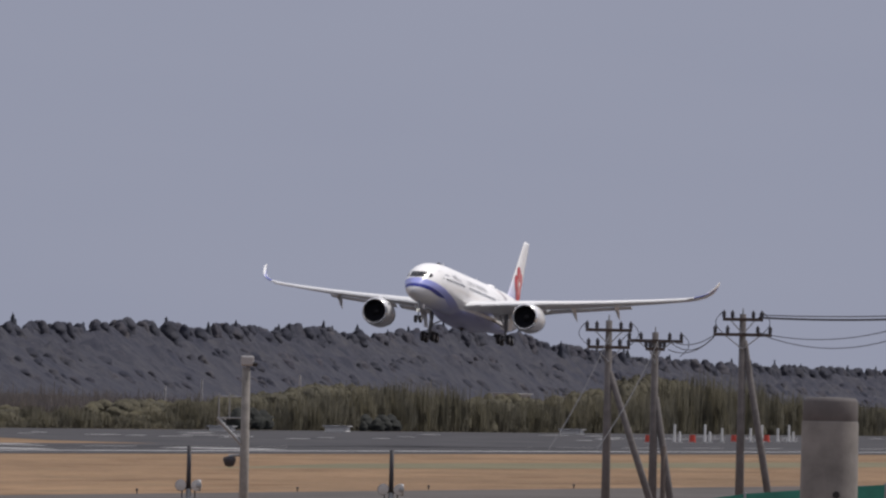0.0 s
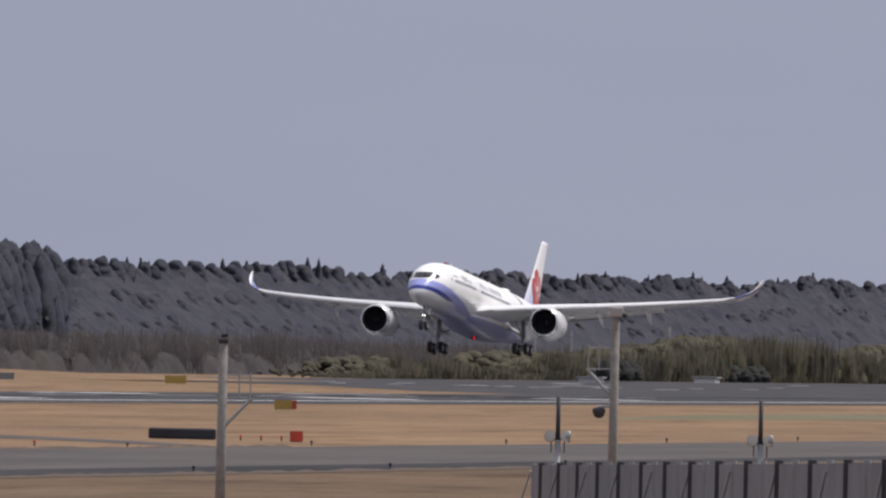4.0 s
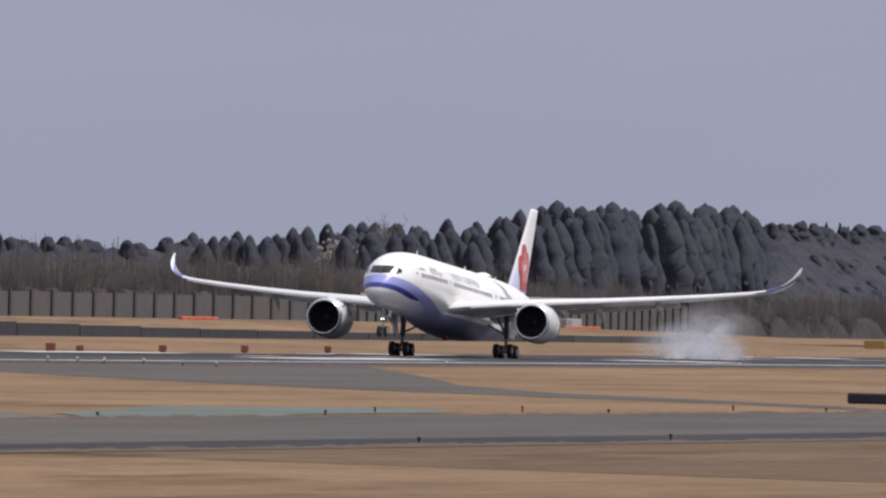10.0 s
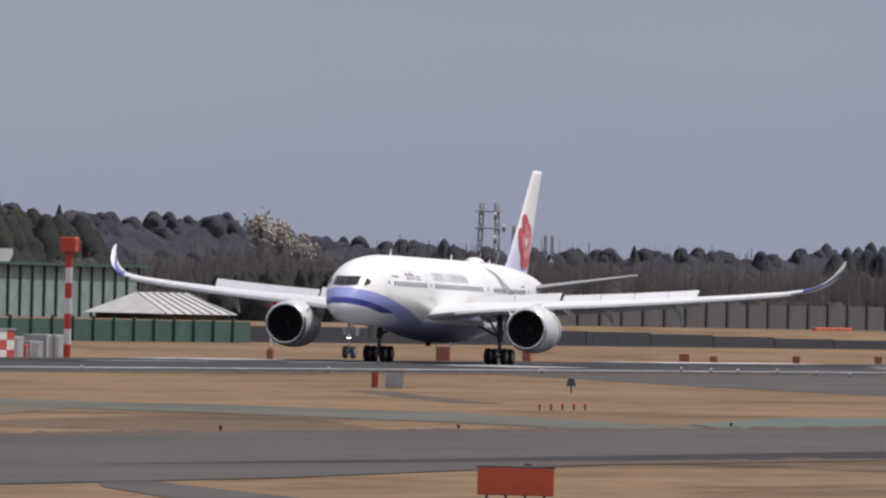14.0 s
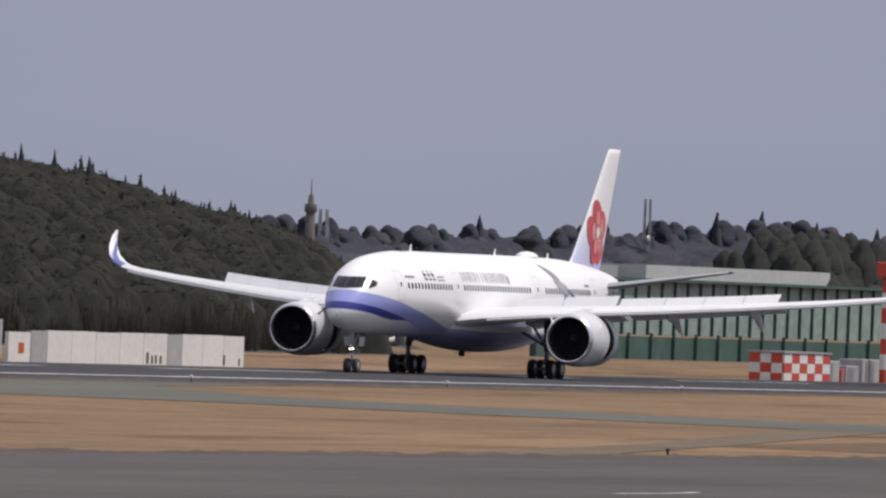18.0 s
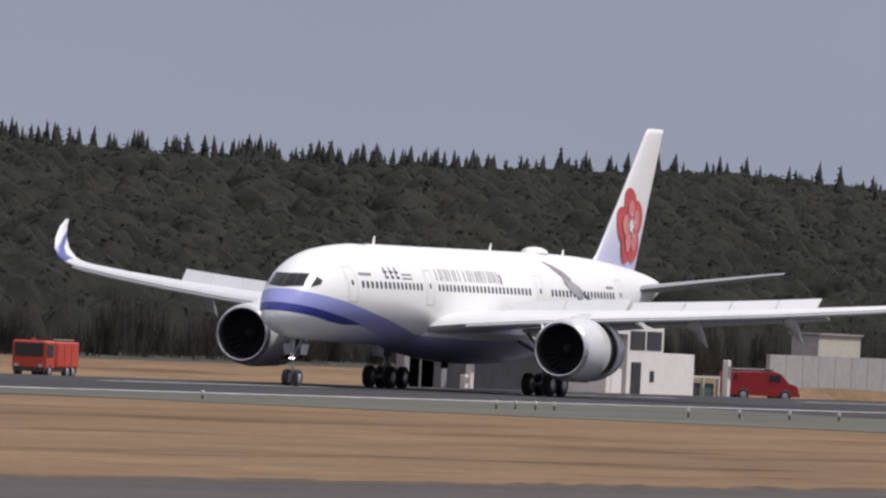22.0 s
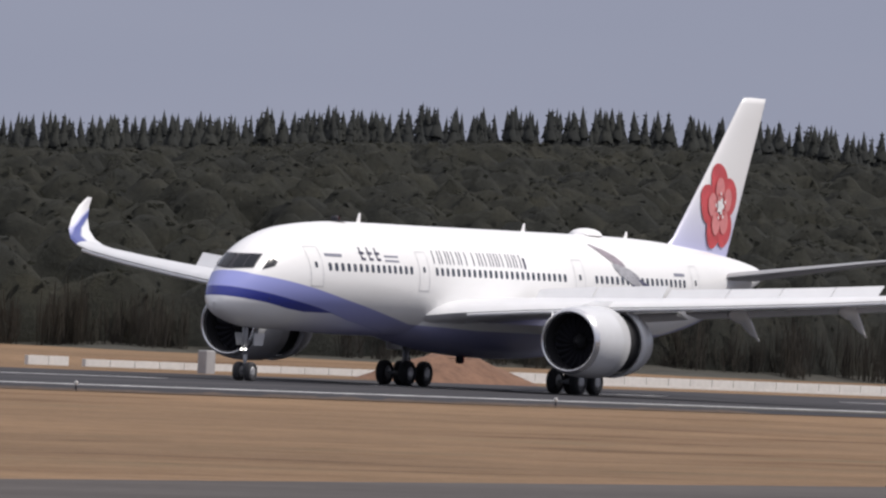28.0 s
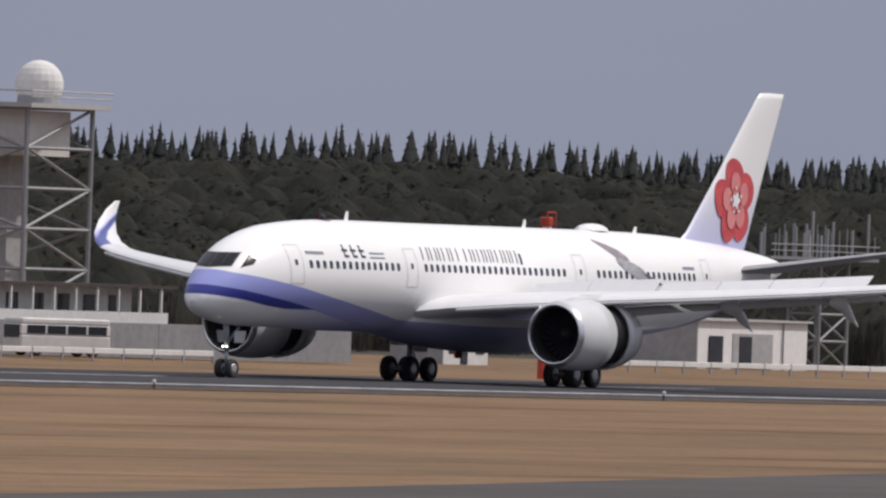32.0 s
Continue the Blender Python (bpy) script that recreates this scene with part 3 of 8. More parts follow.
def cedar_model(rs, quads, power=0.85, wide=0.19, core=1.0):
    """A conifer of height 1: a dark tapering core in jagged tiers with drooping sprays."""
    v, f = [], []
    tiers, n = 8, 8
    for k in range(tiers):
        z0 = 0.10 + 0.86 * k / tiers
        z1 = min(1.0, z0 + 0.86 / tiers * 1.7)
        r = core * wide * (1 - k / tiers) ** power * rs.uniform(0.9, 1.1)
        o = len(v)
        for i in range(n):
            t = 2 * math.pi * (i + rs.uniform(-0.3, 0.3)) / n
            q = r * rs.uniform(0.8, 1.12)
            v.append((q * math.cos(t), q * math.sin(t), z0 - rs.uniform(0, 0.035)))
        v.append((rs.uniform(-0.01, 0.01), rs.uniform(-0.01, 0.01), z1))
        f += [(o + i, o + (i + 1) % n, o + n, o + n) for i in range(n)]
    h = rs.uniform(0.06, 0.97, quads)
    t = rs.uniform(0, 2 * math.pi, quads)
    r = wide * 1.06 * (1 - h) ** (power + 0.05) * rs.uniform(0.7, 1.05, quads) + 0.004
    c = np.stack([r * np.cos(t), r * np.sin(t), h], 1)
    nrm = np.stack([np.cos(t), np.sin(t), np.full(quads, -0.1)], 1) * 0.5 + np.array((0.12, -0.6, 0.5)) + rs.normal(scale=0.35, size=(quads, 3))
    nrm /= np.linalg.norm(nrm, axis=1)[:, None]
    lv = leaf_quads(rs, c, nrm, rs.uniform(0.014, 0.032, quads) * (1.1 - h * 0.75))
    lf = quad_faces(quads, len(v))
    return np.vstack([np.array(v), lv]), np.vstack([np.array(f), lf])


def column_model(rs, quads, wide=0.17, lift=0.12, power=0.75):
    """A dense conifer of height 1: one soft tapering column with a rounded tip, uneven flanks and loose sprays."""
    v, f = [], []
    rings, n = 11, 9
    sway = rs.uniform(0, 6.3, 6)

    def radius(h, t):
        u = (h - lift) / (1 - lift)
        body = wide * max(0.0, 1 - u ** 1.7) ** power * (0.72 + 0.28 * min(1.0, u * 4))
        return body * (1 + 0.10 * math.sin(3 * t + sway[0] + 9 * h) + 0.09 * math.sin(2 * t + sway[1] - 15 * h) + 0.07 * math.sin(23 * h + sway[2] + t))

    for k in range(rings):
        h = lift + (1 - lift) * (k / (rings - 0.6)) ** 0.92
        for i in range(n):
            t = 2 * math.pi * (i + 0.5 * (k % 2)) / n
            r = radius(h, t) * rs.uniform(0.9, 1.1)
            v.append((r * math.cos(t), r * math.sin(t), h + rs.uniform(-0.008, 0.008)))
    for k in range(rings - 1):
        f += [(k * n + i, k * n + (i + 1) % n, (k + 1) * n + (i + 1) % n, (k + 1) * n + i) for i in range(n)]
    f += [((rings - 1) * n + i, (rings - 1) * n + (i + 1) % n, len(v), len(v)) for i in range(n)]
    v.append((0, 0, 1.0))
    h = lift + (0.985 - lift) * rs.uniform(0, 1, quads)
    t = rs.uniform(0, 2 * math.pi, quads)
    r = np.array([radius(a, b) for a, b in zip(h, t)]) * rs.uniform(0.94, 1.10, quads) + 0.003
    c = np.stack([r * np.cos(t), r * np.sin(t), h], 1)
    nrm = np.stack([np.cos(t), np.sin(t), np.full(quads, 0.1)], 1) * 0.8 + np.array((0.0, -0.25, 0.25)) + rs.normal(scale=0.3, size=(quads, 3))
    nrm /= np.linalg.norm(nrm, axis=1)[:, None]
    lv = leaf_quads(rs, c, nrm, rs.uniform(0.010, 0.022, quads) * (1.1 - h * 0.6))
    return np.vstack([np.array(v), lv]), np.vstack([np.array(f), quad_faces(quads, len(v))])


def crown_model(rs, quads, flat=0.85, leaf=(0.045, 0.085), rings=6, around=11, turn=0.4, swell=0.38):
    """A broad crown of radius about 1 round the origin: a billowing leafy mass with loose sprays over it."""
    lumps = rs.normal(size=(16, 3))
    lumps /= np.linalg.norm(lumps, axis=1)[:, None]
    lumps[:, 2] = np.abs(lumps[:, 2]) * 0.9 - 0.15

    def radius(d):
        return 1 - swell + swell * np.exp(((d @ lumps.T).max(-1) - 1) / 0.11)

    v, f = [], []
    n, m = around, rings
    for k in range(m):
        p = math.pi * (k + 0.4) / (m + 0.6)
        for i in range(n):
            t = 2 * math.pi * (i + 0.5 * k) / n
            d = np.array([math.sin(p) * math.cos(t), math.sin(p) * math.sin(t), math.cos(p)])
            r = float(radius(d)) * rs.uniform(0.95, 1.03)
            v.append(tuple(d * r * np.array([1, 1, flat])))
    for k in range(m - 1):
        f += [(k * n + i, k * n + (i + 1) % n, (k + 1) * n + (i + 1) % n, (k + 1) * n + i) for i in range(n)]
    f += [(i, (i + 1) % n, len(v), len(v)) for i in range(n)]
    v.append((0, 0, flat * float(radius(np.array([0, 0, 1.0])))))
    d = rs.normal(size=(quads, 3))
    d /= np.linalg.norm(d, axis=1)[:, None]
    d[:, 2] = np.where(d[:, 2] < -0.35, -d[:, 2], d[:, 2])
    c = d * (radius(d) * rs.uniform(0.97, 1.07, quads))[:, None] * np.array([1, 1, flat])
    nrm = d * 0.45 + np.array((0.14, -0.55, 0.60)) + rs.normal(scale=turn, size=(quads, 3))
    nrm /= np.linalg.norm(nrm, axis=1)[:, None]
    lv = leaf_quads(rs, c, nrm, rs.uniform(*leaf, quads))
    lf = quad_faces(quads, len(v))
    return np.vstack([np.array(v), lv]), np.vstack([np.array(f), lf])


def stem_model(rs, count, spread=1.0, lean=0.16, thick=(0.02, 0.05)):
    """A thicket of height 1: slim upright stems and twigs."""
    foot = np.stack([rs.uniform(-spread, spread, count), rs.uniform(-0.5, 0.5, count), rs.uniform(-0.1, 0.45, count)], 1)
    tip = foot + np.stack([rs.normal(0, lean, count), rs.normal(0, lean, count), rs.uniform(0.3, 0.62, count)], 1)
    half = np.stack([rs.uniform(*thick, count), rs.normal(0, 0.015, count), np.zeros(count)], 1)
    V = np.stack([foot - half, foot + half, tip + half * 0.5, tip - half * 0.5], 1).reshape(-1, 3)
    return V, quad_faces(count)


def wood(name, models, places, material, label):
    """Many trees of one far wood joined into one mesh. places: x, y, z, width, height, turn, model."""
    vs, fs, k = [], [], 0
    for x, y, z, w, h, t, i in places:
        V, F = models[i % len(models)]
        t = (t - 3.15) * 0.3  # the sprays keep turned to the light
        c, s = math.cos(t), math.sin(t)
        P = np.stack([(V[:, 0] * c - V[:, 1] * s) * w + x, (V[:, 0] * s + V[:, 1] * c) * w + y, V[:, 2] * h + z], 1)
        vs.append(P)
        fs.append(F + k)
        k += len(V)
    V, F = np.vstack(vs), np.vstack(fs).astype(np.int32)
    me = bpy.data.meshes.new(name)
    me.vertices.add(len(V))
    me.vertices.foreach_set("co", V.astype(np.float32).ravel())
    tri = F[:, 2] == F[:, 3]
    counts = np.where(tri, 3, 4)
    flat = F.ravel()[np.stack([np.ones_like(tri)] * 3 + [~tri], 1).ravel()]
    me.loops.add(len(flat))
    me.loops.foreach_set("vertex_index", flat)
    me.polygons.add(len(F))
    me.polygons.foreach_set("loop_start", np.concatenate([[0], np.cumsum(counts)[:-1]]).astype(np.int32))
    me.materials.append(material)
    me.polygons.foreach_set("use_smooth", [True] * len(F))
    me.update(calc_edges=True)
    me.validate()
    return tagged(new(name, me), label, "trees", kind="stuff")


rs = np.random.RandomState(7)
CEDARS = [cedar_model(rs, 60, 0.85, 0.19) for _ in range(6)]
PINES = [column_model(rs, 60, rs.uniform(0.17, 0.23), 0.12, 0.62) for _ in range(6)]
FIRS = [column_model(rs, 50, 0.15, 0.1, 0.95) for _ in range(6)]
ROUNDS = [column_model(rs, 40, rs.uniform(0.26, 0.36), 0.15, 0.45) for _ in range(6)]
CROWNS_FAR = [crown_model(rs, 26, leaf=(0.05, 0.09), rings=6, around=10, swell=0.22) for _ in range(6)]
SCRUBS = [stem_model(rs, 60) for _ in range(6)]
OSIERS = [stem_model(rs, 80, 0.9, 0.12, (0.02, 0.06)) for _ in range(6)]
THICKETS = [stem_model(rs, 90, 0.9, 0.22, (0.012, 0.03)) for _ in range(6)]

def leaf_roof(name, X, Y, base, domes, rough, material, label):
    """The closed roof of a wood: one surface swelling into the crown of every tree. domes: x, y, top, radius, depth."""
    Z = base.copy()
    x0, dx = X[0, 0], X[0, 1] - X[0, 0]
    for x, y, top, w, deep in domes:
        a, b = max(0, int((x - w * 1.3 - x0) / dx)), int((x + w * 1.3 - x0) / dx) + 2
        patch = (slice(None), slice(a, b))
        r2 = ((X[patch] - x) ** 2 + (Y[patch] - y) ** 2) / (w * w)
        Z[patch] = np.where(r2 < 1.6, np.maximum(Z[patch], top - deep * r2), Z[patch])
    jag = np.array([[noise.fractal(Vector((x * 0.75, y * 0.75, 3.0)), 0.7, 2.1, 4) for x, y in zip(rx_, ry_)] for rx_, ry_ in zip(X, Y)])
    Z = np.where(Z > base + 1e-4, Z + jag * rough, Z)
    Z[0] = base[0] - 0.3  # the leaf mantle comes down to the ground in front
    single(name, Shape().grid([[(float(x), float(y), float(z)) for x, y, z in zip(*r)] for r in zip(X, Y, Z)]), material, label, "trees", kind="stuff", smooth=True)
    return Z


def leaf_cover(rs, X, Y, Z, count, size):
    """Loose leaf sprays lying over a leaf roof, as places for wood()."""
    gz, gx_ = np.gradient(Z)
    r, c = rs.randint(1, X.shape[0] - 1, count), rs.randint(1, X.shape[1] - 1, count)
    pts = np.stack([X[r, c], Y[r, c], Z[r, c]], 1) + np.stack([rs.uniform(-0.5, 0.5, count), rs.uniform(-0.5, 0.5, count), rs.uniform(-0.03, 0.08, count)], 1)
    dx, dy = X[0, 1] - X[0, 0], Y[1, 0] - Y[0, 0]
    nrm = np.stack([-gx_[r, c] / dx, -gz[r, c] / dy, np.ones(count)], 1)
    nrm = nrm / np.linalg.norm(nrm, axis=1)[:, None] + rs.normal(scale=0.22, size=(count, 3))
    nrm /= np.linalg.norm(nrm, axis=1)[:, None]
    return leaf_quads(rs, pts, nrm, rs.uniform(*size, count)), quad_faces(count)


# slope under the trees
rows = []
for y in np.arange(470, 900, 12):
    rows.append([(x, y, hill(x, y) - 0.05) for x in np.arange(250, 1800, 12)])
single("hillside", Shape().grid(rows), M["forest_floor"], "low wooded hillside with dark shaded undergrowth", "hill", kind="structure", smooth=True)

cedar_wood, scrub, domes = [], [], []
for row, y_off in enumerate(np.arange(0.5, 92, 3.1)):
    for x in np.arange(430, 1760, 3.3):
        xx = x + rs.uniform(-2.2, 2.2)
        yy = front_of(xx) + y_off + rs.uniform(-2.0, 2.0)
        if yy / xx < 0.330 + rs.uniform(0, 0.006):
            continue
        w = rs.uniform(1.4, 2.6) * (1.35 if rs.uniform() < 0.15 else 1)
        g = hill(xx, yy)
        h = rs.uniform(4.6, 6.6) * (0.8 if row < 2 else 1) + 3.0 * min(1.0, y_off / 84) ** 2
        h = min(h, max(2.5, seen(RX, RZ, xx, yy, 580) - float(np.interp(xx, (1040, 1110, 1180, 1250, 1400, 1500, 1560, 1640), (2.3, 2.6, 2.4, 1.7, 1.6, 1.1, 0.9, 0.5))) - g))
        domes.append((xx, yy, g + h, w, w * rs.uniform(0.65, 1.1)))
        if row == 0:
            for k in range(3):
                xf = xx + rs.uniform(-1.8, 1.8)
                domes.append((xf, front_of(xf) + rs.uniform(-0.6, 0.9), hill(xf, yy) + rs.uniform(2.4, 4.4), rs.uniform(1.2, 2.0), rs.uniform(1.2, 2.6)))
        if row == 0:
            for k in range(4):
                scrub.append((xx + rs.uniform(-2.4, 2.4), yy - 3.6 + rs.uniform(-0.8, 2.5), g - 0.1, rs.uniform(0.8, 1.4), rs.uniform(1.5, 5.0), rs.uniform(0, 6.3), rs.randint(6)))
wx = np.arange(420, 1745, 0.95)
X, OFF = np.meshgrid(wx, np.arange(-1.6, 96, 1.15))
Y = OFF + np.array([front_of(x) for x in wx])[None, :]
G = np.array([[hill(x, y) for x, y in zip(a, b)] for a, b in zip(X[::4, ::4], Y[::4, ::4])])
G = np.array([np.interp(wx, wx[::4], g) for g in G])
G = np.array([np.interp(OFF[:, 0], OFF[::4, 0], G[:, k]) for k in range(G.shape[1])]).T
under = G + np.where(Y / X > 0.334, 2.2, -1.5) * np.clip((OFF + 1.6) / 3.0, 0, 1)
Z = leaf_roof("broadleaf_wood", X, Y, under, domes, 0.42, M["broadleaf"], "dense dark evergreen broadleaf wood covering the hillside")
fit = Y / X > 0.334
wood("leaf_sprays", [leaf_cover(rs, X, Y, np.where(fit, Z, -3), 150000, (0.10, 0.24))], [(0, 0, 0, 1, 1, 3.15, 0)], M["broadleaf"], "loose leaf sprays over the crowns of the hillside wood")
for row in range(5):
    for x in np.arange(430, 1745, 1.6 if row < 3 else 2.6):
        xx = x + rs.uniform(-0.9, 0.9)
        yy = front_of(xx) + 84 + row * 5 + rs.uniform(-2.2, 2.2)
        if yy / xx < 0.329 or rs.uniform() < float(np.interp(xx, (1090, 1190, 1235, 1330, 1370, 1500, 1600), (0.05, 0.25, 0.66, 0.64, 0.5, 0.6, 0.95))):
            continue
        g = hill(xx, yy)
        wave = 0.45 * noise.noise(Vector((xx * 0.06, row * 3.0, 1.0)))
        top = seen(RX, RZ, xx, yy, 580) + wave - abs(rs.normal(0, 0.6)) + rs.uniform(0.0, 0.7)
        if top - g > 3:
            hh = top - g
            slim = float(np.interp(xx, (950, 1250), (0.9, 1.05)))
            cedar_wood.append((xx, yy, g, hh * slim * rs.uniform(0.85, 1.3), hh, rs.uniform(0, 6.3), rs.randint(6)))
for x in np.arange(1505, 1735, 3.4):  # scattered taller firs where broadleaf trees hold the crest
    xx = x + rs.uniform(-4, 4)
    yy = front_of(xx) + 80 + rs.uniform(-6, 10)
    if yy / xx < 0.333:
        continue
    g = hill(xx, yy)
    hh = seen(RX, RZ, xx, yy, 580) - g + rs.uniform(-0.7, 1.2)
    if hh > 2:
        cedar_wood.append((xx, yy, g, hh * rs.uniform(0.9, 1.3), hh, rs.uniform(0, 6.3), rs.randint(6)))
wood("undergrowth", SCRUBS, scrub, M["scrub"], "brownish scrub and stems along the foot of the wood")
wood("cedar_wood", CEDARS, cedar_wood, M["cedar"], "dark spiky cedar trees along the ridge of the hill")

# far tree line beyond the airfield
FAR = [(1700, 12), (1760, 13.6), (1907, 13.9), (1955, 13.6), (1997, 14.2), (2034, 14.8), (2066, 15.8), (2118, 16.8), (2151, 15.4), (2190, 15.6), (2241, 16.0), (2266, 14.2), (2290, 13.2), (2321, 13.4), (2355, 12.3), (2420, 12.3), (2473, 13.4), (2520, 12.9), (2556, 13.4), (2590, 15.5), (2634, 16.2), (2682, 17.0), (2702, 17.7), (2719, 17.0), (2750, 18.5), (2782, 18.2), (2801, 20.1), (2836, 22.2), (2850, 21.4), (2880, 22.6), (2900, 20.6), (2920, 23.2), (2970, 23.3), (2990, 22.4), (3012, 20.3), (3039, 20.9), (3070, 20.2), (3102, 20.9), (3142, 20.6), (3178, 21.5), (3241, 21.3), (3275, 20.4), (3330, 20.7), (3378, 20.2), (3405, 21.4), (3445, 22.3), (3500, 20.9), (3535, 22.0), (3595, 21.4), (3640, 22.6), (3692, 21.6), (3752, 21.6), (3786, 22.6), (3830, 23.6), (3887, 22.4), (3926, 23.2), (3970, 20.8), (4040, 19.4), (4106, 18.6), (4187, 17.9), (4260, 17.4), (4400, 17.2), (4650, 17.2)]
FX, FZ = [p[0] for p in FAR], [p[1] for p in FAR]
far_pine, far_fir, far_round, domes = [], [], [], []
for x in np.arange(1725, 4640, 3.6):
    for k in range(7):
        up = 1.0 if k < 2 else (k - 1.0 + rs.uniform(-0.4, 0.4)) / 6.0
        xx, yy = x + rs.uniform(-3, 3), 618 + 26 * up + rs.uniform(0, 3)
        xe = xx * 640 / yy
        tall = seen(FX, FZ, xx, yy, 640) - 1.2 - (3.1 if 2575 < xe < 3010 else 0)
        w = rs.uniform(1.9, 3.9)
        domes.append((xx, yy, max(1.5, tall * up ** 0.85 - (rs.uniform(0, 0.5) if k < 2 else rs.uniform(-1.0, 0.6))), w, w * rs.uniform(0.9, 1.6)))
    for y0 in (622, 629, 636, 645):
        xx, yy = x + rs.uniform(-1.5, 1.5), y0 + rs.uniform(-2, 2)
        xe = xx * 640 / yy
        if 2575 < xe < 3010:
            if rs.uniform() < 0.42:
                hh = seen(FX, FZ, xx, yy, 640) + (rs.uniform(-3.2, 0.6) if rs.uniform() < 0.7 else rs.uniform(-0.4, 0.5)) - (1.5 if y0 < 630 else 0)
                far_pine.append((xx, yy, 0, hh * rs.uniform(0.8, 1.2), hh, rs.uniform(0, 6.3), rs.randint(6)))
        elif y0 > 640:
            lone = rs.uniform()
            if lone < (0.06 if xe < 2575 else 0.10):
                hh = seen(FX, FZ, xx, yy, 640) + rs.uniform(0.2, 1.6)
                far_fir.append((xx, yy, 0, hh * rs.uniform(0.8, 1.2), hh, rs.uniform(0, 6.3), rs.randint(6)))
            else:
                hh = rs.uniform(5, 8)
                far_round.append((xx, yy, seen(FX, FZ, xx, yy, 640) + rs.uniform(-1.1, 0.4) - hh, hh * rs.uniform(0.8, 1.3), hh, rs.uniform(0, 6.3), rs.randint(6)))
        elif rs.uniform() < 0.4:
            hh = rs.uniform(4, 7)
            far_round.append((xx, yy, (seen(FX, FZ, xx, yy, 640) - 1.2) * ((yy - 617) / 27) ** 0.85 + rs.uniform(-0.5, 0.35) - hh, hh * rs.uniform(0.9, 1.5), hh, rs.uniform(0, 6.3), rs.randint(6)))
X, Y = np.meshgrid(np.arange(1715, 4650, 1.7), np.arange(615.5, 653, 1.5))
U = np.clip((Y - 616) / 28, 0, 1)
base = np.array([seen(FX, FZ, x, y, 640) for x, y in zip(X, Y)])
under = np.where(Y > 650, -0.5, (base - np.where((X * 640 / Y > 2575) & (X * 640 / Y < 3010), 6.0, 2.2)) * U ** 0.85 - 0.6)
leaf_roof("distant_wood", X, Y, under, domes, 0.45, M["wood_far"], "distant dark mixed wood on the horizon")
wood("distant_cedar_wood", PINES, far_pine, M["cedar_far"], "distant rounded cedar trees beyond the airfield, tinted blue for haze")
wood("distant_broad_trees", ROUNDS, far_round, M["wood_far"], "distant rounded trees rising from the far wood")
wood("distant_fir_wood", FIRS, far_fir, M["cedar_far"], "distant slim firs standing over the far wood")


# ---- the airliner ----
# Built with its nose towards -x; stations are metres behind the nose tip, 0 is the ground under the main wheels.
AFT = 33.6
SECTIONS = np.array([  # station, middle height, half width, half height
    (1.25, 4.17, 0.035, 0.033), (1.38, 4.22, 0.37, 0.35), (1.75, 4.34, 0.76, 0.735), (2.35, 4.51, 1.15, 1.14), (3.46, 4.85, 1.64, 1.73), (4.78, 5.16, 2.05, 2.21), (6.33, 5.42, 2.38, 2.54),
    (8.43, 5.64, 2.66, 2.785), (11.2, 5.75, 2.86, 2.94), (14.5, 5.785, 2.98, 3.05), (24, 5.785, 2.98, 3.05), (44, 5.785, 2.98, 3.05), (48, 5.81, 2.88, 2.99), (52, 5.95, 2.62, 2.75),
    (56, 6.14, 2.17, 2.34), (60, 6.48, 1.54, 1.70), (63, 6.76, 0.98, 1.12), (65.4, 6.97, 0.48, 0.57), (66.6, 7.04, 0.16, 0.22)])


def section(st):
    """Middle height, half width and half height of the body at a station, smoothly between the sections."""
    s = SECTIONS
    i = int(np.clip(np.searchsorted(s[:, 0], st) - 1, 0, len(s) - 2))
    h = s[i + 1, 0] - s[i, 0]
    t = (st - s[i, 0]) / h
    lo, hi = max(i - 1, 0), min(i + 2, len(s) - 1)
    m0 = (s[i + 1] - s[lo]) / max(s[i + 1, 0] - s[lo, 0], 1e-6) * h
    m1 = (s[hi] - s[i]) / max(s[hi, 0] - s[i, 0], 1e-6) * h
    if i == 0:
        return s[0, 1:] + (s[1, 1:] - s[0, 1:]) * t
    p = (2 * t ** 3 - 3 * t ** 2 + 1) * s[i] + (t ** 3 - 2 * t ** 2 + t) * m0 + (3 * t ** 2 - 2 * t ** 3) * s[i + 1] + (t ** 3 - t ** 2) * m1
    return p[1:]


def skin(st, z, side=-1, off=0.0):
    """The point of the body's skin at a station and a height."""
    zc, hw, hh = section(st)
    k = max(-0.999, min(0.999, (z - zc) / hh))
    y = hw * math.sqrt(1 - k * k)
    nrm = Vector((0, y / hw ** 2, (z - zc) / hh ** 2)).normalized()
    return (st - AFT, side * (y + off * nrm.y), z + off * nrm.z)


def skin_patch(outline, side=-1, off=0.012):
    """A thin painted plate on the skin through rows of (station, height)."""
    return Shape().grid([[skin(a, b, side, off) for a, b in row] for row in outline])


def plate(st0, st1, z0, z1, n=4, m=4, lean=0.0):
    return [[(st0 + (st1 - st0) * i / n + lean * (k / m), z0 + (z1 - z0) * k / m) for i in range(n + 1)] for k in range(m + 1)]


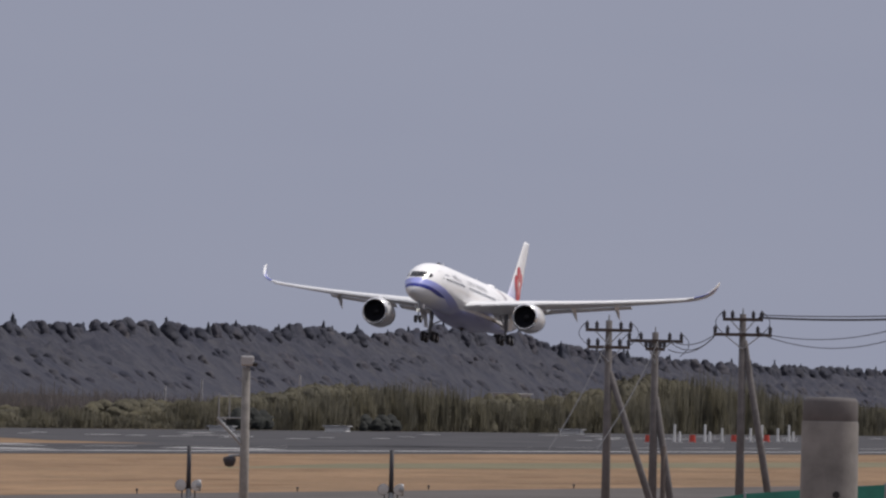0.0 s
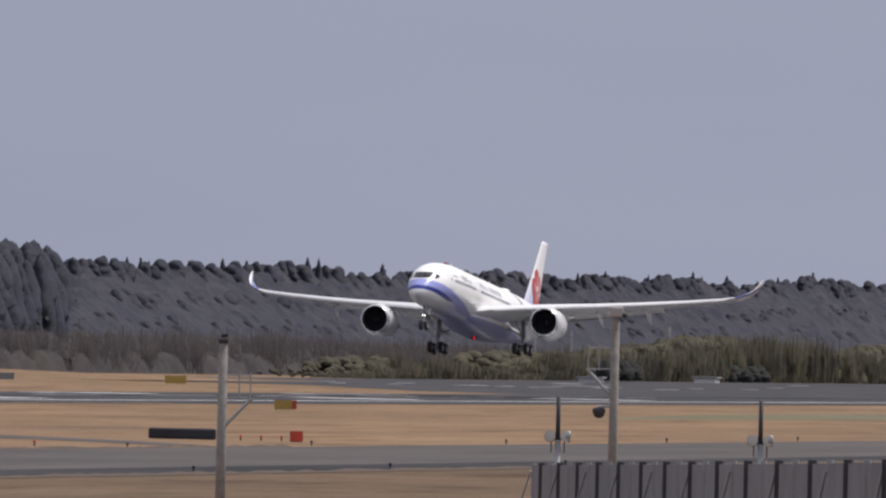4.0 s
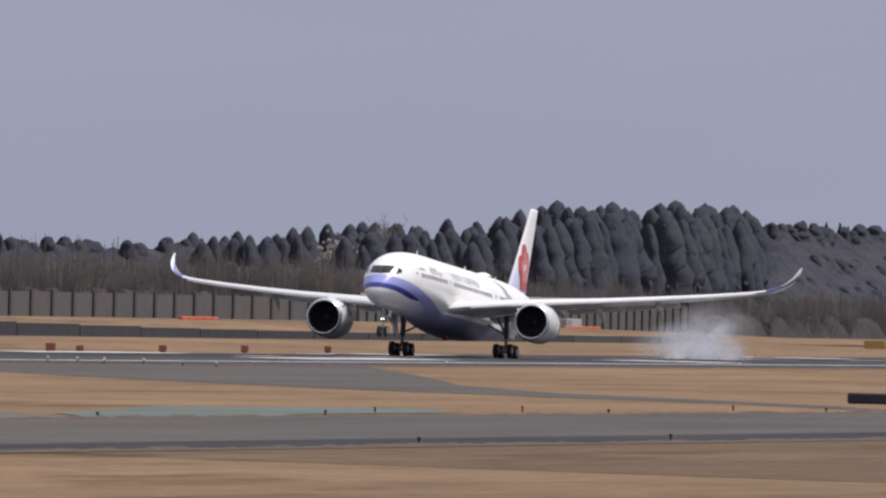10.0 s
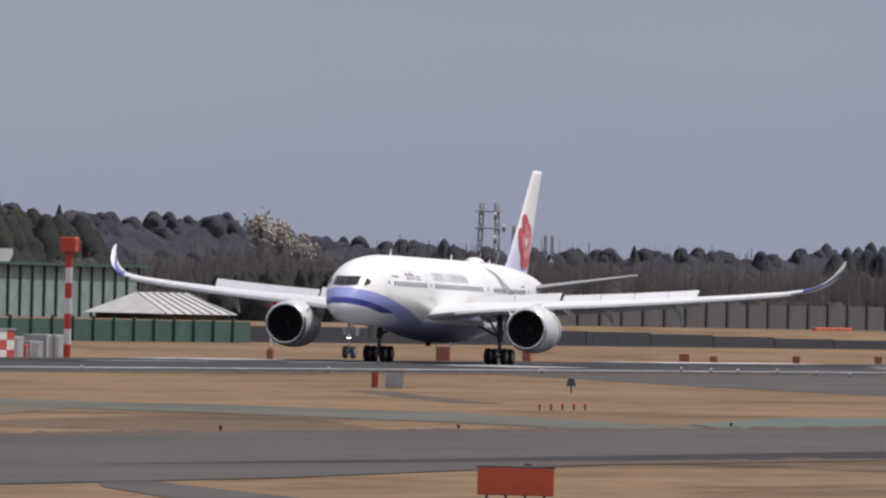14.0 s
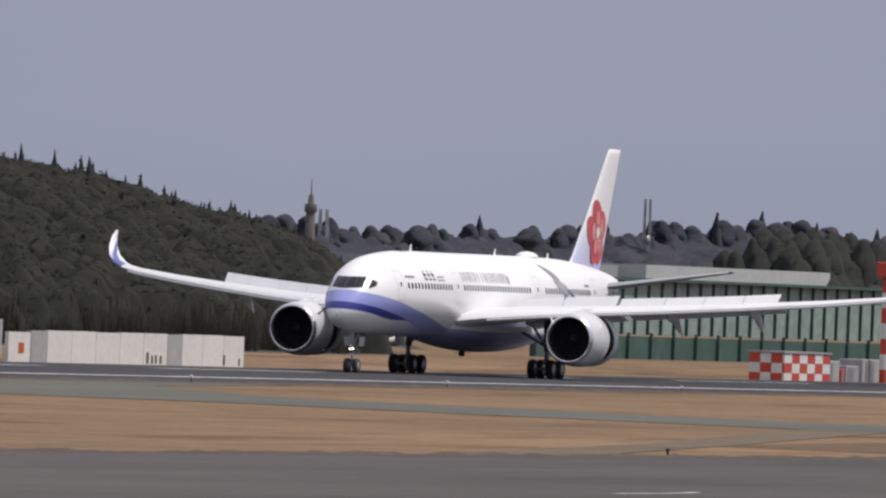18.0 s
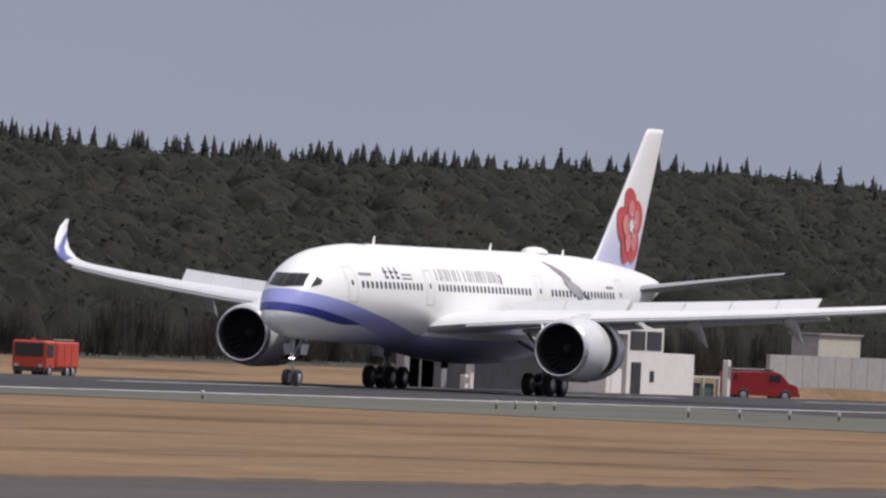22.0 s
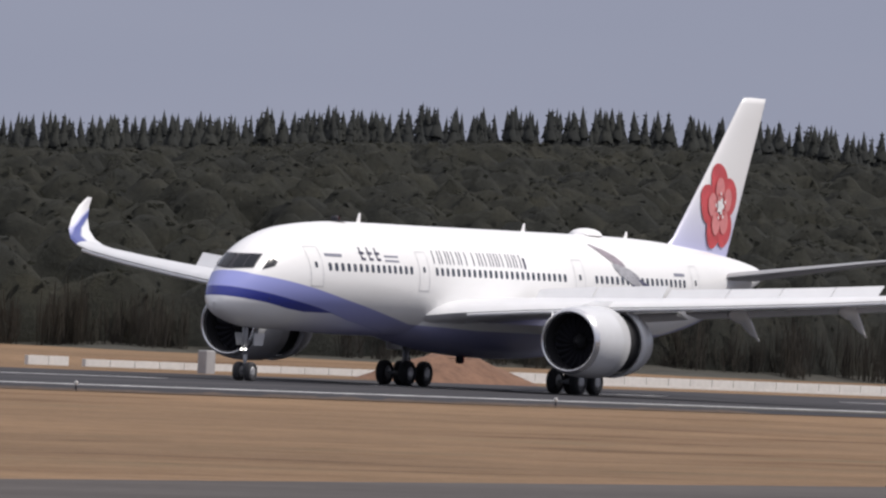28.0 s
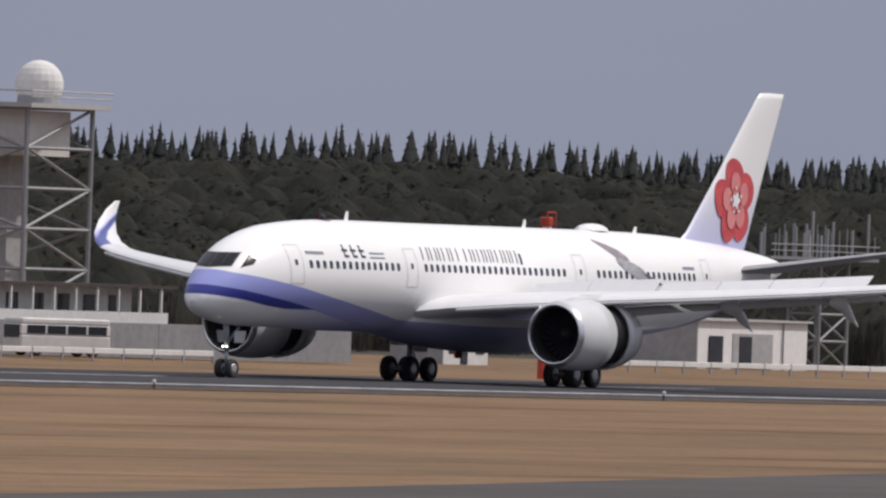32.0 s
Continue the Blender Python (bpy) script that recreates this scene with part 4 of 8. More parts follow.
def float_curve(n, l, source, points, lo, hi):
    """A curve node over stations -1 to 67; heights lo to hi."""
    mr = n.new("ShaderNodeMapRange")
    mr.inputs["From Min"].default_value, mr.inputs["From Max"].default_value = -1.0, 67.0
    l.new(source, mr.inputs["Value"])
    r = n.new("ShaderNodeValToRGB")
    while len(r.color_ramp.elements) < len(points):
        r.color_ramp.elements.new(0.5)
    for e, (st, z) in zip(r.color_ramp.elements, points):
        k = (z - lo) / (hi - lo)
        e.position, e.color = (st + 1) / 68, (k, k, k, 1)
    l.new(mr.outputs["Result"], r.inputs["Fac"])
    back = n.new("ShaderNodeMapRange")
    back.inputs["To Min"].default_value, back.inputs["To Max"].default_value = lo, hi
    l.new(r.outputs["Color"], back.inputs["Value"])
    return back.outputs["Result"]


def math_node(n, l, op, a, b=None):
    x = n.new("ShaderNodeMath")
    x.operation = op
    for i, value in enumerate((a, b)):
        if value is None:
            continue
        if hasattr(value, "is_output"):
            l.new(value, x.inputs[i])
        else:
            x.inputs[i].default_value = value
    return x.outputs["Value"]


def step_up(n, l, value, soft):
    mr = n.new("ShaderNodeMapRange")
    mr.inputs["From Min"].default_value, mr.inputs["From Max"].default_value = -soft, soft
    l.new(value, mr.inputs["Value"])
    return mr.outputs["Result"]


def livery_material():
    """White body with a lilac sweep, a dark blue band at the nose and a belly lilac for paint and shade."""
    m, n, l, b = shader("body_livery", 0.27, 0, 0.5)
    co, sep = n.new("ShaderNodeTexCoord"), n.new("ShaderNodeSeparateXYZ")
    l.new(co.outputs["Object"], sep.inputs["Vector"])
    st = math_node(n, l, "ADD", sep.outputs["X"], AFT)
    z = sep.outputs["Z"]
    top = float_curve(n, l, st, [(0, 6.0), (2.7, 5.93), (3.3, 5.78), (5.25, 5.53), (8.16, 5.13), (11.2, 4.66), (16.7, 3.89), (20, 3.45), (26, 3.25), (45, 3.2), (52, 3.5), (62, 5.6)], 2, 7)
    low = float_curve(n, l, st, [(0, 5.12), (1.8, 5.09), (2.37, 5.01), (3.84, 4.82), (6.04, 4.51), (9.0, 4.13), (10.57, 3.89), (13, 3.5), (18, 3.0), (24, 2.0)], 2, 7)
    low2 = float_curve(n, l, st, [(0, 4.64), (1.5, 4.56), (2.3, 4.48), (4.0, 4.29), (5.88, 4.02), (7.7, 3.87), (10.57, 3.87), (13, 3.5), (18, 3.0), (24, 2.0)], 2, 7)
    under_top = step_up(n, l, math_node(n, l, "SUBTRACT", top, z), 0.02)
    under_low = step_up(n, l, math_node(n, l, "SUBTRACT", low, z), 0.02)
    under_low2 = step_up(n, l, math_node(n, l, "SUBTRACT", low2, z), 0.02)
    white = ramp(n, l, noise_of(n, l, 0.7, 4, stretch=(0.4, 1, 1)), [(0.3, (0.83, 0.83, 0.825)), (0.7, (0.875, 0.875, 0.875))])
    lilac = mixed(n, l, step_up(n, l, math_node(n, l, "SUBTRACT", st, 14.0), 5.0), (0.31, 0.34, 0.70), (0.35, 0.36, 0.58))
    c = mixed(n, l, under_top, white, lilac)
    c = mixed(n, l, under_low, c, (0.030, 0.042, 0.27))
    # aft fade to lilac is part livery, part belly shade put into colour
    belly = mixed(n, l, step_up(n, l, math_node(n, l, "SUBTRACT", st, 11.5), 4.5), white, lilac)
    c = mixed(n, l, under_low2, c, belly)
    l.new(c, b.inputs["Base Color"])
    return m


def fin_material():
    m, n, l, b = shader("fin_livery", 0.3, 0, 0.5)
    co, sep = n.new("ShaderNodeTexCoord"), n.new("ShaderNodeSeparateXYZ")
    l.new(co.outputs["Object"], sep.inputs["Vector"])
    st = math_node(n, l, "ADD", sep.outputs["X"], AFT)
    k = math_node(n, l, "ADD", math_node(n, l, "MULTIPLY", math_node(n, l, "SUBTRACT", 12.2, sep.outputs["Z"]), 0.22), 0.0)
    clampk = n.new("ShaderNodeClamp")
    l.new(k, clampk.inputs["Value"])
    c = mixed(n, l, clampk.outputs["Result"], (0.80, 0.80, 0.80), (0.42, 0.43, 0.68))
    l.new(c, b.inputs["Base Color"])
    return m


def tip_material():
    """White wing tip with blue sweeps."""
    m, n, l, b = shader("wingtip_livery", 0.3, 0, 0.5)
    co, sep = n.new("ShaderNodeTexCoord"), n.new("ShaderNodeSeparateXYZ")
    l.new(co.outputs["Object"], sep.inputs["Vector"])
    z = sep.outputs["Z"]
    slope = math_node(n, l, "ADD", z, math_node(n, l, "MULTIPLY", math_node(n, l, "SUBTRACT", sep.outputs["X"], 8.6), -0.35))
    band = step_up(n, l, math_node(n, l, "SUBTRACT", 7.42, slope), 0.05)
    wave = step_up(n, l, math_node(n, l, "SUBTRACT", 7.52, slope), 0.05)
    c = mixed(n, l, wave, (0.80, 0.80, 0.80), (0.52, 0.53, 0.76))
    c = mixed(n, l, band, c, (0.06, 0.08, 0.30))
    base = step_up(n, l, math_node(n, l, "SUBTRACT", 7.12, slope), 0.05)
    c = mixed(n, l, base, c, (0.76, 0.765, 0.775))
    l.new(c, b.inputs["Base Color"])
    return m


M["livery"], M["fin"], M["tip"] = livery_material(), fin_material(), tip_material()
airliner = thing("airliner", "white twin-engine jet airliner with lilac nose band landing on the runway", "airplane", x=2280, y=378, z=0)

# body
s, rows = Shape(), []
stations = list(np.concatenate([np.array([1.25, 1.28, 1.38, 1.5, 1.75, 2.0, 2.3, 2.7]), np.arange(3, 9, 0.5), np.arange(9, 46, 1.5), np.arange(46, 66.5, 0.75), [66.6]]))
for st in stations:
    zc, hw, hh = section(st)
    rows.append([(st - AFT, -hw * math.sin(2 * math.pi * i / 56), zc + hh * math.cos(2 * math.pi * i / 56)) for i in range(57)])
part("fuselage", s.grid(rows), M["livery"], airliner, "white body with lilac and dark blue sweeping bands", True)
rows = []
for k in range(25):
    u = k / 24
    st = 20.5 + 24.5 * u
    b = max(0.02, math.sin(math.pi * u)) ** 0.55
    rows.append([(st - AFT, -(3.02 + 0.25 * b) * b ** 0.3 * math.sin(a), 3.15 - 1.42 * b * max(0.0, math.cos(a)) ** 0.75 + 0.55 * (1 - abs(math.cos(a)))) for a in np.linspace(-math.pi / 2, math.pi / 2, 25)])
part("belly_fairing", Shape().grid(rows), M["livery"], airliner, "lilac belly fairing under the wings", True)

# flight deck windows: a dark mask with six panes
def nose_point(z, u, off, long=3.3):
    side = -1 if u >= 0 else 1
    u = abs(u)
    lo, hi = 1.3, 11.0
    for _ in range(40):  # station at which the skin reaches this height on the middle line
        mid = (lo + hi) / 2
        zc, hw, hh = section(mid)
        lo, hi = (mid, hi) if zc + hh < z else (lo, mid)
    st = hi + 0.002 + long * u * u
    zc, hw, hh = section(st)
    k = max(-0.9999, min(0.9999, (z - zc) / hh))
    y = hw * math.sqrt(max(0.0, 1 - k * k))
    return Vector((st - AFT - off * 0.6, side * (y + off * 0.7), z + off * 0.6))


def nose_patch(u0, u1, low0, low1, high0, high1, off, n=10, m=6):
    rows = []
    for j in range(m + 1):
        v = j / m
        rows.append([nose_point((low0 + (low1 - low0) * i / n) * (1 - v) + (high0 + (high1 - high0) * i / n) * v, u0 + (u1 - u0) * i / n, off) for i in range(n + 1)])
    return Shape().grid(rows)


for sgn in (1, -1):
    mask = part("cockpit_mask", nose_patch(0.0, 0.42 * sgn, 6.02, 6.12, 6.86, 6.88, 0.02), M["post_dark"], airliner, "black painted surround of the flight deck windows", True)
    # white skin left between mask and end imitates glare on the glass
    part("mask_end", nose_patch(0.56 * sgn, 0.71 * sgn, 6.04, 6.24, 6.76, 6.50, 0.02), M["post_dark"], mask, "rounded black end of the window surround", True)
    for a, b, lo0, lo1, hi0, hi1 in ((0.02, 0.22, 6.09, 6.12, 6.79, 6.81), (0.24, 0.40, 6.12, 6.18, 6.81, 6.82), (0.58, 0.68, 6.11, 6.28, 6.66, 6.46)):
        part("cockpit_window", nose_patch(a * sgn, b * sgn, lo0, lo1, hi0, hi1, 0.035), M["deck_glass"], mask, "dark tinted flight deck window", True)

# cabin windows, doors and lettering bars on both sides
pane = Shape()
pts = [(0.145 * math.copysign(abs(math.cos(a)) ** 0.6, math.cos(a)), 0.21 * math.copysign(abs(math.sin(a)) ** 0.6, math.sin(a))) for a in np.linspace(0, 2 * math.pi, 12, endpoint=False)]
pane.add([(x, 0.0, z) for x, z in pts] + [(x * 1.12, 0.03, z * 1.1) for x, z in pts], [tuple(range(12))] + [(i, i + 12, (i + 1) % 12 + 12, (i + 1) % 12) for i in range(12)])
pane_mesh = pane.mesh("cabin_window", M["cabin_glass"])
for side in (-1, 1):
    for first, last in ((9.3, 18.5), (21.2, 36.8), (40.3, 52.0)):
        for st in np.arange(first, last, 0.635):
            p, q = Vector(skin(st, 6.38, side, 0.022)), Vector(skin(st + 0.3, 6.38, side, 0.022))
            zc, hw, hh = section(st)
            tilt = math.degrees(math.atan2((6.38 - zc) / hh ** 2, math.sqrt(1 - ((6.38 - zc) / hh) ** 2) / hw))
            yaw = math.degrees(math.atan2(q.y - p.y, q.x - p.x))
            mtx = Matrix.Translation(p) @ pose(0, 0, 0, 0, 0, yaw + (0 if side < 0 else 180)) @ pose(0, 0, 0, -tilt)
            part("cabin_window", pane_mesh, None, airliner, at=mtx)
    for st0, st1, z0, z1 in ((7.4, 8.6, 5.27, 7.42), (19.1, 20.3, 5.27, 7.42), (37.7, 38.9, 5.27, 7.42), (52.9, 54.0, 5.4, 7.4)):
        d = Shape()
        w = 0.05
        for a0, a1, b0, b1 in ((st0, st0 + w, z0, z1), (st1 - w, st1, z0, z1), (st0, st1, z0, z0 + w), (st0, st1, z1 - w, z1)):
            d.grid([[skin(a, b, side, 0.012) for a, b in row] for row in plate(a0, a1, b0, b1, 3, 6)])
        door = part("door_outline", d, M["panel_line"], airliner, "thin grey outline of a cabin door")
        part("door_window", skin_patch(plate((st0 + st1) / 2 - 0.12, (st0 + st1) / 2 + 0.12, 6.3, 6.6, 2, 2), side, 0.016), M["cabin_glass"], door)
    # the airline's name, as plain slanted bars of its size
    st = 21.0
    for k, w in enumerate((0.72, 0.66, 0.26, 0.70, 0.72, 0, 0.74, 0.26, 0.62, 0.50, 0.26, 0.70, 0.52, 0.60)):
        if w:
            part("lettering_bar", skin_patch(plate(st, st + 0.11, 6.80, 7.52, 2, 4, 0.1), side), M["ink"], airliner)
            if w > 0.3:
                part("lettering_bar", skin_patch(plate(st + w - 0.11, st + w, 6.80, 7.52, 2, 4, 0.1), side), M["ink"], airliner)
        st += (w * 1.15 + 0.14) if w else 0.5
    part("emblem_mark", skin_patch(plate(st + 0.05, st + 0.3, 6.75, 7.35, 2, 4, 0.05), side), M["ink"], airliner)
    for st in (12.7, 13.55, 14.4):
        part("lettering_bar", skin_patch(plate(st, st + 0.14, 6.82, 7.5, 2, 4), side), M["ink"], airliner)
        part("lettering_bar", skin_patch(plate(st - 0.12, st + 0.42, 7.12, 7.26, 2, 2), side, 0.016), M["ink"], airliner)
        part("lettering_bar", skin_patch(plate(st + 0.05, st + 0.45, 6.80, 6.94, 2, 2), side, 0.016), M["ink"], airliner)
    for z in (6.78, 7.02):
        part("lettering_bar", skin_patch(plate(15.3, 16.9, z, z + 0.1, 4, 1), side), M["ink_grey"], airliner)
    part("lettering_bar", skin_patch(plate(9.0, 10.7, 6.92, 7.08, 4, 2), side), M["ink_grey"], airliner)
    part("lettering_bar", skin_patch(plate(50.4, 51.9, 6.78, 6.95, 3, 2), side), M["ink_grey"], airliner)
    # painted bird on the rear body, as a plain feathered shape
    for mk, lab, edge in (("bird_rose", "rosy grey raised wing of a painted bird", ((41.3, 41.5, 8.30), (41.6, 42.5, 8.05), (42.1, 43.4, 7.75), (42.7, 44.0, 7.42), (43.2, 44.2, 7.15))),
                          ("bird", "grey-white body of a painted bird", ((42.7, 43.3, 7.28), (42.8, 44.6, 7.02), (43.2, 45.4, 6.74), (43.8, 45.8, 6.46), (44.6, 45.7, 6.2), (45.0, 45.5, 6.05))),
                          ("bird_dark", "dark tail of a painted bird", ((45.3, 45.8, 6.46), (45.8, 46.5, 6.26), (46.5, 47.2, 6.04), (47.2, 47.7, 5.86))),
                          ("bird_dark", "dark feet of a painted bird", ((44.6, 45.0, 6.18), (44.6, 44.9, 6.0), (44.6, 44.8, 5.86)))):
        rows = [[(a + (b - a) * i / 5, z) for i in range(6)] for a, b, z in edge]
        part("bird_painting", skin_patch(rows, side, 0.026 + 0.004 * (mk != "bird_rose")), M[mk], airliner, lab)

# aerials and domes on the roof, beacons
for st, h in ((17.0, 0.55), (36.5, 0.5), (49.0, 0.4)):
    zc, hw, hh = section(st)
    rows = [[(st - AFT + 0.25 * k / 3 + i * (0.5 - 0.25 * k / 3), j * 0.03 * (1 - k / 4), zc + hh - 0.05 + h * k / 3) for i, j in ((0, 0), (0.5, 1), (1, 0), (0.5, -1), (0, 0))] for k in range(4)]
    part("aerial", Shape().grid(rows), M["white"], airliner)
rows = []
for k in range(9):
    u = k / 8
    b = math.sin(math.pi * u) ** 0.4 if 0 < k < 8 else 0.02
    rows.append([(43.0 + 2.8 * u - AFT, -0.75 * b * math.sin(a), 8.80 + 0.42 * b * math.cos(a)) for a in np.linspace(-math.pi / 2, math.pi / 2, 11)])
part("antenna_dome", Shape().grid(rows), M["white"], airliner, "low white antenna dome on the roof", True)
HOODS = []
for st, z in ((14.6, 8.82), (30.0, 1.72)):
    down = -1 if z < 4 else 1
    beacon = part("beacon", Shape().turned([(-0.1 * down, 0.16), (0.10 * down, 0.17), (0.22 * down, 0.12), (0.27 * down, 0.005)], (st - AFT, 0, z), "z", 12), M["beacon"], airliner, "small red flashing beacon lamp", True)
    # plate is added to keep red spill light off the skin
    part("base_plate", Shape().turned([(0.04 * down, 0.6), (0.06 * down, 0.58), (0.06 * down, 0.1)], (st - AFT, 0, z), "z", 16), M["post_dark"], beacon, "dark plate added to catch spill light of the beacon")
    # hood is added to block the steady lamp between flashes
    hood = Shape()
    arc = [radians(180 + a) for a in np.linspace(20, 340, 17)]
    hood.grid([[(r * math.cos(a), r * math.sin(a), h * down) for a in arc] for r, h in ((0.22, -0.1), (0.24, 0.2), (0.20, 0.30), (0.01, 0.32))])
    HOODS.append((part("hood", hood, M["post_dark"], beacon, "turning dark hood added to time the beacon flash", at=Matrix.Translation((st - AFT, 0, z))), Vector((st - AFT, 0, z))))
part("probe", Shape().rod((4.2 - AFT, -1.78, 4.5), (3.85 - AFT, -1.95, 4.5), 0.03), M["dark_metal"], airliner)


# wings
def foil(chord, thick, n=11):
    """A wing section: upper then lower edge, x from 0 to chord, closed."""
    xs = [0.5 - 0.5 * math.cos(math.pi * i / (n - 1)) for i in range(n)]
    t = [5 * thick * (0.2969 * math.sqrt(x) - 0.126 * x - 0.3516 * x * x + 0.2843 * x ** 3 - 0.1036 * x ** 4) for x in xs]
    up = [(x * chord, (a * 1.05 + 0.02 * math.sin(math.pi * x)) * chord) for x, a in zip(xs, t)]
    lo = [(x * chord, (-a * 0.9 + 0.02 * math.sin(math.pi * x)) * chord) for x, a in zip(xs, t)]
    return up + lo[-2:0:-1]


WING = [(2.2, 20.9, 14.0, 3.95, 0.105), (4.0, 22.0, 12.9, 4.2, 0.10), (7, 24.0, 11.0, 4.5, 0.095), (11, 26.8, 8.9, 4.82, 0.09), (15, 29.6, 7.6, 5.08, 0.09), (20, 33.1, 6.2, 5.48, 0.09), (25, 36.6, 4.75, 5.95, 0.09), (28.6, 39.1, 3.75, 6.36, 0.09),
        (30.0, 40.2, 3.3, 6.62, 0.09), (30.9, 41.1, 2.9, 6.95, 0.09), (31.6, 42.1, 2.45, 7.45, 0.085), (32.05, 43.2, 1.9, 8.1, 0.08), (32.3, 44.4, 1.25, 8.8, 0.08), (32.38, 45.5, 0.55, 9.3, 0.07)]


def wing_rows(table, side):
    rows = []
    for k, (y, le, c, z, th) in enumerate(table):
        a, b = table[max(k - 1, 0)], table[min(k + 1, len(table) - 1)]
        ty, tz = b[0] - a[0], b[3] - a[3]
        q = math.hypot(ty, tz)
        ny, nz = -tz / q, ty / q
        loop = foil(c, th)
        rows.append([(le + px - AFT, side * (y + ny * pz), z + nz * pz) for px, pz in loop + loop[:1]])
    return rows


def wing_at(y):
    w = np.array(WING)
    return [float(np.interp(y, w[:, 0], w[:, i])) for i in range(1, 5)]


def slab(corners, t):
    """A plate with thickness t through four corners."""
    n = (Vector(corners[1]) - Vector(corners[0])).cross(Vector(corners[3]) - Vector(corners[0])).normalized() * t / 2
    v = [Vector(c) + n for c in corners] + [Vector(c) - n for c in corners]
    return Shape().add(v, [(0, 1, 2, 3), (7, 6, 5, 4), (0, 4, 5, 1), (1, 5, 6, 2), (2, 6, 7, 3), (3, 7, 4, 0)])


SPOILERS, SLEEVES, WINGS = [], [], []
for side in (-1, 1):
    wing = part("wing", Shape().grid(wing_rows(WING[:9], side)), M["wing"], airliner, "long swept pale grey wing", True)
    WINGS.append((wing, side))
    part("wingtip", Shape().grid(wing_rows(WING[8:], side)), M["tip"], wing, "upswept white wingtip with blue sweep", True)
    # slat seams on the leading edge
    rows = []
    for y in np.linspace(4.4, 29.2, 20):
        le, c, z, th = wing_at(y)
        rows.append([(le - 0.10 - AFT, side * y, z - 0.06), (le - 0.22 - AFT, side * y, z - 0.16), (le - 0.05 - AFT, side * y, z - 0.26), (le + 0.4 - AFT, side * y, z - 0.22)])
    part("slat", Shape().grid(rows), M["wing"], wing, "lowered leading edge slat", True)
    # flaps hanging behind the wing
    for y0, y1 in ((3.3, 10.4), (11.0, 16.0), (16.1, 21.3)):
        f = Shape()
        rows = []
        for y in np.linspace(y0, y1, 4):
            le, c, z, th = wing_at(y)
            fc = 0.16 * c + 0.35
            loop = foil(fc, 0.12, 7)
            dn = radians(11)
            rows.append([(le + c * 0.965 + px * math.cos(dn) + pz * math.sin(dn) - AFT, side * y, z - 0.10 - px * math.sin(dn) + pz * math.cos(dn)) for px, pz in loop + loop[:1]])
        part("flap", f.grid(rows), M["wing"], wing, "lowered trailing edge flap", True)
    for y, ln in ((6.6, 4.6), (14.2, 3.9), (19.6, 3.5)):
        le, c, z, th = wing_at(y)
        x0 = le + c * 0.66
        rows = []
        for k in range(10):
            u = k / 9
            r = 0.42 * max(0.03, math.sin(math.pi * min(1, u * 1.05 + 0.02))) ** 0.6
            zz = z - 0.32 - 0.10 * u - max(0, u - 0.45) * 2.3
            rows.append([(x0 + ln * u - AFT, side * y + 0.62 * r * math.sin(a), zz - 1.1 * r * math.cos(a)) for a in np.linspace(0, 2 * math.pi, 11)])
        part("flap_fairing", Shape().grid(rows), M["wing"], wing, "drooping canoe-shaped flap track fairing", True)
    # spoilers, hinged on the upper side
    for y0, y1 in ((3.6, 6.76), (6.8, 10.5), (10.7, 13.64), (13.68, 16.24), (16.28, 18.84), (18.88, 21.2)):
        (l0, c0, z0, _), (l1, c1, z1, _) = wing_at(y0), wing_at(y1)
        ha, hb = (l0 + c0 * 0.72 - AFT, side * y0, z0 + 0.055 * c0 * 0.62), (l1 + c1 * 0.72 - AFT, side * y1, z1 + 0.055 * c1 * 0.62)
        ln = 1.25 if y0 > 10 else 1.5
        hinge = Vector(ha)
        along = Vector(hb) - hinge
        p2 = along + Vector((ln, 0, -0.10))
        p3 = Vector((ln, 0, -0.10))
        sp = part("spoiler", slab([Vector((0, 0, 0)), along, p2, p3], 0.06), M["wing"], wing, "grey wing spoiler panel", at=Matrix.Translation(hinge))
        SPOILERS.append((sp, hinge, along.normalized(), side))
    part("landing_light", Shape().turned([(0, 0.001), (0.02, 0.16), (0.1, 0.17)], (23.2 - AFT, side * 3.95, 4.42), "x", 12), M["lamp"], airliner, "lit landing lamp in the wing root")
    # engine
    ex, ey, ez = 22.4 - AFT, side * 10.5, 2.98
    part("cowl", Shape().turned([(0.34, 1.80), (0.6, 1.86), (1.0, 1.91), (1.7, 1.96), (2.6, 1.98), (3.7, 1.95), (3.7, 1.80)], (ex, ey, ez), "x", 48), M["nacelle"], airliner, "pale grey engine cowl", True)
    part("inlet_lip", Shape().turned([(0.34, 1.80), (0.16, 1.745), (0.05, 1.69), (0.0, 1.635), (0.02, 1.58), (0.12, 1.54), (0.3, 1.51)], (ex, ey, ez), "x", 48), M["chrome"], airliner, "polished metal inlet lip", True)
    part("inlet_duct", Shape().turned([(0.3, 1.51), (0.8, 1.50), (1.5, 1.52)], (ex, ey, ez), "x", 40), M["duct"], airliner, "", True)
    fan = Shape()
    fan.turned([(1.52, 1.52), (1.56, 0.4)], (ex, ey, ez), "x", 40)
    disc = part("fan", fan, M["fan"], airliner, "dark engine fan with curved blades")
    blade = Shape().grid([[(1.28 + 0.1 * j, r * math.cos(0.12 * j + 0.25 * r), r * math.sin(0.12 * j + 0.25 * r)) for r in (0.42, 0.8, 1.2, 1.47)] for j in (0, 1)]).mesh("fan_blade", M["fan"])
    for k in range(22):
        part("fan_blade", blade, None, disc, at=Matrix.Translation((ex, ey, ez)) @ Matrix.Rotation(2 * math.pi * k / 22, 4, "X"))
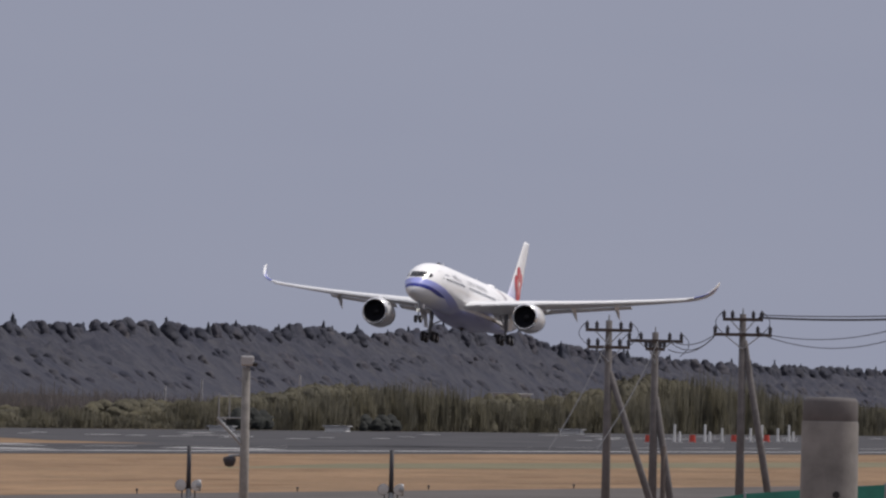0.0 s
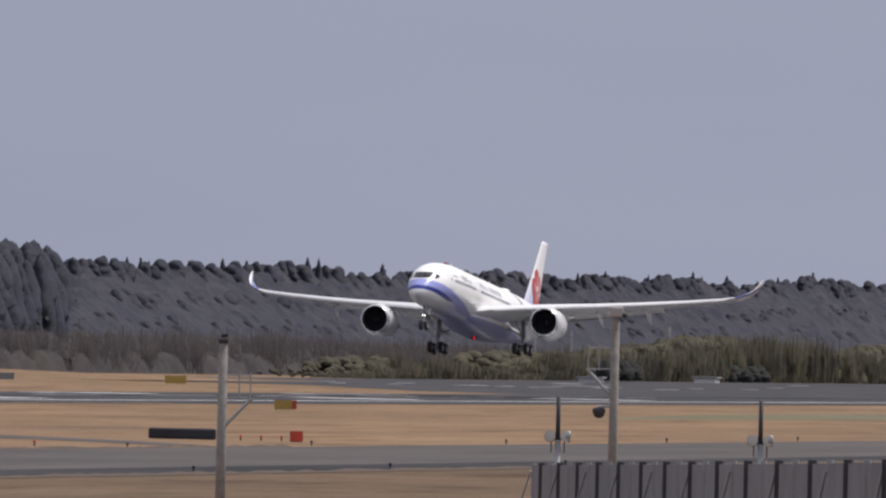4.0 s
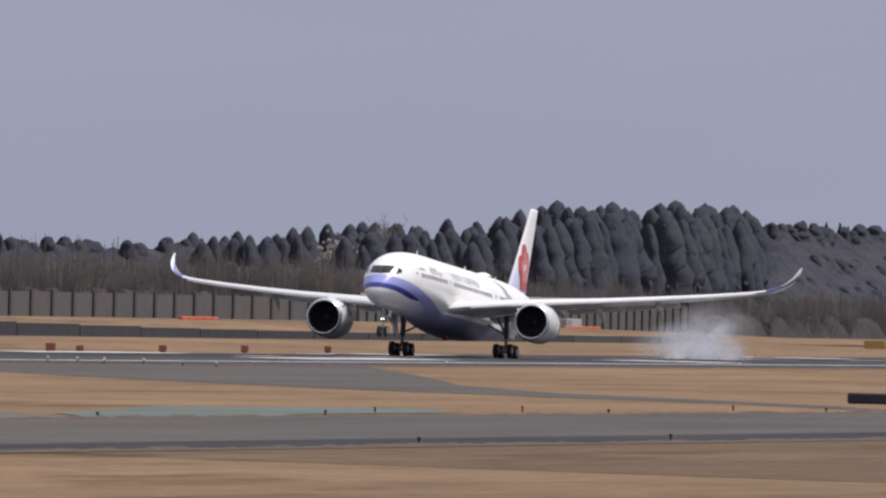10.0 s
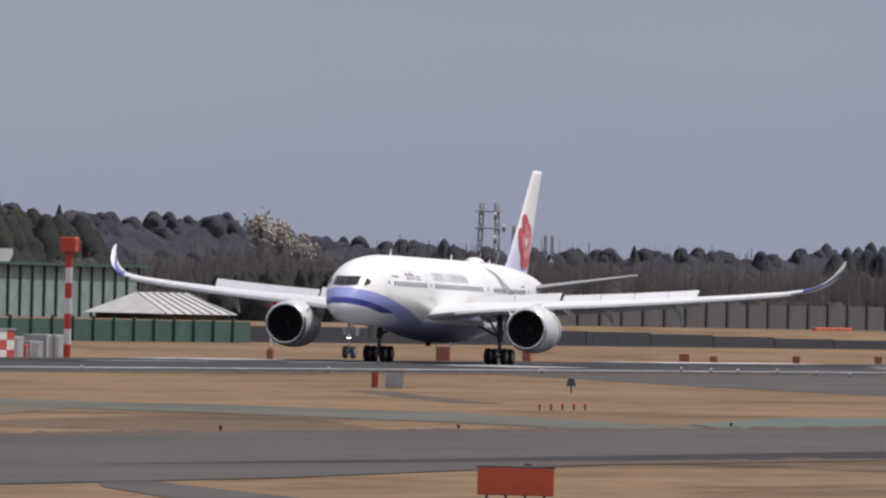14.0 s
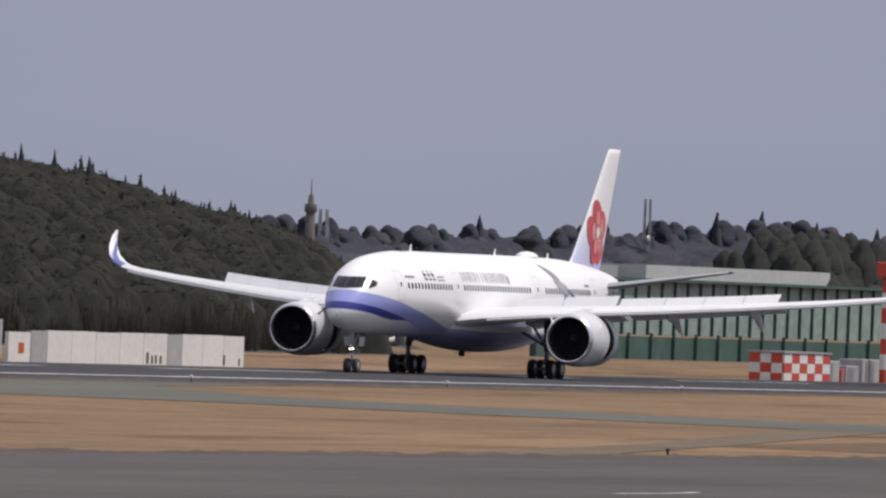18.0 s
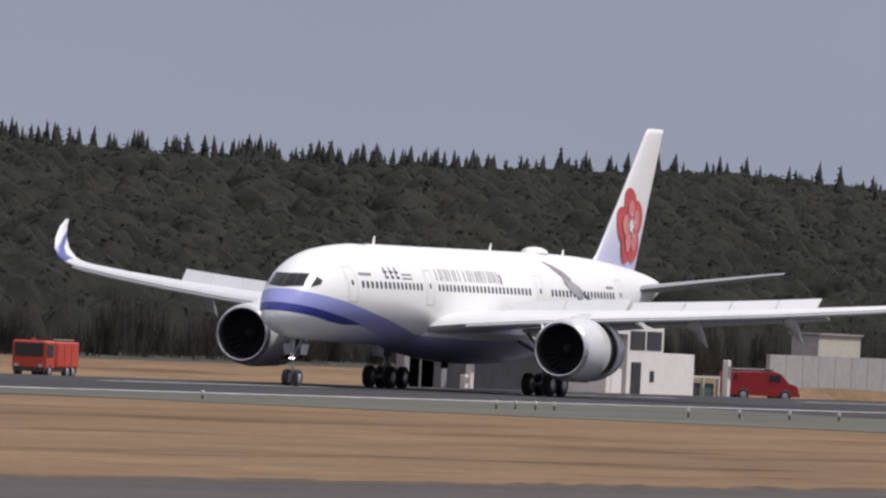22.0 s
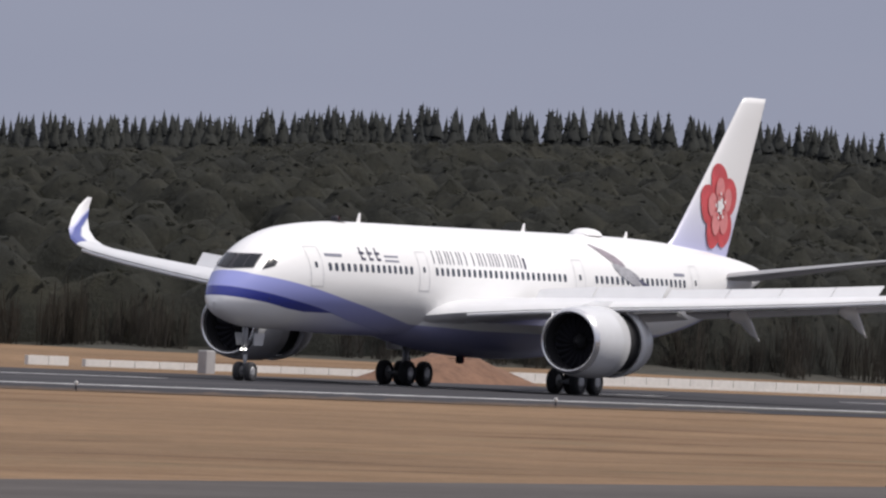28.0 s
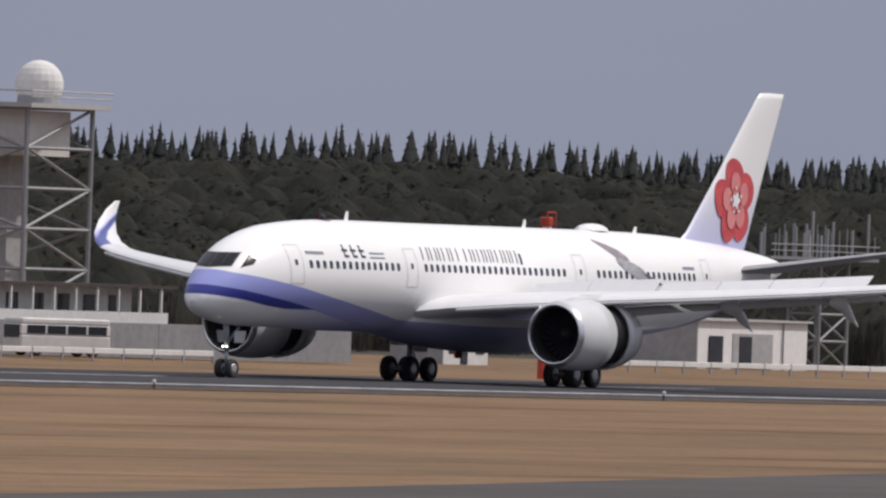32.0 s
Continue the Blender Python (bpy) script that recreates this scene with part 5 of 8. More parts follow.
    part("spinner", Shape().turned([(0.85, 0.01), (0.95, 0.13), (1.15, 0.28), (1.42, 0.43)], (ex, ey, ez), "x", 24), M["dark_metal"], airliner, "", True)
    sleeve = part("reverser_sleeve", Shape().turned([(0.0, 1.78), (0.0, 1.925), (0.5, 1.88), (1.2, 1.75), (1.9, 1.54), (1.88, 1.48), (1.1, 1.62), (0.0, 1.70)], (0, 0, 0), "x", 48), M["nacelle"], airliner, "grey sliding thrust reverser sleeve", True, at=Matrix.Translation((ex + 3.7, ey, ez)))
    SLEEVES.append((sleeve, Vector((ex + 3.7, ey, ez))))
    part("cascade", Shape().turned([(3.4, 1.76), (5.6, 1.62)], (ex, ey, ez), "x", 40), M["black"], airliner, "black reverser cascade under the sleeve", True)
    part("core_nozzle", Shape().turned([(4.0, 1.05), (5.2, 1.0), (6.2, 0.78), (6.7, 0.62), (6.6, 0.5), (5.6, 0.55)], (ex, ey, ez), "x", 32), M["strut"], airliner, "bare metal exhaust nozzle", True)
    part("exhaust_cone", Shape().turned([(5.8, 0.42), (6.8, 0.32), (7.6, 0.03)], (ex, ey, ez), "x", 20), M["dark_metal"], airliner, "", True)
    rows = []
    for zt, a, b, w in ((ez + 1.55, 1.2, 6.2, 0.22), (ez + 1.95, 1.3, 6.6, 0.24), (ez + 2.25, 3.0, 8.0, 0.22), (4.75, 4.4, 10.5, 0.18)):
        rows.append([(ex + a + (b - a) * u, ey + w * v, zt) for u, v in ((0, 0), (0.15, 1), (0.7, 1), (1, 0), (0.7, -1), (0.15, -1), (0, 0))])
    part("pylon", Shape().grid(rows), M["nacelle"], airliner, "engine pylon", True)
    rows = [[(ex + 0.9 + 0.9 * u, ey - side * (1.55 + 0.45 * v * u), ez + 1.1 + 0.5 * v * u) for u in (0, 0.5, 1)] for v in (0, 0.5, 1)]
    part("strake", Shape().grid(rows), M["nacelle"], airliner)
    # tailplane
    TAIL = [(0.9, 58.2, 6.0, 6.72, 0.085), (4.5, 60.7, 4.2, 7.38, 0.085), (8.6, 63.6, 2.4, 8.12, 0.085), (9.3, 64.3, 1.7, 8.24, 0.08)]
    part("tailplane", Shape().grid(wing_rows(TAIL, side)), M["tail_shade_grey"], airliner, "swept tailplane greyed for its shaded underside", True)

# fin
rows = []
for z, le, c, th in ((7.0, 51.6, 9.9, 0.06), (8.1, 53.9, 8.15, 0.085), (9.0, 55.3, 7.15, 0.09), (12.5, 58.75, 5.25, 0.09), (15.8, 61.9, 3.6, 0.09), (16.75, 62.8, 3.1, 0.085), (17.08, 63.3, 2.7, 0.06)):
    loop = foil(c, th)
    rows.append([(le + px - AFT, pz - 0.02 * c * math.sin(math.pi * px / c), z) for px, pz in loop + loop[:1]])
rows.append([(64.2 - AFT, 0, 17.11)] * len(rows[0]))
fin = part("fin", Shape().grid(rows), M["fin"], airliner, "white tail fin fading to lilac at its foot", True)


def fin_half(st, z):
    le, c = float(np.interp(z, (8.1, 9.0, 12.5, 15.8), (53.9, 55.3, 58.75, 61.9))), float(np.interp(z, (8.1, 9.0, 12.5, 15.8), (8.15, 7.15, 5.25, 3.6)))
    x = min(0.98, max(0.02, (st - le) / c))
    return 5 * 0.088 * c * (0.2969 * math.sqrt(x) - 0.126 * x - 0.3516 * x * x + 0.2843 * x ** 3 - 0.1036 * x ** 4)


def fin_shape(centre, radius_of, side, off, n=24, squash=1.0):
    """A flat painted figure on the fin round a centre (station, height)."""
    v = []
    for r in (0.0, 0.5, 1.0):
        for i in range(n):
            a = 2 * math.pi * i / n
            st, z = centre[0] + radius_of(a) * r * math.cos(a) * squash, centre[1] + radius_of(a) * r * math.sin(a)
            v.append((st - AFT, side * (fin_half(st, z) * 1.04 + off), z))
    f = [(k * n + i, k * n + (i + 1) % n, (k + 1) * n + (i + 1) % n, (k + 1) * n + i) for k in (0, 1) for i in range(n)]
    return Shape().add(v, f)


for side in (-1, 1):
    cz, cs = 10.85, 60.3
    for k, (ps, pz, pr) in enumerate(((60.2, 12.15, 1.12), (58.95, 10.95, 1.10), (61.6, 11.35, 1.12), (59.65, 9.55, 1.10), (61.15, 9.65, 1.12))):
        a = math.atan2(pz - cz, ps - cs)
        off = 0.026 + 0.006 * k
        part("petal", fin_shape((ps, pz), lambda q: pr * (1 + 0.05 * math.cos(3 * q)), side, off, squash=0.92), M["petal"], fin, "rose red petal of the tail flower")
        part("petal_shade", fin_shape((ps * 0.75 + cs * 0.25, pz * 0.75 + cz * 0.25), lambda q: 0.66, side, off + 0.045, squash=0.85), M["petal_light"], fin, "lighter heart of a petal")
        for d in (-0.35, 0.0, 0.35):
            stp = (cs + 0.62 * math.cos(a + d), cz + 0.72 * math.sin(a + d))
            part("stamen", fin_shape(stp, lambda q: 0.10, side, 0.11, 8), M["petal"] if d else M["white"], fin)
    part("flower_heart", fin_shape((cs, cz), lambda q: 0.42 + 0.12 * math.cos(5 * q), side, 0.10, 20), M["white"], fin, "white flower heart")


# landing gear
def wheel(parent, x, y, z, r, w):
    prof = [(-w * 0.42, r * 0.55), (-w * 0.5, r * 0.75), (-w * 0.42, r * 0.93), (-w * 0.2, r), (w * 0.2, r), (w * 0.42, r * 0.93), (w * 0.5, r * 0.75), (w * 0.42, r * 0.55)]
    hub = part("wheel", Shape().turned(prof, (0, 0, 0), "y", 28), M["tyre"], parent, "black rubber tyre", True, at=Matrix.Translation((x, y, z)))
    part("rim", Shape().turned([(-w * 0.40, 0.01), (-w * 0.44, r * 0.25), (-w * 0.40, r * 0.56), (w * 0.40, r * 0.56), (w * 0.44, r * 0.25), (w * 0.40, 0.01)], (0, 0, 0), "y", 20), M["rim"], hub, "bright metal wheel rim", True)


for side in (-1, 1):
    y = side * 5.3
    gear = part("main_gear", Shape().rod((0, y, 0.95), (0.1, y, 2.2), 0.17, 0.17, 14).rod((0.1, y, 2.0), (0.25, y - side * 0.1, 4.2), 0.25, 0.27, 14).rod((-1.0, y, 0.72), (1.0, y, 0.72), 0.15, 0.15, 10), M["strut"], airliner, "grey main landing gear leg with a four-wheel truck", True)
    part("brace", Shape().rod((0.1, y, 2.3), (0.3, y - side * 2.0, 3.3), 0.11), M["strut"], gear)
    part("brace", Shape().rod((0.1, y, 2.2), (-2.2, y - side * 0.4, 3.8), 0.10), M["strut"], gear)
    part("torque_link", Shape().rod((0.12, y, 1.9), (0.6, y, 1.45), 0.06).rod((0.6, y, 1.45), (0.1, y, 1.0), 0.06), M["strut"], gear)
    part("gear_door", slab([Vector((-1.1, y + side * 0.55, 2.0)), Vector((0.9, y + side * 0.55, 2.0)), Vector((1.0, y + side * 0.85, 4.1)), Vector((-1.2, y + side * 0.85, 4.1))], 0.06), M["white"], gear, "white main gear door")
    for dx in (-1.0, 1.0):
        part("axle", Shape().rod((dx, y - 0.75, 0.70), (dx, y + 0.75, 0.70), 0.09), M["strut"], gear)
        for dy in (-0.70, 0.70):
            wheel(gear, dx, y + dy, 0.70, 0.70, 0.54)
nx = 5.1 - AFT
gear = part("nose_gear", Shape().rod((nx, 0, 0.55), (nx - 0.05, 0, 1.6), 0.10, 0.10, 12).rod((nx - 0.05, 0, 1.5), (nx - 0.2, 0, 3.3), 0.15, 0.16, 12).rod((nx, -0.42, 0.53), (nx, 0.42, 0.53), 0.07), M["strut"], airliner, "grey nose landing gear leg", True)
part("brace", Shape().rod((nx - 0.1, 0, 1.8), (nx + 1.2, 0, 2.8), 0.07), M["strut"], gear)
for dy in (-0.34, 0.34):
    wheel(gear, nx, dy, 0.53, 0.53, 0.38)
    part("gear_door", slab([Vector((nx - 0.1, dy * 1.5, 1.95)), Vector((nx + 0.9, dy * 1.5, 1.95)), Vector((nx + 1.0, dy * 1.7, 2.6)), Vector((nx - 0.2, dy * 1.7, 2.6))], 0.04), M["grey_paint"], gear, "grey nose gear door")
for dy in (-0.12, 0.12):
    part("taxi_light", Shape().turned([(0, 0.001), (0.02, 0.036), (0.12, 0.04)], (nx - 0.32, dy, 1.72), "x", 12), M["lamp"], gear, "lit taxi lamp on the nose gear")


# ---- near things: poles, wires, fence, post ----
def bearing_at(az, d):
    return d * math.cos(az), d * math.sin(az)


def utility_pole(az, d, top, arms, label, brace=None, turn=0):
    x, y = bearing_at(az, d)
    pole = thing("utility_pole", label, "utility pole", "utility poles", x, y, 0, math.degrees(az) - 90 + turn)
    part("pole", Shape().rod((0, 0, 0), (0, 0, top), 0.16, 0.10, 12), M["dark_concrete"], pole, "slim dark concrete pole", True)
    for z, half in arms:
        arm = part("crossarm", Shape().box(-half, half, -0.16, -0.09, z - 0.05, z + 0.05), M["wood"], pole, "dark crossarm")
        for k in (-1, -0.55, 0.55, 1):
            ins = Shape().turned([(0, 0.03), (0.05, 0.07), (0.09, 0.045), (0.14, 0.07), (0.2, 0.03), (0.24, 0.01)], (k * half * 0.94, -0.125, z + 0.05), "z", 8)
            part("insulator", ins, M["post_dark"], arm, "dark pin insulator", True)
        part("arm_strut", Shape().rod((-half * 0.6, -0.12, z - 0.02), (0, -0.12, z - 0.45), 0.02, n=6).rod((half * 0.6, -0.12, z - 0.02), (0, -0.12, z - 0.45), 0.02, n=6), M["steel"], pole)
    part("cap", Shape().rod((0, 0, top), (0, 0, top + 0.18), 0.03, 0.015, 6), M["steel"], pole)
    if brace:
        z, foot = brace
        part("brace_pole", Shape().rod((0.05, 0, z), (foot, 0.3, 0), 0.10, 0.13, 10), M["dark_concrete"], pole, "leaning concrete brace pole", True)
    # wire loops round the head
    loop = Shape()
    a0, z0 = arms[0][1], arms[0][0]
    for sgn in (-1, 1):
        pts = [Vector((sgn * (a0 * 0.9 + 0.28 * math.sin(math.pi * u)), -0.12, z0 + 0.28 - 0.75 * u)) for u in np.linspace(0, 1, 9)]
        for p, q in zip(pts, pts[1:]):
            loop.rod(p, q, 0.012, n=5, caps=False)
    part("jumper_wire", loop, M["post_dark"], pole, "looping black jumper wire")
    return pole


utility_pole(0.15592, 525, 9.05, [(8.75, 0.72), (8.22, 0.66)], "dark concrete utility pole with two crossarms and a leaning brace", (7.45, 2.55))
utility_pole(0.15317, 527, 8.72, [(8.45, 0.86), (8.2, 0.3)], "dark concrete utility pole with a single wide crossarm", (6.7, 1.15))
utility_pole(0.14803, 522, 9.32, [(9.15, 0.62), (8.68, 0.90)], "dark concrete utility pole with a braced head and looping wires", (8.5, 1.55))
x, y = bearing_at(0.15255, 520)
single("wooden_stake", Shape().rod((x, y, 0), (x, y, 5.2), 0.09, 0.08, 8), M["wood"], "short dark timber stake beside the utility poles", "stake", smooth=True)


def cable(points, sag, r=0.02):
    s = Shape()
    for a, b in zip(points, points[1:]):
        a, b = Vector(a), Vector(b)
        pts = [a.lerp(b, u) - Vector((0, 0, sag * 4 * u * (1 - u))) for u in np.linspace(0, 1, 13)]
        side = (b - a).cross(Vector((0, 0, 1))).normalized()
        s.grid([[p + side * (r * math.cos(t)) + Vector((0, 0, r * math.sin(t))) for t in np.linspace(0, 2 * math.pi, 7)] for p in pts])
    return s


def head(az, d, z, dx=0.0):
    x, y = bearing_at(az, d)
    return (x + dx * math.sin(az), y - dx * math.cos(az), z)


for z, dz, sag, r in ((9.22, 0.10, 0.05, 0.035), (8.75, 0.35, 0.30, 0.014), (8.72, 0.10, 0.42, 0.014), (9.3, 0.12, 0.04, 0.018)):
    single("overhead_cable", cable([head(0.14803, 522, z, 0.5), head(0.1385, 512, z + dz - 0.1)], sag, r), M["post_dark"], "black overhead cable running from the utility pole", "cable", "overhead cables")
for z0, z1, sag in ((8.5, 8.72, 0.25), (8.48, 8.70, 0.40), (8.2, 8.68, 0.3)):
    single("overhead_cable", cable([head(0.15317, 527, z0, 0.4), head(0.14803, 522, z1, -0.8)], sag, 0.014), M["post_dark"], "thin black cable slung between utility poles", "cable", "overhead cables")
for a, z in ((0.153, 8.45), (0.1558, 8.7)):
    single("overhead_cable", cable([head(a, 526, z), head(a + 0.0035, 470, 5.2)], 0.2, 0.014), M["post_dark"], "thin black cable slung between utility poles", "cable", "overhead cables")

x, y = bearing_at(0.14276, 105)
post = thing("concrete_post", "thick round weathered concrete post with a stained cap", "concrete post", x=x, y=y, turn=math.degrees(0.14276) - 90)
part("shaft", Shape().turned([(0, 0.21), (6.4, 0.176), (6.415, 0.171)], (0, 0, 0), "z", 40), M["post_concrete"], post, smooth=True)
part("cap", Shape().turned([(6.405, 0.166), (6.43, 0.172), (6.535, 0.170), (6.56, 0.155), (6.565, 0.0)], (0, 0, 0), "z", 40), M["dark_concrete"], post, "dark lichen-stained cap", True)
# hole is a flat disc; its darkness is in the colour
part("plug_hole", Shape().turned([(0, 0.0), (0.001, 0.022), (0.02, 0.024)], (0.045, -0.182, 5.96), "y", 14), M["black"], post, "flat black disc painted as a small hole")


def camera_mast(az, d, top, label, housing, turned=1):
    x, y = bearing_at(az, d)
    mast = thing("camera_mast", label, "camera mast", "camera masts", x, y, 0, math.degrees(az) - 90)
    part("pole", Shape().rod((0, 0, 0), (0, 0, top), 0.15, 0.115, 14), M["concrete"], mast, "grey concrete pole", True)
    if housing:
        cam_box = part("camera_housing", Shape().box(-0.16, 0.22, -0.18, 0.18, top + 0.03, top + 0.32, 0.04), M["wall_grey"], mast, "pale weatherproof camera housing")
        part("lens", Shape().rod((0.2, -0.1, top + 0.1), (0.27, -0.16, top + 0.06), 0.07), M["black"], cam_box)
    else:
        part("camera_housing", Shape().box(-0.14, 0.14, -0.14, 0.14, top, top + 0.14, 0.03), M["post_dark"], mast, "small dark camera head")
        part("lens", Shape().rod((-0.05, -0.15, top + 0.2), (0.12, -0.2, top + 0.22), 0.05), M["black"], mast)
    s = turned
    frame_bars = Shape()
    for zz in (top - 0.85, top - 1.45):
        frame_bars.rod((0, 0, zz), (s * 0.75, 0, zz), 0.022, n=6)
    for xx in (0.45, 0.75):
        frame_bars.rod((s * xx, 0, top - 0.75), (s * xx, 0, top - 1.5), 0.02, n=6)
    part("ladder_frame", frame_bars, M["steel"], mast, "thin steel climbing frame")
    part("arm_strut", Shape().rod((0, 0, top - 2.3), (s * 0.8, 0, top - 1.45), 0.045, n=8), M["steel"], mast)
    if housing:
        low = part("camera_dome", Shape().turned([(-0.22, 0.03), (-0.18, 0.13), (-0.02, 0.19), (0.06, 0.17), (0.09, 0.03)], (s * 0.42, -0.05, top - 2.62), "z", 14), M["post_dark"], mast, "dark dome camera on a side arm", True)
        part("dome_arm", Shape().rod((0, 0, top - 2.5), (s * 0.45, -0.05, top - 2.52), 0.035, n=8), M["steel"], low)


camera_mast(0.17726, 480, 7.30, "grey concrete mast with a pale camera housing on top", True, -1)
camera_mast(0.20036, 455, 6.35, "slim grey concrete mast with a small dark camera", False, 1)


def flood_post(az, d):
    x, y = bearing_at(az, d)
    lamp = thing("floodlight_post", "dark post carrying two round floodlights", "floodlight", "floodlight posts", x, y, 0, math.degrees(az) - 90)
    part("pole", Shape().rod((0, 0, 0), (0, 0, 3.6), 0.09, 0.08, 10), M["steel"], lamp, smooth=True)
    part("upper_post", Shape().rod((0, 0, 3.6), (0, 0, 4.92), 0.075, 0.065, 10), M["post_dark"], lamp, "black upper post", True)
    part("bracket", Shape().rod((-0.26, 0, 3.62), (0.26, 0, 3.62), 0.035, n=8).rod((0.2, 0, 3.62), (0.2, 0, 3.2), 0.02, n=6).rod((-0.2, 0, 3.62), (-0.2, 0, 3.2), 0.02, n=6), M["post_dark"], lamp)
    for k in (-1, 1):
        bowl = part("lamp_bowl", Shape().turned([(-0.14, 0.02), (-0.12, 0.11), (0, 0.17), (0.12, 0.18), (0.14, 0.17)], (k * 0.24, 0, 3.70), "y" if k < 0 else "x", 16), M["post_dark"] if k < 0 else M["steel"], lamp, "round metal floodlight", True)
        part("lamp_glass", Shape().turned([(-0.02, 0.0), (0.0, 0.165)], (k * 0.24, -0.145, 3.70), "y", 16), M["roof_pale"], bowl, "pale floodlight glass")


flood_post(0.18052, 520)
flood_post(0.16857, 520)

# the near fence of grey panels, climbing a low bank
A, B = Vector((*bearing_at(0.18190, 470), 0)), Vector((*bearing_at(0.1530, 270), 0))
fence = thing("fence", "tall grey metal panel fence with dark posts", "fence")
n_posts = 34
for k in range(n_posts):
    u = k / (n_posts - 1)
    p = A.lerp(B, u)
    d = p.length
    az = math.atan2(p.y, p.x)
    top = 6.5 - d * float(np.interp(az, (0.153, 0.182), (0.00612, 0.00702)))
    wide = 0.085 if k % 2 else 0.055
    part("post", Shape().box(p.x - wide, p.x + wide, p.y - wide, p.y + wide, 0, top + 0.02), M["post_dark"] if k % 2 else M["steel"], fence)
    if k:
        q = A.lerp(B, (k - 1) / (n_posts - 1))
        t2 = 6.5 - q.length * float(np.interp(math.atan2(q.y, q.x), (0.153, 0.182), (0.00612, 0.00702)))
        part("panel", slab([Vector((q.x, q.y, 0)), Vector((p.x, p.y, 0)), Vector((p.x, p.y, top - 0.05)), Vector((q.x, q.y, t2 - 0.05))], 0.03), M["fence_mesh"], fence, "grey mesh panel")
    if k % 3 == 0:
        part("stay", Shape().rod((p.x + 0.1, p.y + 0.1, top - 0.2), (p.x + 1.0, p.y + 1.2, 0), 0.03, n=6), M["steel"], fence)


# green screen sheeting behind the utility poles
net = thing("screen_fence", "teal green sheeting fence with a sloping top edge", "fence")
edge = [(0.1555, 3.30), (0.1530, 3.52), (0.1513, 3.62), (0.1477, 3.90), (0.1437, 4.08), (0.1394, 4.26), (0.1350, 4.40)]
for (a0, z0), (a1, z1) in zip(edge, edge[1:]):
    p, q = bearing_at(a0, 500), bearing_at(a1, 500)
    part("sheet", slab([Vector((*p, 0)), Vector((*q, 0)), Vector((*q, z1)), Vector((*p, z0))], 0.05), M["net_green"], net)
    part("post", Shape().rod((*q, 0), (*q, z1 + 0.04), 0.05, n=6), M["steel"], net)

# ---- signs, markers and lamps on the field ----
def board(name, x, y, w, h, lift, material, label, group="", turn=-68, legs=4, thick=0.12, edge=None):
    b = thing(name, label, "sign", group, x, y, 0, turn)
    face = part("face", Shape().box(-w / 2, w / 2, -thick / 2, thick / 2, lift, lift + h, 0.025), material, b)
    part("rim", Shape().box(-w / 2 - 0.03, w / 2 + 0.03, -thick / 2 + 0.02, thick / 2 - 0.02, lift + h - 0.01, lift + h + 0.04), M["post_dark"], face)
    for k in range(legs):
        xx = -w / 2 + w * (k + 0.5) / legs
        part("leg", Shape().rod((xx, 0, 0), (xx, 0, lift + 0.02), 0.04, n=6), M["post_dark"], b)
    if edge:
        part("end_panel", Shape().box(w / 2 + 0.002, w / 2 + edge[0], -thick / 2, thick / 2, lift, lift + h), edge[1], b)
    return b


board("direction_sign", 497, 133, 2.33, 0.84, 0.22, M["orange"], "wide orange-red sign board on short legs", turn=-75)
board("direction_sign", 707.6, 322, 1.80, 0.74, 0.16, M["sign_red"], "dark red sign board standing beside the runway", turn=-66)
board("direction_sign", 1515, 302, 1.6, 0.80, 0.12, M["yellow"], "yellow runway sign with a red end", "field signs", -78, edge=(0.42, M["sign_red"]))
board("direction_sign", 2243, 462, 2.9, 1.0, 0.2, M["yellow"], "yellow runway sign far down the field", "field signs", -78)
board("direction_sign", 1031, 284, 1.15, 0.92, 0.1, M["wall_grey"], "grey runway sign with a red end", "field signs", -74, edge=(0.0, M["sign_red"]))
board("direction_sign", 1028.6, 284.6, 0.42, 0.92, 0.1, M["sign_red"], "small red sign plate beside a grey sign", "field signs", -74, legs=2)
single("barrier_block", Shape().box(-2.15, 2.15, -0.4, 0.4, 0, 0.70, 0.1), M["dark_wall"], "long low black rubber barrier lying on the grass", "barrier", at=pose(1056, 217, 0, 0, 0, -78))
cabinet = thing("field_cabinet", "small red metal cabinet on the grass", "cabinet", x=1053, y=209, turn=-78)
part("body", Shape().box(-0.42, 0.42, -0.3, 0.3, 0, 0.72, 0.04), M["sign_orange"], cabinet)
part("door", Shape().box(-0.36, 0.36, -0.325, -0.305, 0.06, 0.66), M["red"], cabinet)


def field_lamp(x, y, material, label, group, h=0.32):
    p = thing("edge_light", label, "edge light", group, x, y)
    part("stem", Shape().rod((0, 0, 0), (0, 0, h * 0.6), 0.05, n=6), M["post_dark"], p)
    part("head", Shape().turned([(h * 0.55, 0.05), (h * 0.7, 0.09), (h * 0.95, 0.085), (h, 0.02)], (0, 0, 0), "z", 10), material, p, smooth=True)
    return p


first = field_lamp(700, 200.5, M["post_dark"], "small dark taxiway edge light in the grass", "taxiway lights")
for k, x in enumerate((650, 739, 789, 840, 902, 960, 1020, 1080, 1140, 1200, 1260)):
    copy_thing(first, pose(x, 200.5 if k % 3 else 201.5, 0))
for x in (700, 750, 800, 850, 900):
    copy_thing(first, pose(x, 163.8, 0))
red_lamp = field_lamp(1055, 213, M["red"], "small red marker lamp in the grass", "red markers", 0.36)
for x, y in ((1056.6, 212), (1058.2, 211), (1059.8, 210.2), (870, 206), (905, 206), (960, 206), (879, 234), (881.4, 234), (883.8, 234), (886.2, 234), (888.6, 234), (330, 150), (365, 150)):
    copy_thing(red_lamp, pose(x, y, 0))
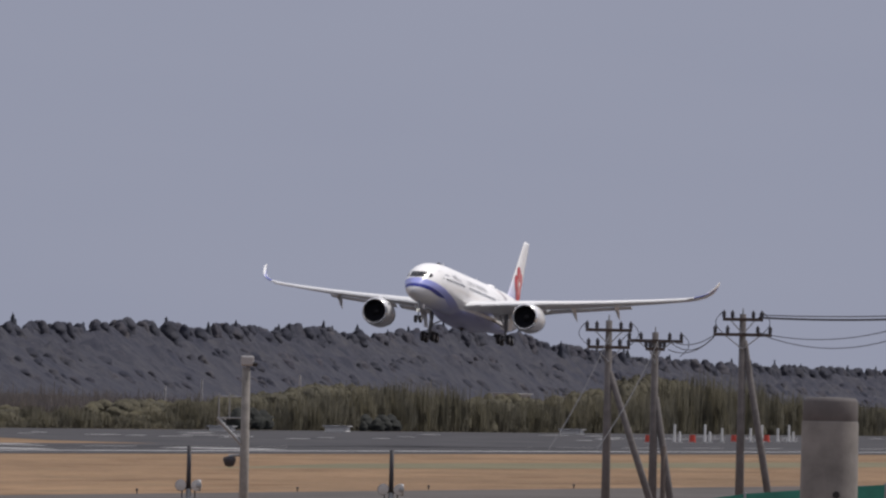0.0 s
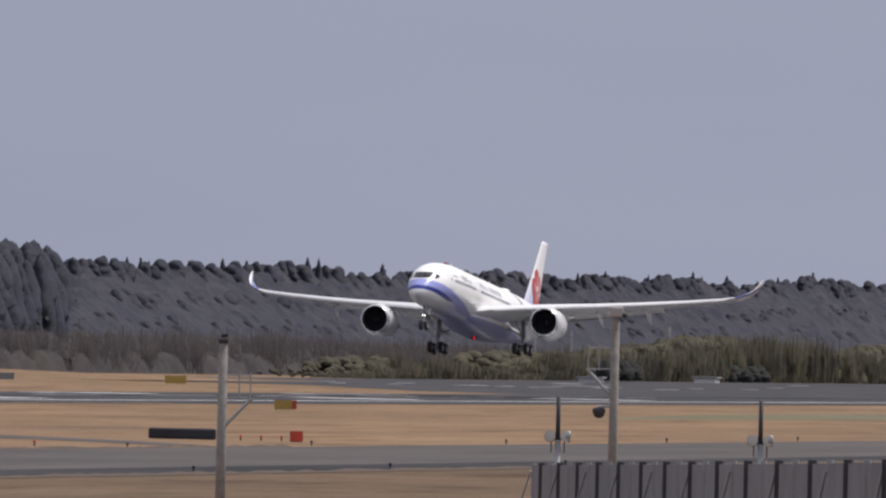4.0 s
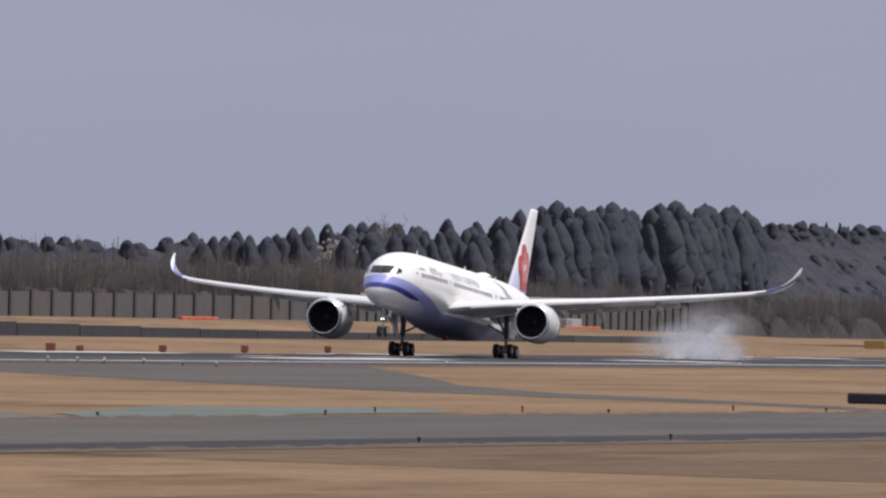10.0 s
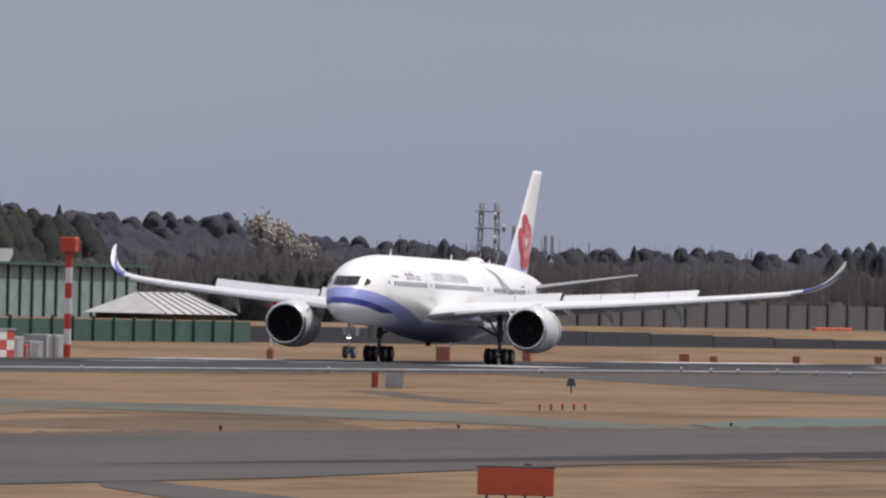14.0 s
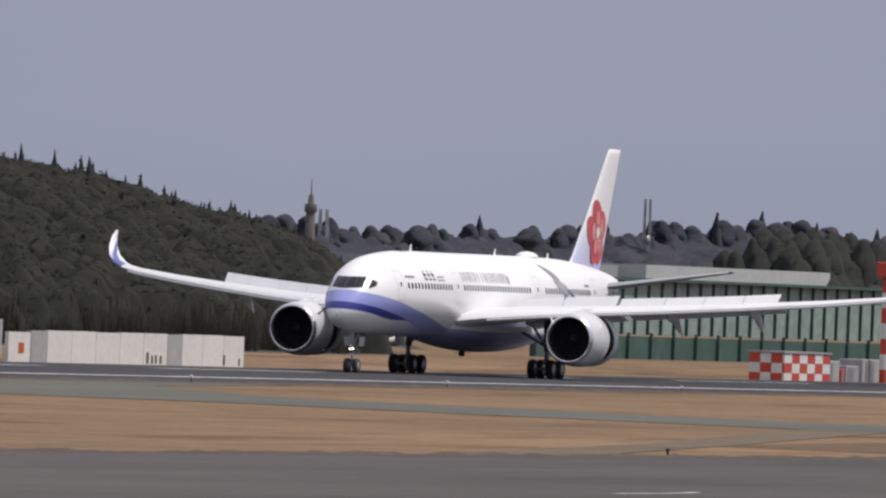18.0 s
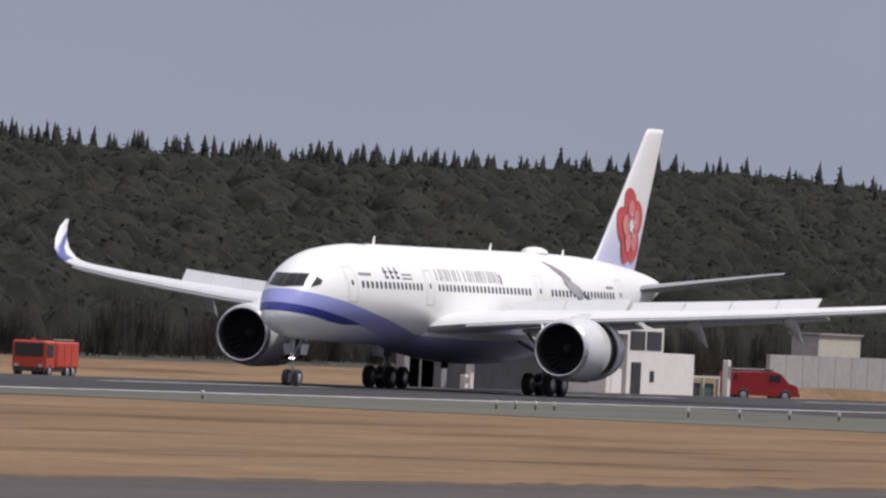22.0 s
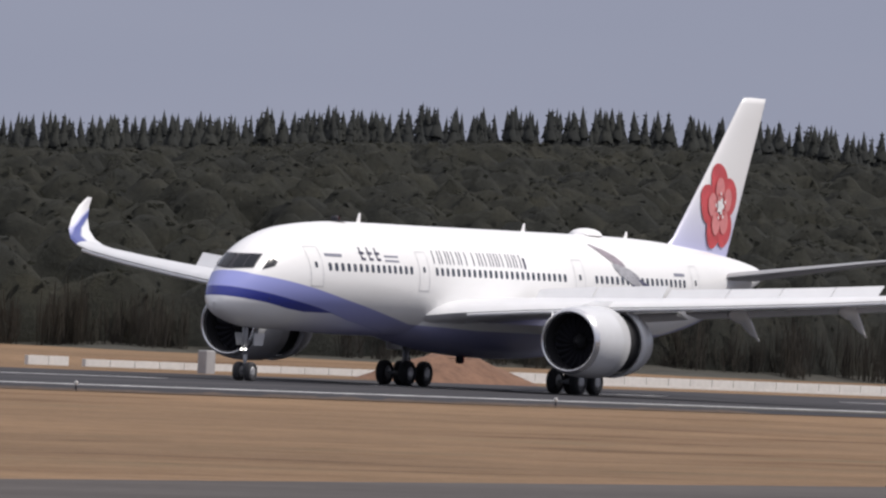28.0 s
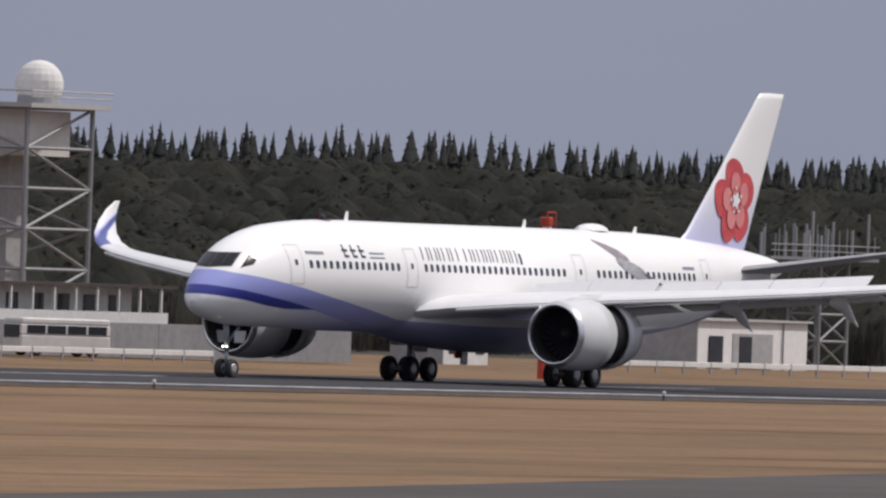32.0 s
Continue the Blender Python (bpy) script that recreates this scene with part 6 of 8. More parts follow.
white_lamp = field_lamp(517, 330, M["wall_white"], "small white runway edge light", "runway edge lights", 0.5)
for x, y in ((567, 330), (617, 330), (667, 330), (717, 330), (767, 330), (817, 330), (967, 330), (1017, 330), (1067, 330), (1117, 330), (1180, 330), (1240, 330), (1300, 330), (1420, 330), (1540, 330), (1329, 342), (1323, 338), (1324, 336), (1329, 334), (1318, 328), (1313, 324), (851.8, 327), (854.7, 327), (857.7, 327), (860.6, 327), (860, 319), (868, 319), (876, 319), (884, 319), (892, 319)):
    copy_thing(white_lamp, pose(x, y, 0))


def marker_box(x, y, w, h, material, label, group="runway markers"):
    m = thing("marker_board", label, "marker", group, x, y, dip(x, y), -70)
    part("face", Shape().box(-w / 2, w / 2, -0.2, 0.2, 0.1, h, 0.03), material, m)
    part("foot", Shape().box(-w * 0.3, w * 0.3, -0.12, 0.12, 0, 0.1), M["post_dark"], m)


for x, w in ((1672, 1.0), (1684, 0.75), (1719, 0.8), (1755, 0.8), (1793, 0.75)):
    marker_box(x, 430, w, w, M["sign_orange"], "small orange-red marker beside the runway")

# ---- beyond the runway: embankment and noise barriers ----
bank = []
for x in np.arange(1660, 2640, 20):
    hgt = float(np.interp(x, (1660, 1740, 2330, 2480, 2640), (0.0, 1.75, 2.0, 1.2, 0)))
    bank.append([(x, y, z - 0.02) for y, z in ((508, 0), (522, hgt * 0.45), (540, hgt), (575, hgt), (600, 0))])
single("embankment", Shape().grid(bank), M["grass"], "low grassy embankment behind the runway", "embankment", kind="structure", smooth=True)
retaining = thing("retaining_wall", "long low dark retaining wall below the embankment", "wall")
for k, x in enumerate(np.arange(1700, 2330, 30)):
    h = float(np.interp(x, (1900, 2000, 2090), (1.75, 1.2, 0.95)))
    part("panel", Shape().box(x, x + 29.6, 503, 504.2, 0, h), M["dark_wall"] if x < 2240 else M["post_dark"], retaining)


def barrier(name, x0, x1, y, z0, h, step, panel, label, post_w=0.35, base=0.0):
    f = thing(name, label, "fence")
    xs = np.arange(x0, x1 + 0.1, step)
    for k, x in enumerate(xs):
        part("post", Shape().box(x - post_w, x + post_w, y - 0.25, y + 0.1, z0, z0 + h + 0.25), M["post_dark"], f)
        if k and panel:
            part("panel", Shape().box(xs[k - 1] + post_w, x - post_w, y - 0.02, y + 0.06, z0 + base, z0 + h), panel, f)
    return f


barrier("noise_barrier", 2062, 2330, 556, 1.2, 3.95, 11.1, M["barrier"], "long grey mesh fence with evenly spaced dark posts", 0.55)
barrier("noise_barrier", 2336, 2556, 556, 1.0, 4.7, 5.5, M["barrier"], "tall grey noise barrier of framed panels", 0.4)
single("barrier_cap", Shape().box(2336, 2556, 555.6, 556.3, 5.72, 5.95), M["barrier_light"], "pale capping rail on the tall grey noise barrier", "rail", kind="structure")
barrier("noise_barrier", 2006, 2062, 552, 1.8, 3.0, 3.6, M["barrier_light"], "pale slatted fence on the embankment", 0.55)
for x, w, h, mk in ((2400, 9, 1.5, "wall_white"), (2440, 10, 1.7, "wall_grey"), (2425, 7, 1.4, "wall_grey")):
    shed = thing("site_container", "pale metal container standing before the barrier", "container", "containers", x, 549, 1.2)
    part("body", Shape().box(0, w, 0, 2.4, 0, h, 0.06), M[mk], shed)
    part("door", Shape().box(w * 0.1, w * 0.3, -0.03, -0.005, 0.1, h - 0.15), M["steel"], shed)
for x, y, w, z in ((2318, 541, 26, 1.0), (2172, 541, 20, 1.6), (2420, 545, 24, 1.1)):
    rail = thing("road_barrier", "row of orange-red plastic road barriers", "barrier", "road barriers", x, y, z)
    for k in range(5):
        part("segment", Shape().box(w * k / 5, w * (k + 0.94) / 5, -0.3, 0.3, 0, 0.75, 0.1), M["orange"], rail)

# low house, dark hedge wall and green fence on the way to the green buildings
house = thing("low_house", "low shed with a pale sloping roof and brown base", "shed", x=1940, y=560, z=1.0)
part("wall", Shape().box(-12, 16, 0, 8, 0, 1.6), M["dirt"], house, "brown base wall")
part("roof", Shape().add([(-14, -1, 1.5), (18, -1, 1.5), (13, 4, 4.0), (-9, 4, 4.0), (-14, 9, 1.5), (18, 9, 1.5)], [(0, 1, 2, 3), (3, 2, 5, 4), (0, 3, 4), (1, 5, 2)]), M["roof_pale"], house, "pale grey sloping roof")
for k in range(8):
    part("roof_rib", Shape().rod((-13 + 4 * k, -1.0, 1.56), (-8.6 + 3.05 * k, 4, 4.06), 0.12, n=6), M["roof_grey"], house)
low_green = thing("green_fence", "long dark green screen fence behind the runway", "fence")
for k, x in enumerate(np.arange(1555, 1736, 7.5)):
    part("panel", Shape().box(x, x + 7.35, 496, 496.4, 0, 2.25), M["green_dark"], low_green)
    part("post", Shape().box(x - 0.1, x + 0.1, 495.7, 496.0, 0, 2.6), M["green_dark"], low_green)
hall = thing("green_hall", "large hall with weathered green corrugated cladding and grey roof", "building")
for k, x in enumerate(np.arange(1842, 2052, 5.2)):
    part("cladding", Shape().box(x, x + 4.9, 600, 600.5, 0, 7.9), M["green_wall"], hall)
    part("rib", Shape().box(x + 4.88, x + 5.22, 599.7, 600.4, 0, 7.95), M["green_dark"], hall)
part("end_wall", Shape().box(1841.2, 1841.9, 600, 640, 0, 7.9), M["green_wall"], hall, "weathered green end wall")
part("roof", Shape().box(1835, 2056, 599, 640, 7.95, 8.3), M["green_dark"], hall, "dark green eaves")
part("parapet", Shape().box(1972, 2050, 615, 640, 8.3, 10.0), M["roof_pale"], hall, "pale upper storey")
part("parapet", Shape().box(1880, 1970, 618, 640, 8.3, 9.75), M["roof_grey"], hall, "grey upper storey")
slope = thing("loading_ramp", "sloping concrete ramp with pale edge beams", "ramp")
part("deck", Shape().add([(1515, 505, 0.0), (1545, 505, 2.6), (1600, 520, 2.6), (1500, 520, 0)], [(0, 1, 2, 3)]), M["wall_grey"], slope)
for x0 in (1500, 1528):
    part("edge_beam", Shape().rod((x0, 502, 1.0), (x0 + 17, 504, 2.1), 0.25, n=6), M["roof_pale"], slope)
pile = []
for x in np.arange(1485, 1545, 4):
    pile.append([(x, y, max(0, 2.7 * math.sin(math.pi * (x - 1483) / 62)) * max(0, 1 - abs(y - 514) / 16) - 0.02) for y in np.arange(498, 531, 4)])
single("earth_mound", Shape().grid(pile), M["grass"], "low mound of dry grass beside a ramp", "mound", smooth=True)


def dark_clump(name, x0, x1, y, low, high, material, label, n=24, seed=3, wide=1.4, deep=4):
    """A thicket of upright dense crowns between two heights, higher in its middle."""
    r2 = np.random.RandomState(seed)
    places = []
    for k in range(n):
        u = r2.uniform()
        hh = low + (high - low) * (math.sin(math.pi * u) ** 0.5) * r2.uniform(0.7, 1.0)
        places.append((x0 + (x1 - x0) * u, y + r2.uniform(-deep, deep), -0.2, hh * wide * r2.uniform(0.8, 1.2), hh, r2.uniform(0, 6.3), r2.randint(6)))
    return wood(name, PINES, places, material, label)


dark_clump("hedge", 1956, 2026, 560, 6.2, 8.6, M["cedar"], "dark evergreen hedge trees before the field houses", 60, 5, 1.0)
dark_clump("evergreen_grove", 2036, 2096, 622, 11, 16.2, M["cedar"], "round dark evergreen grove before the far wood", 44, 6, 1.2, 6)
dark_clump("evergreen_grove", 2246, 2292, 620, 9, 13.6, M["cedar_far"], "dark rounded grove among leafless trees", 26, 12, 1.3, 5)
# brownish bare woodland and shrubs in front of the far trees
r3 = np.random.RandomState(21)
bare, shrub = [], []
for x in np.arange(2062, 3320, 3.6):
    hgt = float(np.interp(x, (1780, 2000, 2250, 2400, 2560, 2650, 2800, 3000, 3320), (7, 9.5, 11.5, 11.0, 11.0, 9.0, 7.6, 7.6, 6)))
    for k in range(2):
        bare.append((x + r3.uniform(-2, 2), 602 + 6 * k + r3.uniform(-4, 4), 0.0, r3.uniform(2.2, 3.6), hgt * r3.uniform(0.75, 1.2), r3.uniform(0, 6.3), r3.randint(6)))
WILLOW = [(2860, 1.0), (2900, 2.2), (2912, 3.8), (2942, 4.9), (2980, 3.8), (3015, 1.6), (3030, 1.8), (3060, 6.0), (3091, 6.7), (3140, 6.2), (3197, 7.6), (3245, 9.2), (3292, 11.0), (3345, 10.8), (3385, 9.2), (3425, 7.4), (3470, 7.6), (3510, 9.8), (3560, 8.2), (3600, 9.6), (3650, 12.4), (3700, 15.4), (3740, 14.2), (3770, 13.0), (3820, 10.2), (3900, 8.2), (4600, 6.5)]
osier = []
for x in np.arange(2860, 4600, 3.0):
    hgt = float(np.interp(x, [p[0] for p in WILLOW], [p[1] for p in WILLOW]))
    for k in range(4):
        w, h = min(r3.uniform(1.6, 3.0), 0.35 * hgt), r3.uniform(0.30, 0.42) * hgt
        top = hgt * (0.45 + 0.17 * k) * r3.uniform(0.9, 1.0)
        shrub.append((x + r3.uniform(-3, 3), 562 + 4 * k + r3.uniform(-3, 3), top - h, w, h, r3.uniform(0, 6.3), r3.randint(6)))
    for k in range(2):
        osier.append((x + r3.uniform(-2.5, 2.5), 558 + 5 * k + r3.uniform(-3, 3), 0.0, r3.uniform(1.6, 2.6), hgt * r3.uniform(0.62, 1.0), r3.uniform(0, 6.3), r3.randint(6)))
domes = []
for x in np.arange(2066, 3320, 3.2):
    hgt = float(np.interp(x, (1780, 2000, 2250, 2400, 2560, 2650, 2800, 3000, 3320), (7, 9.5, 11.5, 11.0, 11.0, 9.0, 7.6, 7.6, 6)))
    for k in range(4):
        w = r3.uniform(1.8, 3.4)
        domes.append((x + r3.uniform(-2, 2), 601 + 4 * k + r3.uniform(-2, 2), hgt * (0.55 + 0.13 * k) * r3.uniform(0.88, 1.0), w, w * r3.uniform(0.7, 1.3)))
X, Y = np.meshgrid(np.arange(2062, 3324, 1.6), np.arange(596, 622, 1.3))
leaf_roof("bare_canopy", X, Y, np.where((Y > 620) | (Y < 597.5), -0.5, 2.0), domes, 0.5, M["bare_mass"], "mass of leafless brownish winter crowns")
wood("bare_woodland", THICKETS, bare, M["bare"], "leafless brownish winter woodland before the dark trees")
wood("spring_shrubs", CROWNS_FAR, shrub, M["willow"], "olive green spring shrubs along the far edge of the field")
wood("willow_rods", OSIERS, osier, M["willow"], "upright olive willow rods among the far shrubs")
dark_clump("dark_bush", 3060, 3100, 552, 2.5, 4.6, M["cedar"], "round dark bush among olive shrubs", 14, 8, 2.4, 2)
dark_clump("dark_bush", 3210, 3245, 552, 2.0, 3.8, M["cedar"], "round dark bush among olive shrubs", 12, 9, 2.4, 2)
# tall bare tree and pale blossom on the skyline
for x, z, w, m, lab in ((2649, 13.5, 5.6, "bare", "tall bare pale tree rising over the dark wood"), (2203, 12.8, 2.4, "blossom", "pale blossoming tree on the skyline"), (2212, 11.6, 2.2, "blossom", "pale blossoming tree on the skyline"), (2222, 9.4, 2.6, "blossom", "pale blossoming tree on the skyline"), (2615, 9.5, 3.6, "blossom", "pale brown tree before the dark cedars")):
    t = thing("tree", lab, "tree", x=x, y=626)
    part("trunk", Shape().rod((0, 0, 0), (0, 0, z), 0.35, 0.12, 8).rod((0, 0, z * 0.6), (w * 0.6, 0, z + 1), 0.16, 0.04, 6).rod((0, 0, z * 0.55), (-w * 0.6, 0.4, z + 0.6), 0.16, 0.04, 6), M["bark"], t, smooth=True)
    rt, twigs = random.Random(int(x)), Shape()
    for k in range(70 if m == "bare" else 50):
        root = Vector((0, 0, z * rt.uniform(0.55, 1.0)))
        tip = root + Vector((rt.gauss(0, w * 0.5), rt.gauss(0, w * 0.4), rt.uniform(0.3, 1.2) * w))
        twigs.rod(root, tip, 0.09, 0.02, 3, False)
        for q in range(3):
            u = rt.uniform(0.4, 0.95)
            a = root.lerp(tip, u)
            twigs.rod(a, a + Vector((rt.gauss(0, 0.22), rt.gauss(0, 0.2), rt.uniform(0.05, 0.3))) * w, 0.045, 0.012, 3, False)
    part("twig_spray", twigs, M["twig"], t, "fan of thin pale branches")
    if m == "blossom":
        bl = Shape()
        for k in range(260):
            c = Vector((rt.gauss(0, w * 0.42), rt.gauss(0, w * 0.4), z + rt.gauss(0.35, 0.45) * w))
            bl.rod(c, c + Vector((rt.uniform(-0.3, 0.3), rt.uniform(-0.2, 0.2), rt.uniform(0.1, 0.4))), 0.26, 0.1, 5)
        part("blossom", bl, M["blossom"], t, "pale blossom clumps")


# lattice masts and tall chimneys on the skyline
def lattice_mast(x, y, top, w0, w1, label, dishes=0, base=0.0, material="steel", levels=8):
    m = thing("lattice_mast", label, "mast", "skyline masts", x, y, base)
    top -= base
    for sx in (-1, 1):
        for sy in (-1, 1):
            part("leg", Shape().rod((sx * w0, sy * w0, 0), (sx * w1, sy * w1, top), 0.10, 0.08, 6), M[material], m)
    braces = Shape()
    for k in range(levels):
        u, v = k / levels, (k + 1) / levels
        a, b = w0 + (w1 - w0) * u, w0 + (w1 - w0) * v
        for sy in (-1, 1):
            braces.rod((-a, sy * a, top * u), (b, sy * b, top * v), 0.08, n=5).rod((a, sy * a, top * u), (-b, sy * b, top * v), 0.08, n=5)
            braces.rod((-b, sy * b, top * v), (b, sy * b, top * v), 0.08, n=5)
    part("bracing", braces, M[material], m, "crossed steel bracing")
    for k in range(dishes):
        z = top * (0.72 + 0.09 * k)
        part("dish", Shape().turned([(-0.2, 0.05), (-0.1, 0.5), (0.1, 0.62)], (w1 * (1 if k % 2 else -1) * 2.2, -w1 * 1.5, z), "y", 14), M["steel"], m, "grey microwave dish", True)
    for z in (0.80, 0.93) if dishes > 1 else ():
        part("platform", Shape().box(-w1 * 1.5, w1 * 1.5, -w1 * 1.5, w1 * 1.5, top * z, top * z + 0.16), M[material], m)
    return m


lattice_mast(2373, 640, 18.8, 1.7, 1.1, "grey lattice radio mast with dishes above the trees", 3)
lattice_mast(2393, 641, 15.6, 0.9, 0.6, "thin grey lattice mast above the trees")
lattice_mast(2407, 640, 14.4, 0.8, 0.5, "thin dark lattice mast above the trees", 1)
lattice_mast(2055, 641, 18.4, 0.45, 0.32, "slim grey lattice mast over the dark wood", 1)
lattice_mast(1925, 641, 15.0, 0.7, 0.4, "thin dark lattice mast over the dark wood", 0)
spire = thing("observation_tower", "grey tower with a pointed top above the trees", "tower", "skyline masts", 1917, 640)
part("shaft", Shape().rod((0, 0, 0), (0, 0, 14.6), 0.72, 0.56, 12), M["dark_concrete"], spire, smooth=True)
part("head", Shape().turned([(14.5, 0.56), (14.7, 0.78), (15.5, 0.74), (15.6, 0.4), (16.6, 0.3), (16.7, 0.1), (18.6, 0.03)], (0, 0, 0), "z", 12), M["dark_concrete"], spire, "pointed tower head", True)
for x, z in ((3300, 9.4), (3412, 10.8), (3260, 8.0)):
    pylon = thing("far_pole", "thin pale pole standing before the far wood", "pole", "far poles", x, 600)
    part("pole", Shape().rod((0, 0, 0), (0, 0, z), 0.3, 0.22, 6), M["wall_grey"], pylon)
    part("crossarm", Shape().box(-0.9, 0.9, -0.1, 0.1, z - 0.8, z - 0.6), M["wall_grey"], pylon)


# red and white obstruction posts
def striped_mast(x, y, h, r, bands, top_box, label, z0=0.0, low_box=None, rails=True):
    m = thing("striped_mast", label, "mast", "red and white masts", x, y, z0)
    for k in range(bands):
        part("band", Shape().rod((0, 0, h * k / bands), (0, 0, h * (k + 1) / bands), r, n=10), M["red"] if k % 2 == 0 else M["wall_white"], m)
    if top_box:
        part("head", Shape().box(-top_box, top_box, -top_box, top_box, h, h + top_box * 1.9, 0.08), M["red"], m, "red box head")
        if rails:
            part("railing", Shape().rod((-top_box * 1.6, -top_box, h), (-top_box * 1.6, -top_box, h + 0.9), 0.05, n=5).rod((top_box * 1.6, -top_box, h), (top_box * 1.6, -top_box, h + 0.9), 0.05, n=5).rod((-top_box * 1.6, -top_box, h + 0.9), (top_box * 1.6, -top_box, h + 0.9), 0.05, n=5), M["red"], m)
    if low_box:
        part("cabinet", Shape().box(-low_box, low_box, -low_box, low_box, 0, low_box * 2.2, 0.06), M["red"], m, "red equipment cabinet")
    return m


striped_mast(726.3, 430, 9.5, 0.30, 6, 0.32, "red and white banded mast with a red lamp head", -0.3)
striped_mast(1434, 425, 9.5, 0.32, 7, 0.7, "red and white banded mast with a red boxed head", -0.75)
pole = striped_mast(1521, 431, 6.4, 0.12, 6, None, "slim faded red and white banded pole", -0.6)
part("cabinet", Shape().box(-0.3, 0.3, -0.3, 0.3, 0, 0.9, 0.04), M["sign_orange"], pole, "small orange cabinet at the foot")
antenna = thing("antenna", "red and white antenna frame on a red cabinet", "antenna", "", 1578.5, 430, -0.7, 20)
part("cabinet", Shape().box(-0.65, 0.65, -0.65, 0.65, 0, 1.45, 0.06), M["sign_orange"], antenna, "faded red equipment cabinet")
for sx in (-1, 1):
    for sy in (-1, 1):
        part("leg", Shape().rod((sx * 0.55, sy * 0.75, 1.4), (sx * 0.55, sy * 0.95, 3.7), 0.06, n=6), M["sign_orange"] if sx < 0 else M["wall_white"], antenna)
part("bracing", Shape().rod((-0.55, -0.8, 1.6), (-0.55, 0.9, 3.5), 0.045, n=5), M["wall_white"], antenna)
part("bracing", Shape().rod((-0.55, 0.8, 1.6), (-0.55, -0.9, 3.5), 0.045, n=5), M["sign_orange"], antenna)
part("platform", Shape().box(-0.8, 0.8, -1.9, 1.9, 3.3, 3.42), M["sign_orange"], antenna)
for k in range(6):
    part("element", Shape().box(-0.35, 0.35, -1.85 + 0.65 * k, -1.42 + 0.65 * k, 3.42, 3.95 if k % 2 else 4.15, 0.04), M["wall_white"] if k % 2 else M["sign_orange"], antenna)
buoy = thing("marker_mast", "short white post with an orange dome and red foot", "mast", "", 1610, 430, -0.6)
part("foot", Shape().box(-0.4, 0.4, -0.4, 0.4, 0, 0.95, 0.05), M["sign_orange"], buoy)
part("post", Shape().box(-0.28, 0.28, -0.28, 0.28, 0.95, 2.7, 0.04), M["wall_white"], buoy)
part("dome", Shape().turned([(2.6, 0.62), (2.9, 0.72), (3.4, 0.66), (3.9, 0.35), (4.05, 0.02)], (0, 0, 0), "z", 14), M["sign_orange"], buoy, "faded orange dome", True)

# chequered hut and grey cabinets
hut = thing("chequered_hut", "small red and white chequered equipment hut", "hut", x=1404, y=425, z=-0.75)
for i in range(6):
    for j in range(3):
        part("panel", Shape().box(i * 2.3, i * 2.3 + 2.26, 0, 0.2, j * 0.85, j * 0.85 + 0.82), M["red"] if (i + j) % 2 else M["wall_white"], hut)
for i in range(3):
    for j in range(3):
        part("panel", Shape().box(-0.1, 0.1, 0.2 + i * 1.0, 1.16 + i * 1.0, j * 0.85, j * 0.85 + 0.82), M["wall_white"] if (i + j) % 2 else M["red"], hut)
part("roof", Shape().box(-0.2, 14.0, -0.1, 3.4, 2.55, 2.7), M["roof_grey"], hut)
for x, w, h, mk in ((1419, 5, 2.0, "wall_grey"), (1426, 4, 1.6, "roof_grey"), (1431, 6, 2.2, "wall_grey"), (1424.5, 1.2, 1.3, "red")):
    c = thing("equipment_cabinet", "grey equipment cabinet behind the runway", "cabinet", "equipment cabinets", x, 426, -0.75)
    part("body", Shape().box(0, w, 0, 2.2, 0, h, 0.05), M[mk], c)
    part("door", Shape().box(w * 0.15, w * 0.6, -0.03, -0.005, 0.1, h - 0.2), M["steel"], c)


# ---- the apron side: buildings, walls and vehicles ----
def windows(parent, face, items, x0, y0):
    """Recessed windows: face 'front' looks to -y, 'end' looks to -x. items: along, z0, width, height."""
    for a, z, w, h in items:
        if face == "front":
            win = part("window", Shape().box(x0 + a, x0 + a + w, y0 - 0.05, y0 - 0.005, z, z + h), M["post_dark"], parent, "dark framed window")
            part("pane", Shape().box(x0 + a + 0.08, x0 + a + w - 0.08, y0 - 0.07, y0 - 0.052, z + 0.06, z + h - 0.06), M["glass"], win)
        else:
            win = part("window", Shape().box(x0 - 0.05, x0 - 0.005, y0 + a, y0 + a + w, z, z + h), M["post_dark"], parent, "dark framed window")
            part("pane", Shape().box(x0 - 0.07, x0 - 0.052, y0 + a + 0.06, y0 + a + w - 0.06, z + 0.06, z + h - 0.06), M["glass"], win)


Z0 = -0.95
ops = thing("operations_hut", "white two-storey operations hut with roof aerials", "building", x=1141.9, y=430, z=Z0)
part("wall", Shape().box(0, 0.9, 0, 3.8, 0, 5.2), M["wall_bright"], ops, "white rendered end wall")
part("wall", Shape().box(0.9, 4.1, 1.2, 3.8, 0, 5.25), M["wall_grey"], ops, "grey recessed stair wall")
part("wall", Shape().box(4.1, 11.5, 0, 3.8, 0, 5.5), M["wall_bright"], ops, "white rendered wall")
part("wall", Shape().box(11.5, 18.6, 0.2, 3.4, 0, 3.3), M["wall_bright"], ops, "low white annex wall")
part("roof", Shape().box(0.05, 11.4, 0.05, 3.7, 5.2, 5.62), M["roof_grey"], ops, "flat grey roof slab")
part("lintel", Shape().box(0.9, 4.1, 0.0, 0.35, 4.6, 5.45), M["wall_bright"], ops)
part("stair_screen", Shape().box(1.3, 3.4, 0.1, 0.25, 0, 2.1), M["wall_bright"], ops, "white stair screen wall")
windows(ops, "front", [(4.6, 3.5, 3.0, 1.35), (8.0, 3.5, 3.0, 1.35), (8.9, 1.2, 0.8, 0.8)], 0, 0)
windows(ops, "front", [(1.2, 3.2, 2.4, 1.2)], 0, 1.2)
